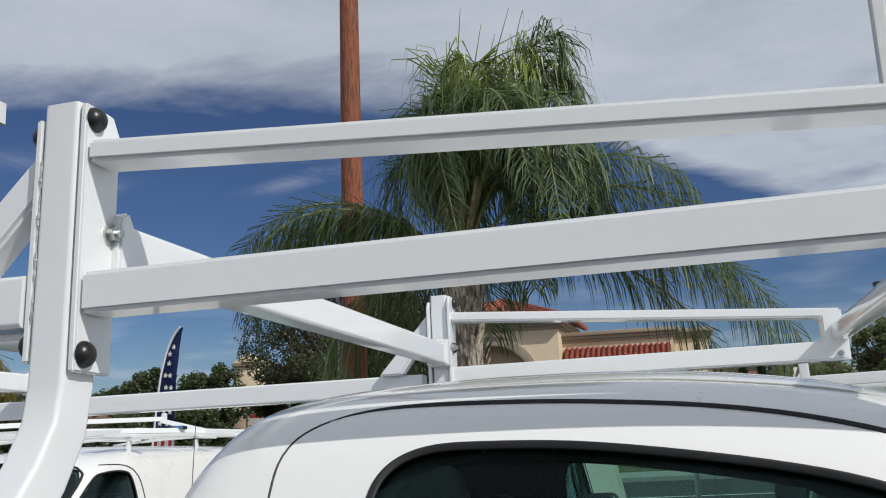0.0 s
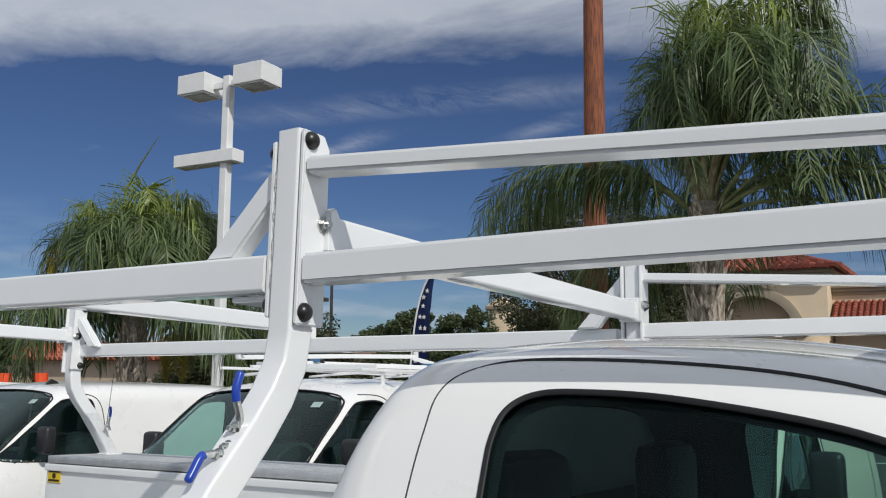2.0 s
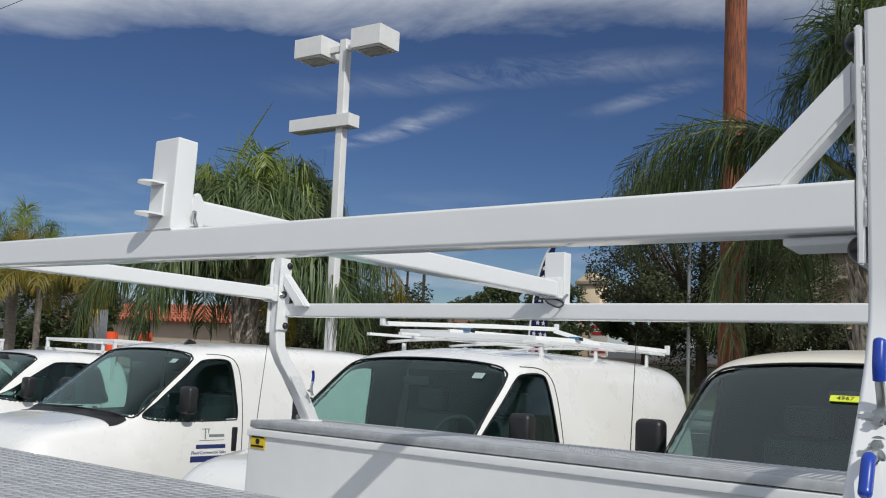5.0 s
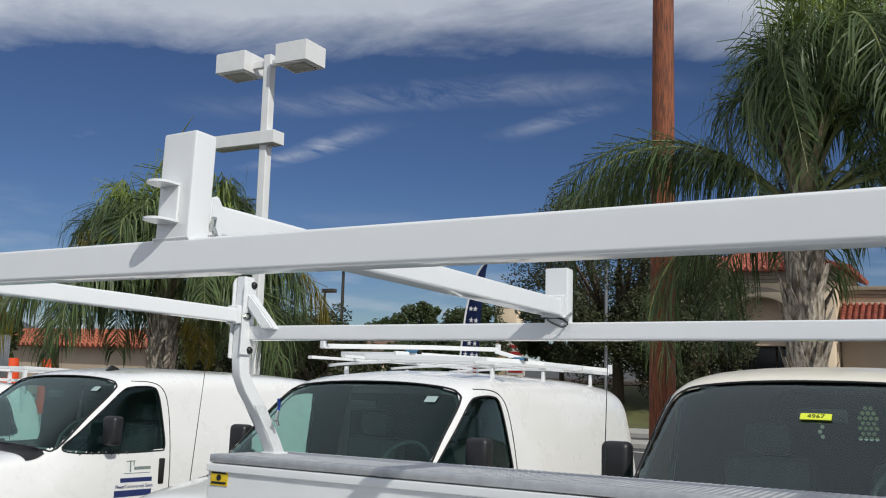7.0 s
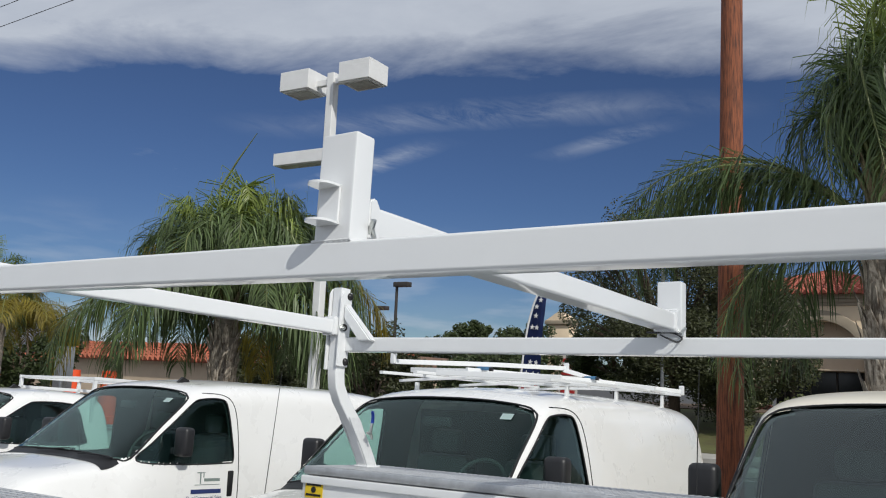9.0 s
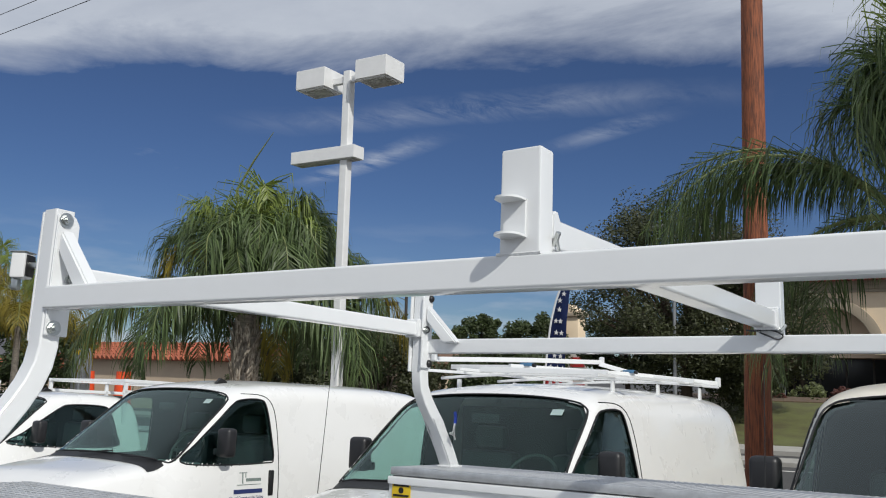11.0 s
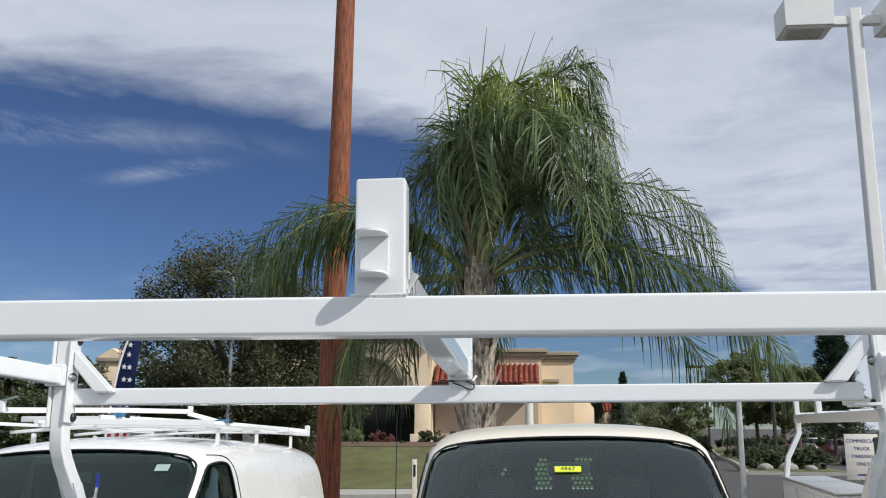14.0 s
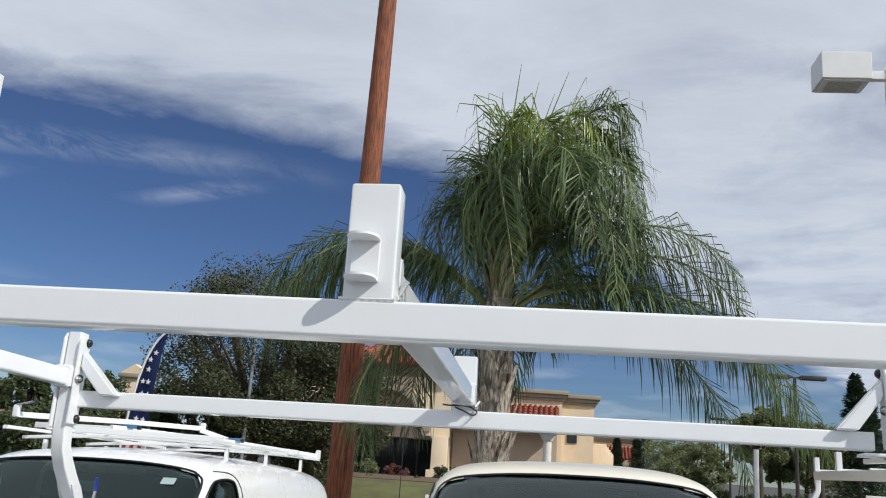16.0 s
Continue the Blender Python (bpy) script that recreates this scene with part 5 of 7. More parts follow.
# pickups
PWIDE = [(0.0, 0.74), (0.1, 0.88), (0.4, 0.96), (1.0, 0.99), (3.4, 0.99), (5.5, 0.98)]
PSEC = [(0.90, 0.4), (0.99, 0.6), (1.0, 0.9), (0.985, 1.15), (0.93, 1.38), (0.85, 1.64), (0.80, 1.76), (0.74, 1.83), (0.62, 1.87), (0.4, 1.89), (0.2, 1.898), (0.0, 1.90)]
PROWS = shell(PICK_ROOF, PWIDE, PSEC, 200, 1.90, 5.5)
P_WS = [(1.47, 0.0), (1.47, 0.6), (1.5, 0.78), (1.6, 0.83), (1.9, 0.79), (2.18, 0.735), (2.23, 0.67), (2.245, 0.4), (2.25, 0.0)]
P_WIN = [(1.72, 1.27), (1.9, 1.40), (2.15, 1.57), (2.36, 1.70), (2.5, 1.74), (2.9, 1.74), (3.05, 1.68), (3.12, 1.4), (3.1, 1.24), (2.4, 1.23)]
pick_a = vehicle("pickup_truck", "white pickup truck parked beside the vans", "pickup truck", TILT @ pose(-10.15, 2.75, 0), PROWS, M_PAINT, P_WS, [P_WIN], (1.45, 2.25, 3.4), "parked white pickups", bulk=3.3)
pick_b = vehicle("pickup_truck", "white work truck with writing on its windshield", "pickup truck", TILT @ pose(3.325, 2.55, -0.005, 2.8, 0, -6.3), PROWS, M_PAINT, P_WS, [P_WIN], (1.45, 2.25, 3.4), "parked white pickups", bulk=3.3)
vehicle("pickup_truck", "white pickup truck at the end of the row", "pickup truck", TILT @ pose(-13.6, 8.4, 0, 0, 0, 180), PROWS, M_PAINT, P_WS, [P_WIN], (1.45, 2.25, 3.4), "parked white pickups", bulk=3.3)
for k, (y, z) in enumerate(((1.86, 1.60), (1.80, 1.56), (1.74, 1.52))):
    for j in range(4):
        bm = nbox(-0.30 + j * 0.075, -0.002, -0.014, -0.26 + j * 0.075, 0.002, 0.014, m=pose(0, y - 0.03, z, -54, 0, 4 * j))
        part("windshield_writing", bm, M_WHITECLOTH, pick_b, "white marks of windshield writing")
bm = bmesh.new()
prism(bm, [(-0.07, 0.0), (0.09, 0.0), (0.06, 0.03), (-0.01, 0.055)], "x", -0.018, 0.018)
bmesh.ops.transform(bm, matrix=pose(0.15, 2.55, 1.89, 0, 0, 0), verts=bm.verts)
part("roof_aerial", bm, M_CAP, pick_a, "black shark fin aerial")
part("roof_marker", nbox(-0.2, 2.5, 1.893, 0.15, 2.62, 1.915, bev=0.008), M_PAINT, pick_b)


def service_body(b):
    for s in (-1, 1):
        part("tool_compartment", nbox(min(s * 0.62, s * 1.04), 3.62, 0.75, max(s * 0.62, s * 1.04), 6.0, 1.42, bev=0.012), M_BODY, b)
        part("lid", nbox(min(s * 0.61, s * 1.05), 3.61, 1.424, max(s * 0.61, s * 1.05), 6.01, 1.446, bev=0.004), M_ALU, b, "tread plate lid")
        for y in (3.9, 4.7, 5.5):
            part("compartment_door", nbox(min(s * 1.042, s * 1.054), y - 0.25, 0.8, max(s * 1.042, s * 1.054), y + 0.4, 1.38, bev=0.006), M_BODY, b)
    part("load_floor", nbox(-0.61, 3.62, 0.75, 0.61, 6.0, 0.84), M_BODY, b)
    return b


def small_rack(m, y0, y1, top, label):
    r = thing("ladder_rack", label, "ladder rack", "ladder racks on the other trucks", m)
    for s in (-1, 1):
        x = s * 0.86
        if s > 0:
            part("foot_bar", nbox(x + s * 0.16 - 0.025, 3.22, 1.415, x + s * 0.16 + 0.025, 3.68, 1.444, bev=0.005), M_RACK, r)
        for y in (3.25, 5.85) if s > 0 else (5.85,):
            part("post", sweep(bmesh.new(), [(x, y, top + 0.16), (x, y, top - 0.1), (x, y, top - 0.17), (x + s * 0.05, y, top - 0.27), (x + s * 0.13, y, top - 0.42), (x + s * 0.16, y, 1.445)], rrect(0.06, 0.05, 0.008), (0, 1, 0)), M_RACK, r)
            caps(r, [(x - s * 0.026, y, top + 0.13), (x - s * 0.026, y, top - 0.08)], (-s, 0, 0))
        part("side_rail", nbox(x - 0.028, y0, top - 0.065, x + 0.028, y1, top + 0.022, bev=0.007), M_RACK, r)
        part("upper_rail", nbox(x - 0.025, y0, top + 0.07, x + 0.025, 3.75, top + 0.11, bev=0.007), M_RACK, r)
        part("loop_end", nbox(x - 0.025, y0 - 0.05, top - 0.20, x + 0.025, y0, top + 0.16, bev=0.007), M_RACK, r)
        part("tower", nbox(x - 0.025, 4.75, top, x + 0.025, 4.83, top + 0.19, bev=0.007), M_RACK, r)
    for y in (y0 - 0.025, 3.75, 4.79, 5.85):
        part("cross_bar", nbox(-0.84, y - 0.025, top - 0.02, 0.84, y + 0.025, top + 0.04, bev=0.006), M_RACK, r)
    return r


service_body(pick_b)
small_rack(TILT @ pose(3.325, 2.55, -0.005, 2.8, 0, -6.3), 1.75, 5.9, 2.06, "white steel ladder rack over a parked truck")
service_body(pick_a)


def box_rack(m, w, y0, y1, z0, top, label):
    r = thing("pipe_rack", label, "ladder rack", "low pipe racks on the parked trucks", m)
    for s in (-1, 1):
        part("top_rail", nbox(s * w - 0.022, y0, top - 0.045, s * w + 0.022, y1, top, bev=0.006), M_RACK, r)
        part("lower_rail", nbox(s * w - 0.022, y0, top - 0.19, s * w + 0.022, y1, top - 0.145, bev=0.006), M_RACK, r)
        k = 0
        while k <= 3:
            y = y0 + 0.03 + (y1 - y0 - 0.06) * k / 3
            part("upright", nbox(s * w - 0.022, y - 0.022, z0, s * w + 0.022, y + 0.022, top - 0.046, bev=0.005), M_RACK, r)
            k += 1
    for k in range(4):
        y = y0 + 0.03 + (y1 - y0 - 0.06) * k / 3
        part("cross_bar", nbox(-w + 0.023, y - 0.022, top - 0.04, w - 0.023, y + 0.022, top - 0.002, bev=0.005), M_RACK, r)
    return r


box_rack(TILT @ pose(-10.15, 2.75, 0), 0.86, 3.2, 6.0, 1.44, 2.10, "low white pipe rack on a pickup's utility body")
box_rack(TILT @ pose(-13.6, 8.4, 0, 0, 0, 180), 0.86, 2.2, 5.4, 1.16, 2.06, "low white pipe rack on a pickup bed")

# ---- lamp posts, poles and signs ----


def shoebox_lamp(x, y, h, turn, label, sign=True, head_in=0.36, head_out=1.06, deep=0.30, w=0.17):
    z = ground_z(x, y)
    l = thing("lot_lamp", label, "lamp post", "white twin head lot lamps", pose(x, y, z, 0, 0, turn))
    part("concrete_base", cylinder(bmesh.new(), (0, 0, -0.2), (0, 0, 0.75), 0.26, n=20), M_CONC, l)
    part("pole", sweep(bmesh.new(), [(0, 0, 0.75), (0, 0, h)], rrect(w, w, 0.02), (1, 0, 0)), M_LAMPPAINT, l)

    def span(s, a, b, y, z0, z1, bev=0.0):
        return nbox(min(s * a, s * b), -y, z0, max(s * a, s * b), y, z1, bev=bev)

    for s in (-1, 1):
        part("arm", span(s, w / 2, head_in, 0.05, h - 0.22, h - 0.10, 0.008), M_LAMPPAINT, l)
        head = part("head", span(s, head_in, head_out, deep, h - 0.30, h + 0.08, 0.012), M_LAMPPAINT, l)
        part("lens_frame", span(s, head_in + 0.04, head_out - 0.04, deep - 0.04, h - 0.318, h - 0.301), M_LAMPPAINT, head)
        part("lens", span(s, head_in + 0.10, head_out - 0.10, deep - 0.10, h - 0.335, h - 0.319, 0.006), M_LENS, head, "prismatic glass lens")
    if sign:
        bx = part("flood_box", nbox(-1.22, -0.16, h - 1.72, 0.30, 0.16, h - 1.48, bev=0.01), M_LAMPPAINT, l)
        part("flood_lens", nbox(-1.16, -0.12, h - 1.735, 0.24, 0.12, h - 1.721), M_LENS, bx)
    return l


shoebox_lamp(-9.88, 10.9, 8.05, 3, "tall white square lamp post with two box heads")
shoebox_lamp(4.64, 10.0, 7.69, 0, "white square lamp post with two box heads by the street", sign=False, head_in=0.33, head_out=0.96, deep=0.24, w=0.155)
shoebox_lamp(-33.6, 14.0, 9.75, 10, "distant white lamp post with two box heads", sign=False)

# timber utility poles and the cables between them
WIRES = (13.85, 12.86, 11.97, 11.36)


def timber_pole(x, y, h, lean, label, arms=True, r=(0.195, 0.115), mat=None):
    p = thing("utility_pole", label, "utility pole", "timber utility poles", pose(x, y, ground_z(x, y)))
    n = 14
    part("shaft", sweep(bmesh.new(), [(lean * k / n, 0, -0.5 + (h + 0.5) * k / n) for k in range(n + 1)], circ(1.0, 18), (1, 0, 0), scales=[r[0] + (r[1] - r[0]) * k / n for k in range(n + 1)]), mat or M_POLE, p)
    if arms:
        for z in WIRES:
            part("insulator", cylinder(bmesh.new(), (lean * z / h, -0.10, z - ground_z(x, y)), (lean * z / h, -0.24, z - ground_z(x, y)), 0.045, 0.035, n=10), M_BRONZE, p)
    return p


timber_pole(-2.59, 11.3, 14.6, 0.12, "tall reddish brown timber utility pole")
timber_pole(-78, 11.3, 14.6, 0.0, "timber utility pole at the end of the street")
timber_pole(-74.2, 30, 11.2, 0.3, "distant leaning timber utility pole", arms=False, r=(0.15, 0.11), mat=M_BARK)
for z in WIRES:
    a, b = Vector((-78, 11.06, z)), Vector((-2.5, 11.06, z))
    pts = [a.lerp(b, t / 24) - Vector((0, 0, 0.5 * (1 - (t / 12 - 1) ** 2))) for t in range(25)]
    tagged(link("power_cable", sweep(bmesh.new(), pts, circ(0.010, 5), (0, 0, 1)), M_WIRE), "thin black power cable strung between timber poles", "cable", "overhead power cables")

for x, y, h in ((-24.9, 33.0, 7.0), (-31.6, 40, 6.6), (-60, 52, 9)):
    l = thing("street_lamp", "thin dark bronze lamp post with a box head", "lamp post", "far bronze street lamps", pose(x, y, ground_z(x, y)))
    part("pole", cylinder(bmesh.new(), (0, 0, -0.2), (0, 0, h), 0.10, 0.07, n=10), M_BRONZE, l)
    part("head", nbox(-0.1, -0.2, h - 0.05, 0.75, 0.2, h + 0.18, bev=0.02), M_BRONZE, l)
l = thing("street_lamp", "grey steel street lamp with a curved arm above the trees", "lamp post", m=pose(-11.5, 33.2, ground_z(-11.5, 33.2)))
part("pole", sweep(bmesh.new(), smooth_poly([(0, 0, -0.2), (0, 0, 4), (0, 0, 7.7), (-0.06, 0, 8.25), (-0.2, 0, 8.55), (-0.38, 0, 8.66)], closed=False, n=4), circ(0.07, 10), (0, 1, 0)), M_STEEL, l)
part("head", nbox(-0.92, -0.16, 8.58, -0.36, 0.16, 8.74, bev=0.05), M_STEEL, l)
for x, y, h, d in ((13.7, 48, 7.9, 1.2), (16.8, 80, 7.6, 2.0)):
    l = thing("street_lamp", "far dark lamp post with two flat heads", "lamp post", "far twin arm lamps", pose(x, y, ground_z(x, y)))
    part("pole", cylinder(bmesh.new(), (0, 0, 0), (0, 0, h), 0.11, 0.09, n=10), M_BRONZE, l)
    for s in (-1, 1):
        part("head", nbox(min(s * 0.3, s * 1.6), -0.25, h - 0.1, max(s * 0.3, s * 1.6), 0.25, h + 0.12, bev=0.02), M_BRONZE, l)
        part("arm", nbox(min(s * 0.09, s * 0.3), -0.05, h - 0.04, max(s * 0.09, s * 0.3), 0.05, h + 0.05), M_BRONZE, l)

# feather flag
ff = thing("feather_flag", "navy feather flag with white stars on a curved pole", "flag", m=pose(-5.98, 11.35, ground_z(-5.98, 11.35) + 0.34, 0, 5, 0) @ Matrix.Scale(0.735, 4))
stem = smooth_poly([(-0.12, 0, 0), (-0.12, 0, 2.2), (-0.1, 0, 3.6), (-0.02, 0, 4.3), (0.12, 0, 4.75), (0.28, 0, 4.98)], closed=False, n=5)
part("flag_pole", sweep(bmesh.new(), stem, circ(0.022, 8), (0, 1, 0)), M_WHITECLOTH, ff)


def flag_at(z, t):
    x0 = lerp_table([(p[2], p[0]) for p in stem], z)
    w = lerp_table([(1.0, 0.42), (2.6, 0.46), (3.6, 0.42), (4.3, 0.29), (4.75, 0.14), (4.98, 0.01)], z)
    return Vector((x0 + 0.03 + w * t, 0.06 * math.sin(z * 2.3 + t * 3) * t, z))


def flag_panel(z0, z1, mat, t0=0.0, t1=1.0, off=0.0):
    bm = bmesh.new()
    nz, nt = max(2, int((z1 - z0) / 0.12)), 5
    vs = [[bm.verts.new(flag_at(z0 + (z1 - z0) * i / nz, t0 + (t1 - t0) * j / nt) + Vector((0, off, 0))) for j in range(nt + 1)] for i in range(nz + 1)]
    for a, b in zip(vs, vs[1:]):
        for j in range(nt):
            bm.faces.new((a[j], a[j + 1], b[j + 1], b[j]))
    bmesh.ops.solidify(bm, geom=bm.faces[:], thickness=0.003)
    return bm


part("flag_cloth", flag_panel(2.75, 4.97, M_NAVY), M_NAVY, ff)
for i in range(6):
    part("flag_stripe", flag_panel(1.0, 2.745, None, i / 6, (i + 1) / 6), M_REDCLOTH if i % 2 == 0 else M_WHITECLOTH, ff)
for z, t in ((2.95, 0.2), (2.95, 0.55), (2.95, 0.85), (3.2, 0.35), (3.2, 0.7), (3.45, 0.2), (3.45, 0.55), (3.45, 0.85), (3.7, 0.35), (3.7, 0.7), (3.95, 0.25), (3.95, 0.6), (4.2, 0.4), (4.4, 0.3), (4.55, 0.55)):
    c = flag_at(z, t)
    pts = [(c.x + (0.062 if k % 2 == 0 else 0.026) * math.sin(math.pi * k / 5), c.z + (0.062 if k % 2 == 0 else 0.026) * math.cos(math.pi * k / 5)) for k in range(10)]
    part("star", prism(bmesh.new(), pts, "y", c.y - 0.014, c.y - 0.006), M_WHITECLOTH, ff, "white star")

# parking sign
sg = thing("parking_sign", "off white parking sign with violet blue lettering", "sign", m=pose(4.82, 11.5, 1.49) @ Matrix.Scale(1.656, 4))
part("panel", nbox(-0.145, -0.004, -0.185, 0.125, 0.004, 0.185, bev=0.003), M_SIGN, sg)
part("post", nbox(-0.02, 0.006, -1.2, 0.02, 0.03, 0.15, bev=0.003), M_STEEL, sg)
bm = text_mesh("COMMERCIAL\nTRUCK\nPARKING\nONLY", 0.040, spacing=1.55)
bmesh.ops.transform(bm, matrix=pose(-0.01, -0.0052, 0.035, 90, 0, 0), verts=bm.verts)
part("lettering", bm, M_SIGNINK, sg, "violet blue capital letters")
part("small_print", nbox(-0.06, -0.0055, -0.15, 0.04, -0.0042, -0.137), M_SIGNINK, sg)
ps = thing("sign_post", "bare galvanised steel sign post", "post", m=pose(2.03, 6.6, ground_z(2.03, 6.6)))
part("post", nbox(-0.02, -0.02, -0.1, 0.02, 0.02, 2.40, bev=0.004), M_STEEL, ps)
mk = thing("marker_post", "slim white marker post on the street island", "post", m=pose(-3.05, 25.5, ground_z(-3.05, 25.5) + 0.12))
part("post", nbox(-0.07, -0.02, 0, 0.07, 0.02, 1.25, bev=0.01), M_COLUMN, mk)
part("print", nbox(-0.035, -0.024, 0.75, 0.035, -0.0205, 1.1), M_INK, mk)

# ---- buildings ----


def cornice(parent, x0, x1, y0, y1, z):
    for k, (o, a, b) in enumerate(((0.10, 0.0, 0.16), (0.20, 0.16, 0.34), (0.32, 0.34, 0.55))):
        part("cornice", nbox(x0 - o, y0 - o, z + a + (0.002 * k), x1 + o, y1 + o, z + b, bev=0.02), M_CORNICE, parent)


def clay_roof(parent, p00, p10, p01, p11, nx, ny, mat, r=0.5):
    """Half round clay tiles laid in courses over a slope."""
    p00, p10, p01, p11 = (Vector(p) for p in (p00, p10, p01, p11))
    bm = bmesh.new()
    nrm = (p10 - p00).cross(p01 - p00).normalized()
    if nrm.z < 0:
        nrm = -nrm
    for j in range(ny):
        for i in range(nx):
            a = p00.lerp(p10, i / nx).lerp(p01.lerp(p11, i / nx), j / ny)
            b = p00.lerp(p10, (i + 1) / nx).lerp(p01.lerp(p11, (i + 1) / nx), j / ny)
            c = p00.lerp(p10, i / nx).lerp(p01.lerp(p11, i / nx), (j + 1.12) / ny)
            d = p00.lerp(p10, (i + 1) / nx).lerp(p01.lerp(p11, (i + 1) / nx), (j + 1.12) / ny)
            w = (b - a).length
            lo, hi = [], []
            for k in range(6):
                t = k / 5
                hgt = math.sin(math.pi * t) * w * r * (0.9 + 0.2 * random.random()) if 0 < k < 5 else 0
                lo.append(bm.verts.new(a.lerp(b, 0.08 + 0.84 * t) + nrm * (hgt + 0.05)))
                hi.append(bm.verts.new(c.lerp(d, 0.08 + 0.84 * t) + nrm * (hgt * 0.85 + 0.01)))
            for k in range(5):
                bm.faces.new((lo[k], lo[k + 1], hi[k + 1], hi[k]))
            bm.faces.new(lo[::-1])
    for q in ((p00, p10, p11, p01),):
        bm.faces.new([bm.verts.new(v) for v in q])
    return tagged(part("clay_tiles", bm, mat, parent, "rows of half round red clay tiles"), kind="stuff")


shop = thing("shopping_building", "peach stucco shop building with red clay tile roofs", "building", m=Matrix.Translation((0.2, -1.0, 1.89)) @ Matrix.Scale(1.55, 4) @ Matrix.Translation((-0.55, 1.0, -1.69)))
GZ = 0.7
# corner tower with the hip roof and arch
tx0, tx1, ty0, ty1, th = -12.6, -4.2, 45.0, 53.0, 6.0
bm = bmesh.new()
arc = [(-7.8 + 2.1 * math.cos(a), 3.2 + 2.1 * math.sin(a)) for a in (math.pi * k / 12 for k in range(13))]
poly = [(tx0, 3.0), (tx0, th), (tx1, th), (tx1, 3.0), (-5.7, 3.0)] + arc + [(-9.9, 3.0)]
prism(bm, poly[::-1], "y", ty0, ty0 + 0.6)
part("tower_front", bm, M_STUCCO, shop)
part("tower_leg", nbox(tx0, ty0, GZ - 1, -10.4, ty0 + 0.6, 3.0), M_STUCCO, shop)
part("tower_side", nbox(tx1 - 0.5, ty0 + 0.6, GZ - 1, tx1, ty1, th), M_STUCCO, shop)
part("tower_side", nbox(tx0, ty0 + 0.6, GZ - 1, tx0 + 0.5, ty1, th), M_STUCCO, shop)
# shade inside the arch and porch is put into the darker tan colour
part("arch_recess", nbox(-10.6, ty0 + 1.0, 2.95, -5.3, ty0 + 1.1, 5.9), M_STUCCO_TAN_SHADE, shop, "arch recess plaster with shade put into its tan colour")
part("porch_ceiling", nbox(-10.6, ty0 + 0.6, 2.86, -4.75, ty0 + 3.4, 2.94), M_STUCCO_TAN_SHADE, shop)
part("porch_glass", nbox(-10.6, ty0 + 3.4, GZ - 1, -4.75, ty0 + 3.5, 2.86), M_SHADEGLASS, shop, "dark shop front glass in the porch")
for k in range(5):
    part("mullion", nbox(-10.2 + 1.3 * k, ty0 + 3.33, GZ - 1, -10.1 + 1.3 * k, ty0 + 3.39, 2.86), M_BRONZE, shop, "dark bronze mullion")
bm = sweep(bmesh.new(), [(-7.8 + 2.35 * math.cos(a), ty0 - 0.05, 3.2 + 2.35 * math.sin(a)) for a in (math.pi * k / 16 for k in range(17))], rrect(0.2, 0.5, 0.03), (0, 1, 0))
part("arch_trim", bm, M_CORNICE, shop)
cornice(shop, tx0, tx1, ty0, ty1, th)
cx, cy = (tx0 + tx1) / 2 + 0.6, (ty0 + ty1) / 2
e = 0.7
A, B, C, D = (tx0 - e, ty0 - e, th + 0.5), (tx1 + e, ty0 - e, th + 0.5), (tx1 + e, ty1 + e, th + 0.5), (tx0 - e, ty1 + e, th + 0.5)
P = (cx, cy, th + 2.3)
clay_roof(shop, A, B, P, P, 24, 9, M_TILE)
clay_roof(shop, B, C, P, P, 22, 9, M_TILE)
clay_roof(shop, D, A, P, P, 22, 9, M_TILE)
# middle wing with the pent tile roof
part("wing_wall", nbox(-4.2, 46.6, GZ - 1, 1.62, 58, 5.3), M_STUCCO, shop)
cornice(shop, -4.2, 1.62, 46.6, 58, 5.3)
clay_roof(shop, (-4.1, 44.9, 3.9), (1.46, 44.9, 3.9), (-4.1, 46.55, 4.95), (1.46, 46.55, 4.95), 20, 7, M_TILE)
# darker tan paints in the shade below the pent roof
part("pent_soffit", nbox(-4.15, 45.0, 3.65, 1.5, 46.6, 3.85), M_STUCCO_TAN_SHADE, shop)
part("wing_recess", nbox(-4.1, 46.3, GZ - 1, 1.4, 46.59, 3.64), M_STUCCO_TAN_SHADE, shop)
part("pier", nbox(-5.0, 44.4, GZ - 1, -4.2, 44.98, 3.0, bev=0.03), M_STUCCO, shop)
part("pier_base", nbox(-5.2, 44.2, GZ - 1, -4.05, 44.98, 1.3, bev=0.04), M_STUCCO, shop)


def stone_column(x, y, top):
    bm = cylinder(bmesh.new(), (x, y, GZ - 0.6), (x, y, top - 0.5), 0.24, 0.21, n=18)
    cylinder(bm, (x, y, top - 0.5), (x, y, top - 0.18), 0.26, 0.42, n=18)
    box(bm, x - 0.45, y - 0.45, top - 0.18, x + 0.45, y + 0.45, top, bev=0.03)
    return part("column", bm, M_COLUMN, shop, "white stone column with a flared capital")


stone_column(0.9, 44.9, 3.64)
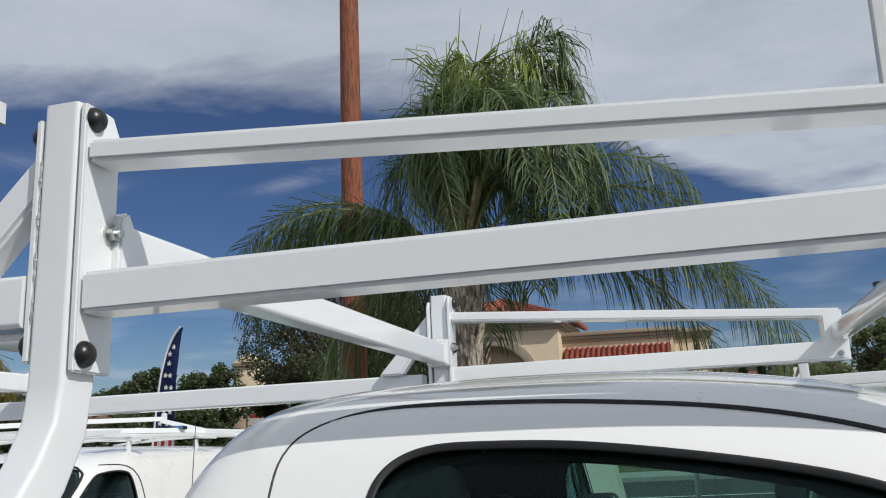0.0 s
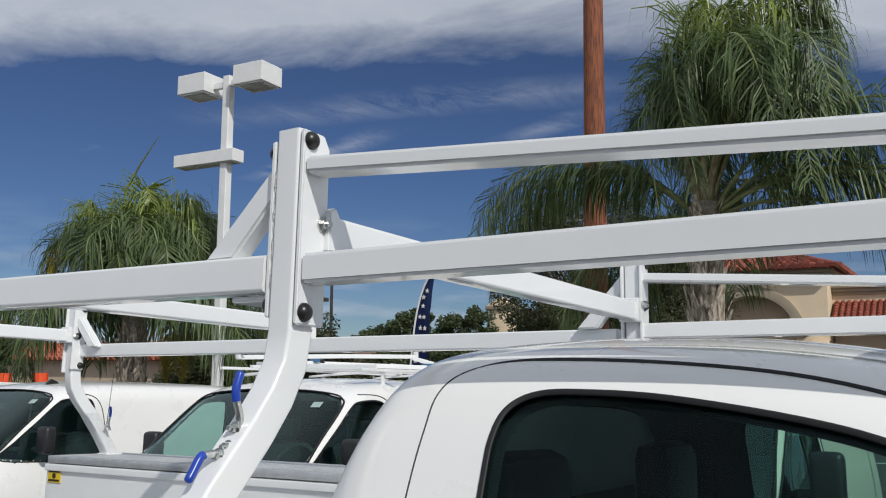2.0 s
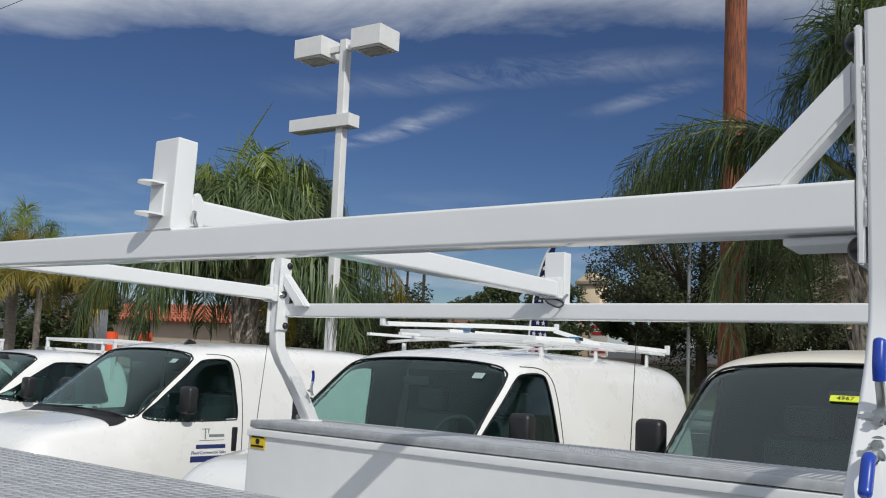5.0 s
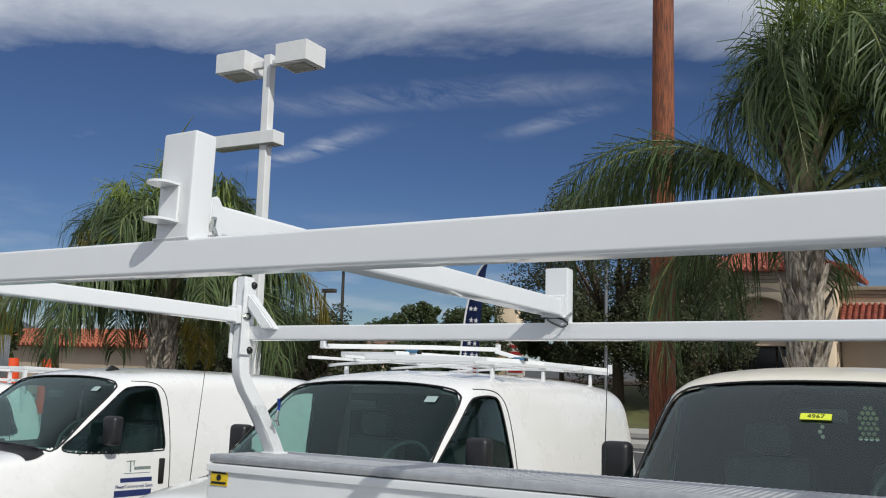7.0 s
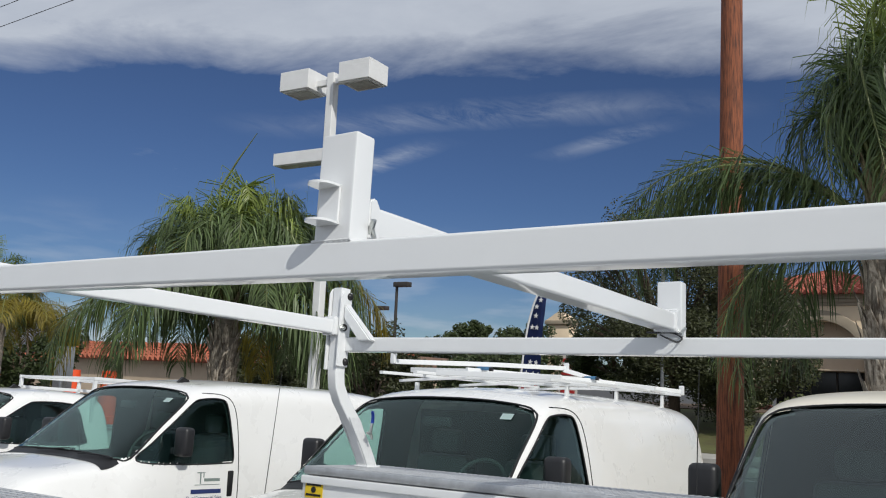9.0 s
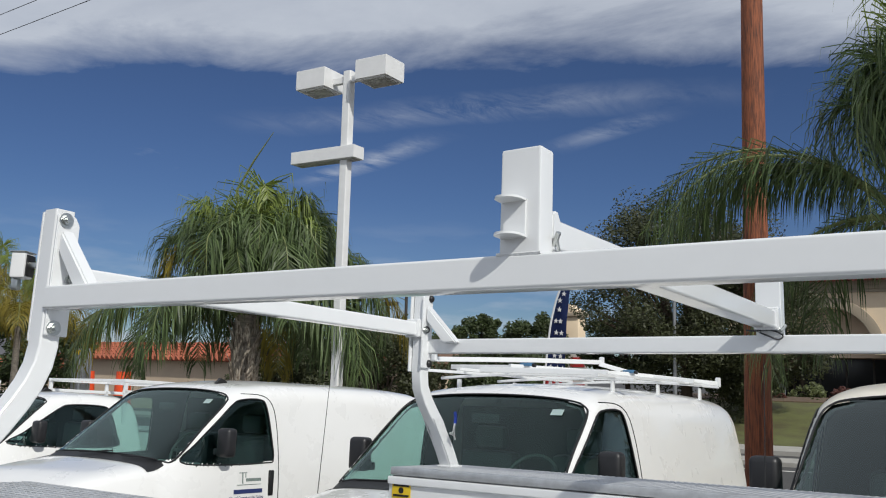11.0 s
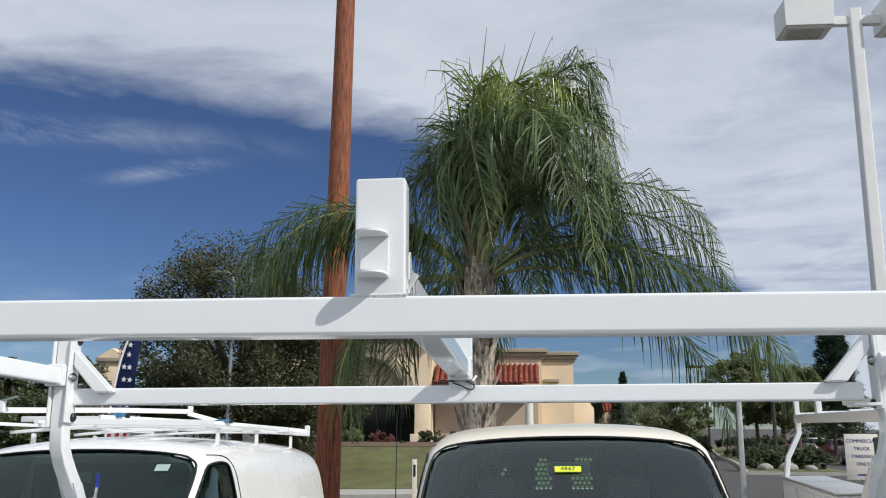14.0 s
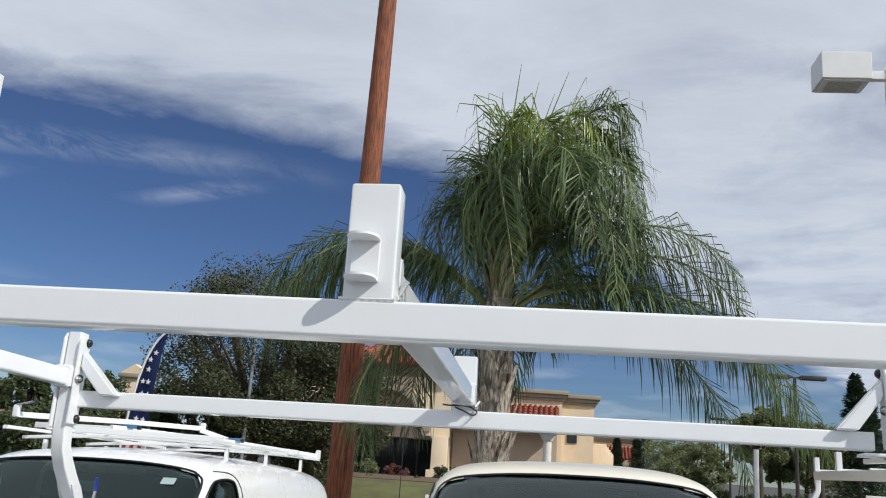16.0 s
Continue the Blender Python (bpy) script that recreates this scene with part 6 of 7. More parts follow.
# taller block and the far arcade
part("block_window", nbox(1.95, 47.94, 3.2, 2.5, 47.99, 4.0), M_SHADEGLASS, shop)
part("block_wall", nbox(1.63, 48.0, GZ - 1, 3.4, 62, 5.25), M_STUCCO, shop)
cornice(shop, 1.70, 3.4, 48, 62, 5.25)
part("window_hood", nbox(1.72, 47.8, 4.12, 2.62, 47.99, 4.3, bev=0.02), M_CORNICE, shop)
part("block_window", nbox(3.35, 49.0, 2.8, 3.42, 50.2, 3.9), M_SHADEGLASS, shop)
for k, y in enumerate((52, 56, 60, 64, 68)):
    part("arcade_pier", nbox(3.41, y, GZ - 1, 4.4 + 0.42 * k, y + 1.2, 3.4 - 0.05 * k, bev=0.03), M_STUCCO, shop)
    part("arcade_beam", nbox(3.41, y + 1.2, 2.3, 4.2 + 0.42 * k, y + 4, 3.3 - 0.05 * k), M_STUCCO, shop)
    stone_column(4.1 + 0.42 * k, y + 2.6, 2.3)
part("end_block", nbox(3.0, 72, GZ - 1, 8.2, 84, 4.3), M_STUCCO, shop)
cornice(shop, 3.0, 8.2, 72, 84, 4.2)
clay_roof(shop, (5.2, 70.6, 2.9), (8.0, 70.6, 2.9), (5.2, 71.95, 3.9), (8.0, 71.95, 3.9), 10, 5, M_TILE)


def low_shop(x, y, w, d, h, label, turn=0.0):
    s = thing("shop_building", label, "building", "low tile roofed shops across the street", pose(x, y, ground_z(x, y), 0, 0, turn))
    part("wall", nbox(-w / 2, -d / 2, -0.5, w / 2, d / 2, h), M_STUCCO_TAN_SHADE, s)
    clay_roof(s, (-w / 2 - 0.4, -d / 2 - 0.6, h - 0.1), (w / 2 + 0.4, -d / 2 - 0.6, h - 0.1), (-w / 2 + 1.0, -d / 2 + 2.0, h + 1.0), (w / 2 - 1.0, -d / 2 + 2.0, h + 1.0), int(w * 2.0), 6, M_TILE_FAR)
    clay_roof(s, (w / 2 + 0.4, -d / 2 - 0.6, h - 0.1), (w / 2 + 0.4, d / 2, h - 0.1), (w / 2 - 1.0, -d / 2 + 2.0, h + 1.0), (w / 2 - 1.0, d / 2 - 2.0, h + 1.0), int(d * 2.0), 6, M_TILE_FAR)
    return s


low_shop(-45, 42, 26, 12, 3.2, "low tan shop with an orange clay tile roof")
low_shop(-78, 52, 18, 12, 2.6, "low tan shop with a tile roof far along the street")
CANOPY_G = ground_z(-25, 38)
st = thing("fuel_station_canopy", "flat brown fuel station canopy on columns", "canopy", m=pose(-25.5, 38, ground_z(-25, 38)))
part("canopy_roof", nbox(-6.5, -3, 2.26 - CANOPY_G, 0.2, 3, 2.89 - CANOPY_G, bev=0.03), material("brown canopy fascia", (0.23, 0.14, 0.10), 0.6, var=0.15), st)
part("canopy_stripe", nbox(-3.6, -3.03, 2.5 - CANOPY_G, -2.2, -3.001, 2.68 - CANOPY_G), M_REDCLOTH, st)
for x in (-5.8, -3.2, -0.5):
    part("column", nbox(x - 0.25, -0.25, -0.2, x + 0.25, 0.25, 2.26 - CANOPY_G), M_STUCCO_TAN_SHADE, st)
mn = thing("monument_sign", "tall cream sign tower with a panel of red lettering", "sign", m=pose(-26.0, 53.5, ground_z(-26, 53.5)) @ Matrix.Scale(1.5, 4))
part("tower", nbox(-0.55, -0.4, -0.2, 0.55, 0.4, 4.4, bev=0.04), M_STUCCO, mn)
part("cap", nbox(-0.68, -0.52, 4.4, 0.68, 0.52, 4.6, bev=0.04), M_CORNICE, mn)
bm = bmesh.new()
prism(bm, [(-0.62, 4.6), (0.62, 4.6), (0.0, 5.0)], "y", -0.46, 0.46)
part("peak", bm, M_STUCCO, mn)
part("sign_panel", nbox(0.1, -0.46, 1.2, 1.0, -0.41, 3.05), M_SIGN, mn, "pale sign panel")
for k, z in enumerate((2.8, 2.5, 2.2, 1.75, 1.4)):
    part("sign_print", nbox(0.2, -0.475, z - 0.07, 0.9, -0.4605, z + 0.07), M_REDCLOTH, mn, "red bars of unreadable print")

# ---- trees ----


def palm(name, label, x, y, trunk_h, crown_r, n_frond, seed, yellow=0.0, boots=True, lean=(0, 0), old=8, trunk_r=0.17, length=3.0, group="feather palms", leaf_w=0.0095, outer=(), leaf_len=0.62, dense=30, tip=(0, 0), skirt=(30, 46, 115, 148, 1.6), hang=0.0, spears=(), favour=0.0):
    rnd = random.Random(seed)
    z0 = ground_z(x, y)
    t = thing(name, label, "palm tree", group, pose(x, y, z0))
    top = Vector((lean[0], lean[1], trunk_h))
    path = [Vector((lean[0] * (k / 10) ** 1.6, lean[1] * (k / 10) ** 1.6, -0.2 + (trunk_h + 0.2) * k / 10)) for k in range(11)]
    fine = smooth_poly([tuple(p) for p in path], closed=False, n=4)
    part("trunk", sweep(bmesh.new(), fine, circ(1.0, 16), (1, 0, 0), scales=[trunk_r * (1.25 - 0.35 * i / len(fine) + 0.05 * math.sin(i * 2.4)) for i in range(len(fine))]), M_PTRUNK, t)
    if boots:
        bm = bmesh.new()
        for k in range(64):
            h = trunk_h - 0.3 - 2.3 * (k / 64) ** 0.9
            a = k * 2.4 + rnd.uniform(-0.2, 0.2)
            c = Vector((lean[0], lean[1], h)) + Vector((math.cos(a), math.sin(a), 0)) * trunk_r * 0.9
            o = Vector((math.cos(a), math.sin(a), 0))
            L = rnd.uniform(0.3, 0.62)
            pts = [c - Vector((0, 0, 0.12)), c + o * 0.03 + Vector((0, 0, L * 0.4)), c + o * (0.05 + 0.13 * rnd.random()) + Vector((0, 0, L))]
            sweep(bm, pts, rrect(0.19, 0.03, 0.01, 1), (-math.sin(a), math.cos(a), 0), scales=[1.0, 0.75, 0.22])
        tagged(part("leaf_base", bm, M_BOOT, t, "dry overlapping leaf bases"), kind="stuff")
        bm = bmesh.new()
        for k in range(9):
            a = k * 0.7 + rnd.uniform(-0.2, 0.2)
            o = Vector((math.cos(a), math.sin(a), 0))
            c = top + Vector((0, 0, -0.35))
            sweep(bm, [c, c + o * 0.16 + Vector((0, 0, 0.6)), c + o * 0.4 + Vector((0, 0, 1.15))], rrect(0.09, 0.04, 0.012, 1), (-math.sin(a), math.cos(a), 0), scales=[1.1, 0.9, 0.5])
        part("crown_shaft", bm, M_PETIOLE, t, "pale dry leaf stalks")
    plan = []
    for f in range(n_frond):
        u = f / max(1, n_frond - 1)
        plan.append((f * 2.39996 + rnd.uniform(-0.3, 0.3), 0.0, 0.0, 0.0, 0.0, 0.1 - 0.25 * u))
    for az, reach, *droop in outer:
        if droop:
            plan.append((radians(az), radians(droop[0] + rnd.uniform(-5, 5)), reach * rnd.uniform(0.92, 1.08), radians(droop[1] + rnd.uniform(-8, 8)), 0.8, -0.2))
            continue
        plan.append((radians(az) + rnd.uniform(-0.08, 0.08), radians(rnd.uniform(skirt[0], skirt[1])), reach * rnd.uniform(1.28, 1.42), radians(rnd.uniform(skirt[2], skirt[3])), skirt[4], -0.15))
    for f, (a, lift, L, curl, pw, dz) in enumerate(plan):
        u = f / len(plan)
        pts = []
        p = top + Vector((math.cos(a), math.sin(a), 0)) * 0.08 + Vector((0, 0, dz))
        n = 22
        if f < n_frond:
            # fountain of upright fronds that arch over and hang
            w = f / max(1, n_frond - 1)
            rho = crown_r * (0.16 + 0.84 * w ** 0.55) * rnd.uniform(0.7, 1.2)
            hh = length * (1.0 - 0.36 * w) * rnd.uniform(0.74, 1.1) * (1 + favour * math.cos(a))
            rho *= 1 + 0.5 * favour * math.cos(a)
            ph = math.pi * (0.56 + 0.38 * w ** 0.7) * rnd.uniform(0.95, 1.03)
            o = Vector((math.cos(a), math.sin(a), 0))
            sway = rnd.uniform(-0.25, 0.25)
            for k in range(n + 1):
                s = k / n
                out_ = math.sin(math.pi / 2 * min(1.0, s / 0.8)) ** 1.5
                pts.append(p + (o + Vector((-o.y, o.x, 0)) * sway * s) * rho * out_ + Vector((0, 0, hh * math.sin(ph * s ** 0.85) - 0.55 * max(0.0, w - 0.25) * s ** 3)) + Vector((tip[0], tip[1], 0)) * s)
            L = sum((q1 - q0).length for q0, q1 in zip(pts, pts[1:]))
        for k in range(n + 1 if f >= n_frond else 0):
            pts.append(p.copy())
            s = k / n
            ang = lift - curl * s ** pw
            p = p + Vector((math.cos(a) * math.cos(ang), math.sin(a) * math.cos(ang), math.sin(ang))) * (L / n)
        bm = bmesh.new()
        sweep(bm, pts, circ(1.0, 5), (-math.sin(a), math.cos(a), 0), scales=[0.026 * (1 - 0.93 * k / n) + 0.002 for k in range(n + 1)], cap=False)
        for fc in bm.faces:
            fc.material_index = 1
        sd = Vector((-math.sin(a), math.cos(a), 0))
        nl = int(dense * L)
        for k in range(nl):
            s = 0.14 + 0.86 * (k + 0.5) / nl
            i = min(n - 1, int(s * n))
            q = pts[i].lerp(pts[i + 1], s * n - i)
            d = (pts[i + 1] - pts[i]).normalized()
            up = sd.cross(d)
            ll = leaf_len * (1.25 if f >= n_frond else 1.0) * (0.30 + 1.0 * math.sin(math.pi * min(1, (s * 0.80 + 0.14)))) * rnd.uniform(0.8, 1.12)
            for sg_ in (-1, 1):
                out = (sd * sg_ * rnd.uniform(0.6, 1.0) + d * rnd.uniform(0.55, 1.15) + up * rnd.uniform(-0.35, 0.4)).normalized()
                p1 = q + out * ll * 0.42
                dn = Vector((0, 0, -1))
                sag = hang * (1.0 if f >= n_frond else rnd.uniform(-0.3, 1.0))
                p1 += dn * ll * 0.12 * sag
                p2 = p1 + (out * (0.55 - 0.3 * sag) + dn * (rnd.uniform(0.1, 0.95) + sag)).normalized() * ll * 0.34
                p3 = p2 + (out * 0.18 + dn * (1 + sag)).normalized() * ll * 0.28
                wv = d.cross(out)
                wv = (out.cross(wv)).normalized() * leaf_w if wv.length > 1e-4 else d * leaf_w
                v = [bm.verts.new(c) for c in (q - wv * 0.5, q + wv * 0.5, p1 + wv, p1 - wv, p2 + wv * 0.8, p2 - wv * 0.8, p3)]
                bm.faces.new((v[0], v[1], v[2], v[3]))
                bm.faces.new((v[3], v[2], v[4], v[5]))
                bm.faces.new((v[5], v[4], v[6]))
        leafmat = M_FROND_Y if rnd.random() < yellow * (0.4 + u) else M_FROND_NEW if f < n_frond * 0.3 else M_FROND
        part("frond", bm, [leafmat, M_RACHIS], t, smooth=False)
    for dx, dy, dz in spears:
        a = top + Vector((dx * 0.3, dy * 0.3, dz * 0.35))
        part("spear_leaf", sweep(bmesh.new(), [a, a.lerp(top + Vector((dx, dy, dz)), 0.6) + Vector((-0.04, 0, 0.05)), top + Vector((dx, dy, dz))], circ(1.0, 5), (0, 1, 0), scales=[0.018, 0.011, 0.003]), M_FROND_NEW, t, "narrow unopened spear leaf")
    return t


SIDES = ((3, 2.75), (-12, 2.45), (13, 2.3), (174, 2.75), (188, 2.6), (165, 2.4), (199, 2.2), (181, 2.1), (75, 1.8), (105, 1.9),
         (177, 2.6, 22, 128), (202, 2.2, 12, 108), (150, 2.2, 18, 115), (2, 4.5, 44, 117), (-6, 4.1, 38, 110), (9, 3.8, 31, 112), (90, 2.1, 60, 165))
palm("palm_tree", "tall feather palm with drooping green fronds and a shaggy grey trunk", -0.31, 9.0, 4.18, 1.27, 35, 5, lean=(-0.02, 0.0), length=2.2, trunk_r=0.165, outer=SIDES, tip=(0.6, 0.0), leaf_len=0.62, leaf_w=0.0088, dense=26, skirt=(40, 56, 118, 150, 1.5), hang=0.32, favour=0.17,
     spears=((0.12, 0, 3.05), (0.35, 0.1, 2.85), (-0.42, 0, 2.45), (0.72, 0, 2.95), (-0.1, 0.1, 2.7), (0.55, -0.1, 2.6)))
palm_b = palm("palm_tree", "feather palm with hanging fronds beside a lamp post", -12.4, 11.0, 3.5, 1.9, 44, 9, yellow=0.08, length=2.5, tip=(0.4, 0.0), trunk_r=0.26, leaf_len=0.8, leaf_w=0.012, dense=24, hang=0.5,
     outer=tuple((k * 17 + 6, 2.5 + 0.7 * ((k * 7) % 5) / 4) for k in range(22) if not 285 < k * 17 + 6 < 350), skirt=(38, 62, 138, 160, 1.25))
palm("palm_tree", "short palm with yellowing fronds across the street", -28.0, 14.2, 4.0, 1.6, 10, 12, yellow=0.35, boots=False, length=2.2, trunk_r=0.18, outer=tuple((k * 40, 2.3) for k in range(9)))
palm("palm_tree", "slender palm with drooping yellow fronds", -25.9, 14.0, 3.9, 1.5, 8, 15, yellow=1.6, boots=False, length=1.8, trunk_r=0.10, outer=tuple((k * 33, 2.0) for k in range(11)))


def broadleaf(name, label, x, y, h, r, seed, mat=M_LEAF, clumps=46, leaves=150, leaf=0.16, squash=0.75, category="tree", trunk=True, base=None, group="street trees"):
    rnd = random.Random(seed)
    t = thing(name, label, category, group, pose(x, y, ground_z(x, y) if base is None else base))
    cz = h - r * squash
    cents = []
    for k in range(clumps):
        while True:
            v = Vector((rnd.uniform(-1, 1), rnd.uniform(-1, 1), rnd.uniform(-1, 1)))
            if 0.25 < v.length < 1:
                break
        v = v.normalized() * (v.length ** 0.45)
        k2 = rnd.uniform(0.78, 1.12)
        cents.append(Vector((v.x * r * k2, v.y * r * k2, cz + v.z * r * squash * k2)))
    if trunk:
        bm = bmesh.new()
        fork = Vector((0, 0, max(0.6, cz - r * squash * 0.7)))
        sweep(bm, [(0, 0, -0.2), (0.03, 0, fork.z * 0.5), tuple(fork)], circ(1.0, 10), (1, 0, 0), scales=[0.05 * h * 0.62, 0.04 * h * 0.62, 0.034 * h * 0.62])
        part("trunk", bm, M_BARK, t)
        bm = bmesh.new()
        for c in cents[::3]:
            m_ = fork.lerp(c, 0.5) + Vector((rnd.uniform(-0.2, 0.2), rnd.uniform(-0.2, 0.2), 0.1))
            sweep(bm, [fork, m_, c], circ(1.0, 6), (1, 0, 0), scales=[0.016 * h, 0.01 * h, 0.003 * h])
        tagged(part("limb", bm, M_BARK, t), kind="stuff")
    verts, faces = [], []
    for c in cents:
        cr = r * rnd.uniform(0.15, 0.31)
        for _ in range(leaves):
            d = Vector((rnd.gauss(0, 1), rnd.gauss(0, 1), rnd.gauss(0, 0.8)))
            d = d.normalized() * cr * rnd.random() ** 0.4
            p = c + d
            a = Vector((rnd.gauss(0, 1), rnd.gauss(0, 1), rnd.gauss(0, 0.6))).normalized()
            b = a.orthogonal().normalized()
            s = leaf * rnd.uniform(0.6, 1.3)
            i = len(verts)
            verts += [p - a * s * 0.5, p + b * s * 0.26, p + a * s * 0.5, p - b * s * 0.26]
            faces.append((i, i + 1, i + 2, i + 3))
    me = bpy.data.meshes.new("crown")
    me.from_pydata([tuple(v) for v in verts], [], faces)
    me.materials.append(mat)
    ob = new("crown", me)
    ob.parent = t
    return t


broadleaf("broadleaf_tree", "dense dark green tree behind the vans", -12.0, 36, 10.2, 4.2, 21, M_LEAF_B, clumps=120, leaves=460, leaf=0.14, squash=1.0)
broadleaf("broadleaf_tree", "dense olive green tree behind the timber pole", -9.4, 36.2, 7.2, 3.0, 22, M_LEAF_B, clumps=90, leaves=420, leaf=0.14, squash=0.98)
broadleaf("broadleaf_tree", "dark green tree near the cream sign tower", -15.5, 38, 5.4, 2.0, 23, clumps=60, leaves=300, leaf=0.17)
for i, (x, y, h, r) in enumerate(((-24.5, 31, 4.5, 2.8), (-19.5, 33, 3.9, 2.4), (-29.5, 33, 4.2, 2.5), (-17.8, 31, 3.7, 1.8), (-36, 36, 5.2, 3.0))):
    broadleaf("broadleaf_tree", "rounded green tree across the street", x, y, h, r, 31 + i, M_LEAF if i % 2 else M_LEAF_B, clumps=60, leaves=300, leaf=0.19)
for i, (x, y, h, r) in enumerate(((-31.2, 50, 5.75, 2.1), (-27.2, 50.5, 5.6, 2.2), (-34.6, 51, 4.9, 2.0))):
    broadleaf("broadleaf_tree", "dark green rounded tree behind the street shops", x, y, h - ground_z(x, y), r, 161 + i, M_LEAF, clumps=50, leaves=240, leaf=0.22, squash=0.9, group="trees behind the street shops")
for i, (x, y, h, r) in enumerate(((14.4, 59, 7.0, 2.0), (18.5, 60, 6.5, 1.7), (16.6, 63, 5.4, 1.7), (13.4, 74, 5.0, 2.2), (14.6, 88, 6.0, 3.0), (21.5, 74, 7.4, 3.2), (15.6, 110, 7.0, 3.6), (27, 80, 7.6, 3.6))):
    broadleaf("broadleaf_tree", "green street tree beside the side road", x, y, h, r, 51 + i, M_LEAF_SUNLIT, clumps=48, leaves=230, leaf=0.23, squash=0.85, group="trees along the side road")
for i, (x, y, h) in enumerate(((21.2, 61, 9.7), (22.5, 62.5, 8.8), (10.3, 95, 6.4), (15, 130, 10), (9.5, 110, 7))):
    rnd = random.Random(70 + i)
    t = thing("conifer_tree", "dark green pine tree with a pointed ragged crown", "tree", "far conifers", pose(x, y, ground_z(x, y)))
    part("trunk", cylinder(bmesh.new(), (0, 0, -0.2), (0, 0, h * 0.9), 0.03 * h * 0.6, 0.02, n=8), M_BARK, t)
    verts, faces = [], []
    for k in range(8500):
        s = rnd.random() ** 0.8
        z = h * (0.16 + 0.84 * s)
        rr = h * 0.175 * (1.02 - s) ** 0.75 * (0.7 + 0.5 * math.sin(z * 3.3 + i) ** 2) * rnd.random() ** 0.35
        a = rnd.uniform(0, 6.283)
        p = Vector((math.cos(a) * rr, math.sin(a) * rr, z + rnd.uniform(-0.2, 0.2)))
        d = Vector((math.cos(a), math.sin(a), rnd.uniform(-0.1, 0.7))).normalized()
        b = Vector((-math.sin(a), math.cos(a), rnd.uniform(-0.4, 0.4))).normalized()
        s2 = rnd.uniform(0.25, 0.55) * h / 13
        j = len(verts)
        verts += [p, p + d * s2 * 0.5 + b * s2 * 0.22, p + d * s2, p + d * s2 * 0.5 - b * s2 * 0.22]
        faces.append((j, j + 1, j + 2, j + 3))
    me = bpy.data.meshes.new("crown")
    me.from_pydata([tuple(v) for v in verts], [], faces)
    me.materials.append(M_PINE)
    ob = new("crown", me)
    ob.parent = t


def shrub(x, y, r, seed, mat=M_LEAF, label="low rounded green shrub in the planting", base=None, leaf=0.09, n=30):
    broadleaf("shrub", label, x, y, r * 1.3, r, seed, mat, clumps=n, leaves=70, leaf=leaf, squash=0.62, category="shrub", trunk=False, base=base, group="shrubs in the planting")


for i, (x, y, r) in enumerate(((12.3, 45.6, 0.95), (13.5, 45.7, 1.0), (14.6, 45.5, 0.95))):
    shrub(x, y, r, 81 + i, leaf=0.2)
for i, (x, y, r) in enumerate(((10.5, 66, 1.1), (13.0, 67, 1.3), (15.8, 66, 1.2), (18.4, 67, 1.3), (21.2, 66.5, 1.2), (24.0, 76, 1.4), (27.0, 77, 1.4), (30.0, 76, 1.4))):
    shrub(x, y, r, 181 + i, leaf=0.26, n=24, label="clipped dark green hedge shrub along the side road")
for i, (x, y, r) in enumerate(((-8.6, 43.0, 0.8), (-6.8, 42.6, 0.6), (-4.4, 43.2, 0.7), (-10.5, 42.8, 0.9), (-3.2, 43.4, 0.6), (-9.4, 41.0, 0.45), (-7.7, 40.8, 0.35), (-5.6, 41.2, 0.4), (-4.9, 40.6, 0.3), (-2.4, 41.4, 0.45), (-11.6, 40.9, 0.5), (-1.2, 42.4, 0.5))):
    shrub(x, y, r, 91 + i, M_LEAF_R if i % 4 == 1 or i == 8 else M_LEAF_SUNLIT if i % 3 == 0 else M_LEAF_B, base=0.75 if y > 42 else 0.62, leaf=0.14, label="low reddish shrub in the planting" if i % 4 == 1 or i == 8 else "low rounded green shrub in the planting")
for i, (x, y, r) in enumerate(((-5.5, 10.6, 0.5), (-1.6, 10.4, 0.45), (1.6, 10.7, 0.5), (3.0, 10.3, 0.4), (6.2, 10.5, 0.55))):
    shrub(x, y, r, 101 + i, M_LEAF_B)
for i, (x, y, r) in enumerate(((12.0, 43.9, 0.36), (13.0, 43.6, 0.42), (14.1, 43.7, 0.30))):
    rnd = random.Random(110 + i)
    bm = bmesh.new()
    bmesh.ops.create_icosphere(bm, subdivisions=3, radius=r)
    for v in bm.verts:
        v.co *= 1 + 0.22 * noise.noise(v.co * 2.2 / r + Vector((i * 7, 0, 0)))
        v.co.z *= 0.62
    ob = link("boulder", bm, M_BOULDER, sharp=180)
    ob.location = (x, y, ground_z(x, y) + 0.15 + r * 0.3)
    tagged(ob, "pale rounded landscape boulder on the island", "boulder", "boulders on the island")

# parked cars far along the side street
CAR_ROOF = [(0.0, 0.55), (0.1, 0.78), (0.9, 0.95), (1.2, 1.0), (1.7, 1.32), (2.0, 1.43), (2.7, 1.45), (3.3, 1.36), (3.9, 1.05), (4.4, 1.0), (4.6, 0.6)]
CAR_SEC = [(0.92, 0.25), (1.0, 0.5), (0.98, 0.8), (0.92, 1.0), (0.80, 1.25), (0.70, 1.38), (0.5, 1.43), (0.0, 1.45)]
CAR_WIDE = [(0, 0.7), (0.3, 0.85), (4.3, 0.85), (4.6, 0.72)]
CROWS = shell(CAR_ROOF, CAR_WIDE, CAR_SEC, 60, 1.45, 4.6)


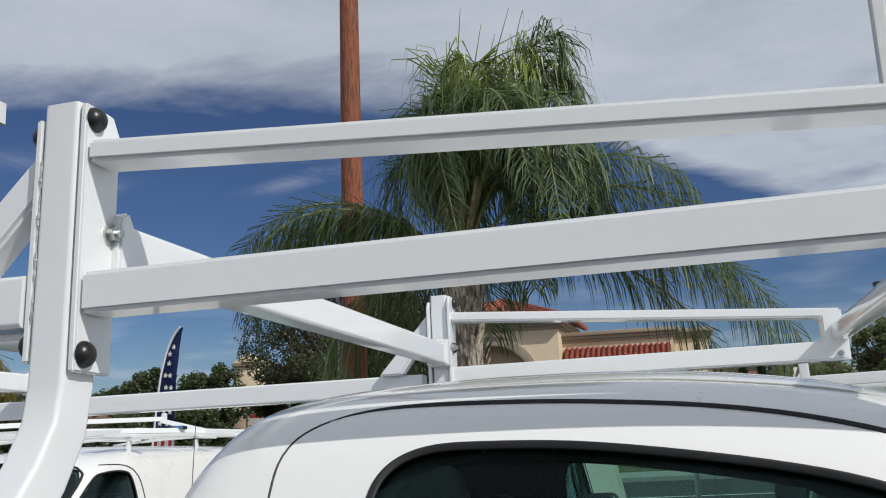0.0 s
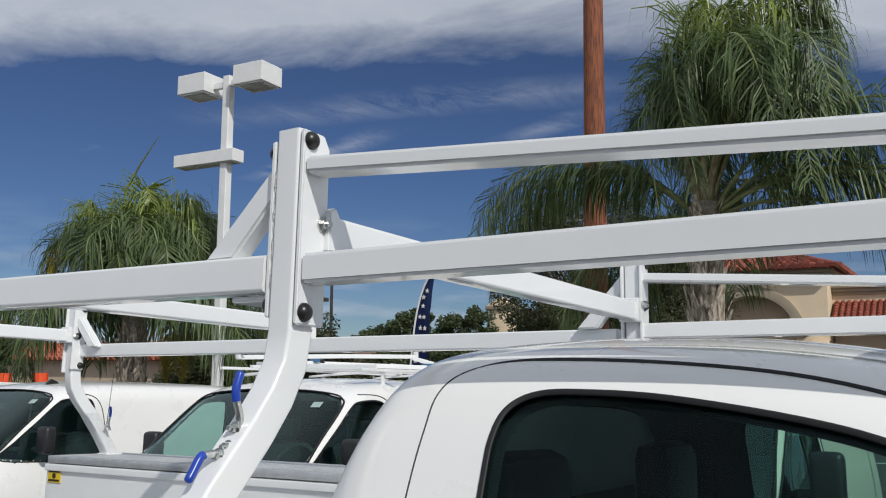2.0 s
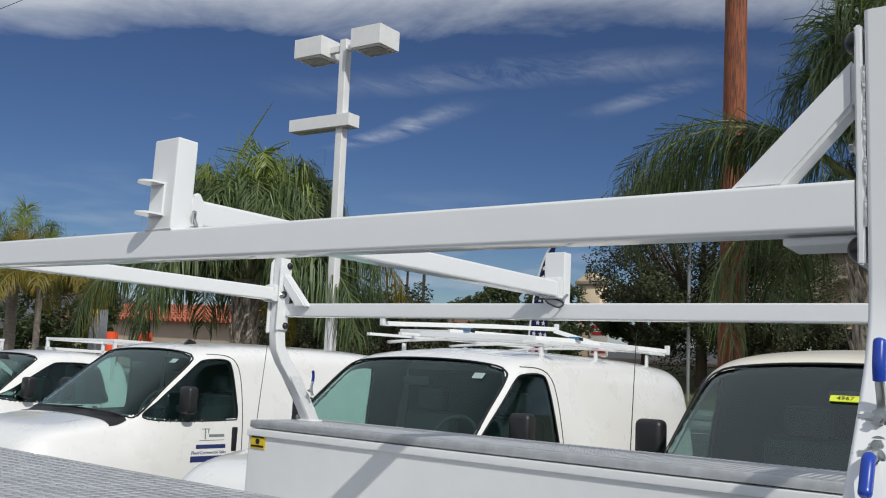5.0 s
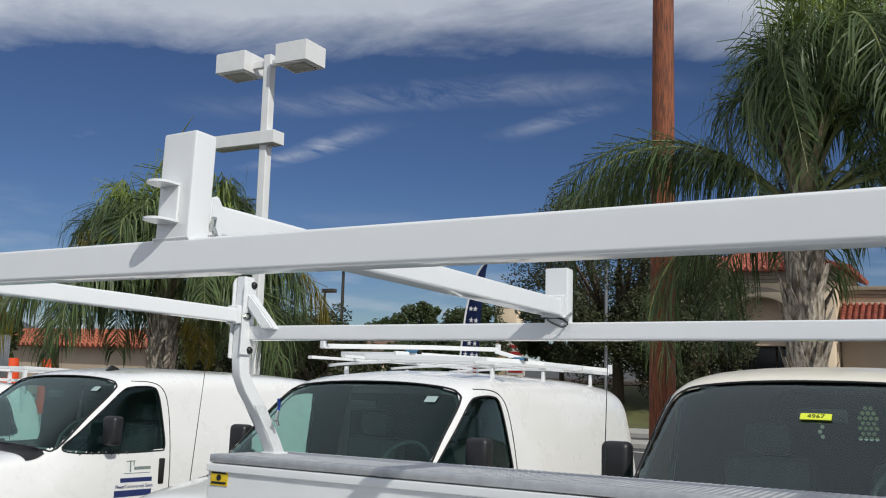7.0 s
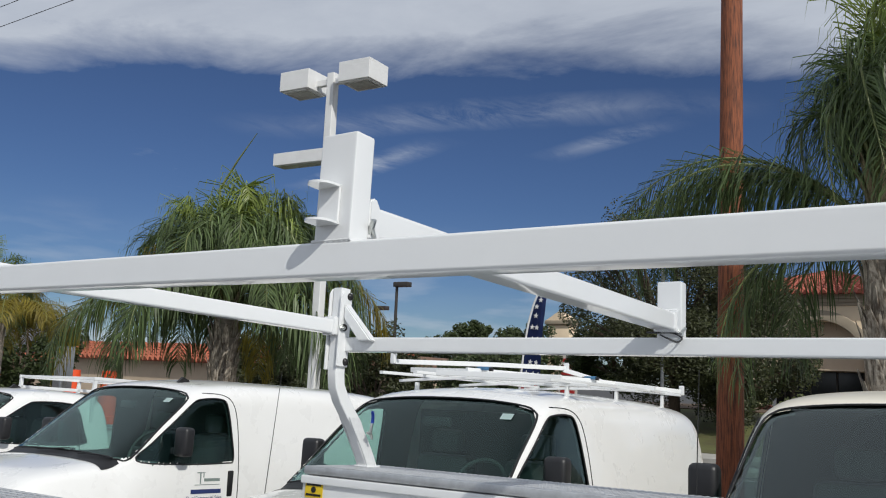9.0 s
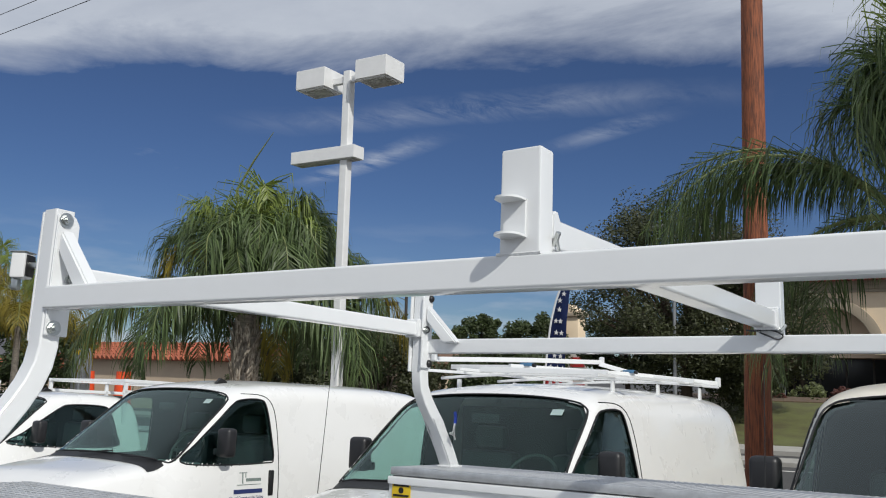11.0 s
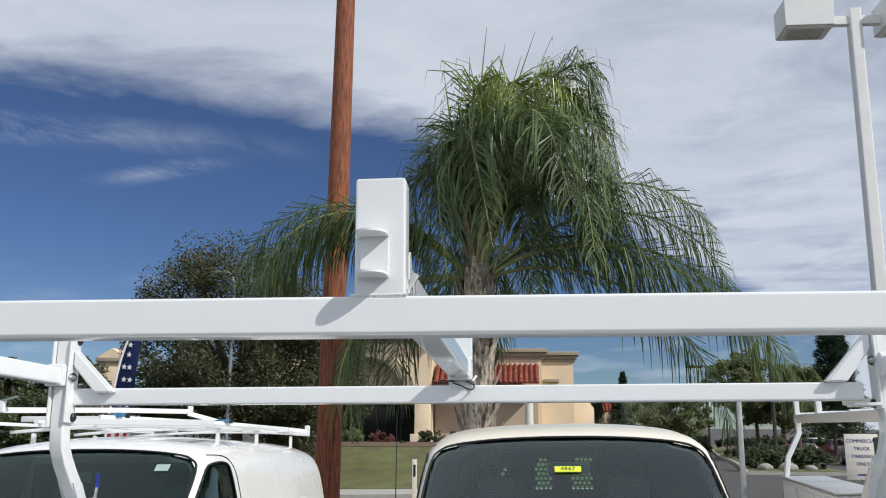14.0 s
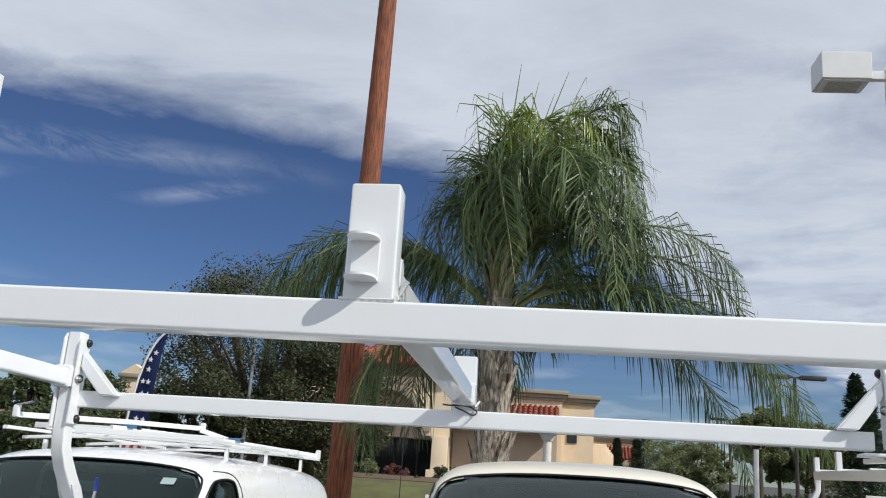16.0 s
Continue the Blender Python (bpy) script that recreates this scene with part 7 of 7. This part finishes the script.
def parked_car(x, y, turn, paint, label):
    c = thing("parked_car", label, "car", "cars parked along the side street", pose(x, y, ground_z(x, y), 0, 0, turn))
    sp = split(CROWS, [("glass", lambda q: 1.25 < q.y < 3.85 and 1.02 < q.z < 1.36 and abs(q.y - 2.45) > 0.06)])
    part("body", quads(sp["body"]), paint, c, sharp=50)
    part("window_glass", quads(sp["glass"]), M_SHADEGLASS, c, "dark car windows", sharp=60)
    for wy in (0.85, 3.7):
        for s in (-1, 1):
            w = part("wheel", cylinder(bmesh.new(), (s * 0.66, wy, 0.32), (s * 0.86, wy, 0.32), 0.32, n=18), M_TYRE, c)
            part("rim", cylinder(bmesh.new(), (s * 0.7, wy, 0.32), (s * 0.87, wy, 0.32), 0.2, n=14), M_CARSILVER, w)
    for s in (-1, 1):
        part("tail_lamp", nbox(min(s * 0.45, s * 0.7), 4.5, 0.75, max(s * 0.45, s * 0.7), 4.58, 0.92, bev=0.02), M_REDCLOTH, c)


for i, (x, y, turn, p, l) in enumerate(((19.8, 68, 0, M_CARRED, "dark red car parked along the side street"), (18.0, 71, 0, M_CARSILVER, "silver car parked along the side street"), (22.5, 62, 0, M_CARRED, "dark red car parked along the side street"), (23.0, 54, 0, M_CARGREY, "grey car parked along the side street"),
                                        (25.2, 55, 0, M_CARGREY, "dark grey car parked along the side street"), (20.5, 52, 0, M_CARGREY, "grey car parked along the side street"), (24.2, 72, 0, M_PAINT, "white car parked along the side street"), (-60, 27, 80, M_CARGREY, "dark grey car on the street"), (-56, 30, 85, M_CARSILVER, "silver car on the street"), (-51, 30.5, 85, M_PAINT, "white car on the street"))):
    parked_car(x, y, turn, p, l)
# orange barriers behind the vans
for x, y in ((-31.8, 20.5), (-29.4, 20.5)):
    c = thing("traffic_barrel", "bright orange plastic traffic barrel", "traffic barrel", "orange barrels", pose(x, y, ground_z(x, y)) @ Matrix.Scale(1.25, 4))
    bm = bmesh.new()
    sweep(bm, [(0, 0, 0), (0, 0, 0.5), (0, 0, 0.52), (0, 0, 1.1), (0, 0, 1.9)], circ(1, 16), (1, 0, 0), scales=[0.36, 0.33, 0.30, 0.27, 0.22])
    part("barrel", bm, M_ORANGE, c)
    part("base", nbox(-0.42, -0.42, 0, 0.42, 0.42, 0.06, bev=0.02), M_TYRE, c)

# back of a steel notice board behind the vans
nb = thing("notice_board", "grey steel board seen from behind with a yellow sticker", "sign", m=pose(-21.4, 13.32, ground_z(-21.4, 13.32), 0, 0, 8))
part("post", nbox(-0.03, -0.03, -0.1, 0.03, 0.03, 2.9, bev=0.004), M_STEEL, nb)
part("panel", nbox(-0.37, 0.032, 1.85, 0.37, 0.05, 3.0, bev=0.004), M_STEEL, nb)
part("sticker", nbox(-0.24, -0.0, 2.82, -0.06, 0.031, 2.95), M_YELLOW, nb, "yellow sticker")

# the unopened spear of the palm beside the lamp post
sp0 = Vector((-12.4, 11.0, ground_z(-12.4, 11.0)))
part("spear_leaf", sweep(bmesh.new(), [Vector((-12.75, 11.0, 4.3)) - sp0, Vector((-12.9, 11.0, 5.5)) - sp0, Vector((-12.45, 11.0, 6.05)) - sp0, Vector((-11.93, 11.0, 6.58)) - sp0], circ(1.0, 6), (0, 1, 0), scales=[0.035, 0.028, 0.02, 0.006]), M_RACHIS, palm_b, "thin pale green spear leaf")
broadleaf("broadleaf_tree", "dark brownish green tree behind the yellow palms", -38.1, 22, 5.7, 2.4, 141, M_LEAF, clumps=50, leaves=260, leaf=0.19, squash=1.05)
broadleaf("broadleaf_tree", "low dark green tree far along the street", -72, 36, 4.2, 2.6, 142, M_LEAF, clumps=40, leaves=160, leaf=0.26)

# flowering shrub in the planter
fs = thing("flowering_shrub", "small green shrub with red blooms in the planter", "shrub", m=pose(1.9, 9.7, ground_z(1.9, 9.7) + 0.15))
rnd = random.Random(150)
bm = bmesh.new()
for k in range(26):
    a, r = rnd.uniform(0, 6.283), rnd.uniform(0.05, 0.4)
    sweep(bm, [(0, 0, 0), (math.cos(a) * r * 0.4, math.sin(a) * r * 0.4, 0.3), (math.cos(a) * r, math.sin(a) * r, rnd.uniform(0.45, 0.85))], circ(1.0, 4), (1, 0, 0), scales=[0.008, 0.006, 0.003])
tagged(part("stem", bm, M_BARK, fs), kind="stuff")
bm = bmesh.new()
bb = bmesh.new()
for k in range(420):
    a, r, z = rnd.uniform(0, 6.283), 0.42 * rnd.random() ** 0.5, rnd.uniform(0.2, 0.9)
    c = Vector((math.cos(a) * r, math.sin(a) * r, z))
    u = Vector((rnd.gauss(0, 1), rnd.gauss(0, 1), rnd.gauss(0, 0.6))).normalized()
    v = u.orthogonal().normalized()
    tgt, q = (bb, 0.03) if k % 14 == 0 and z > 0.5 else (bm, 0.04)
    tgt.faces.new([tgt.verts.new(c + d) for d in (-u * q, v * q * 0.6, u * q, -v * q * 0.6)])
tagged(part("foliage", bm, M_LEAF_B, fs, smooth=False), kind="stuff")
tagged(part("bloom", bb, M_REDCLOTH, fs, "small red blooms", smooth=False), kind="stuff")

# paper sticker on the pickup's windshield
pz = roof_z(PROWS, 0.6, 1.62)
part("window_sticker", nbox(-0.06, -0.002, -0.03, 0.06, 0.001, 0.03, m=pose(0.6, 1.62, pz + 0.003, -52, 0, 0)), M_WHITECLOTH, pick_a, "white paper window sticker")
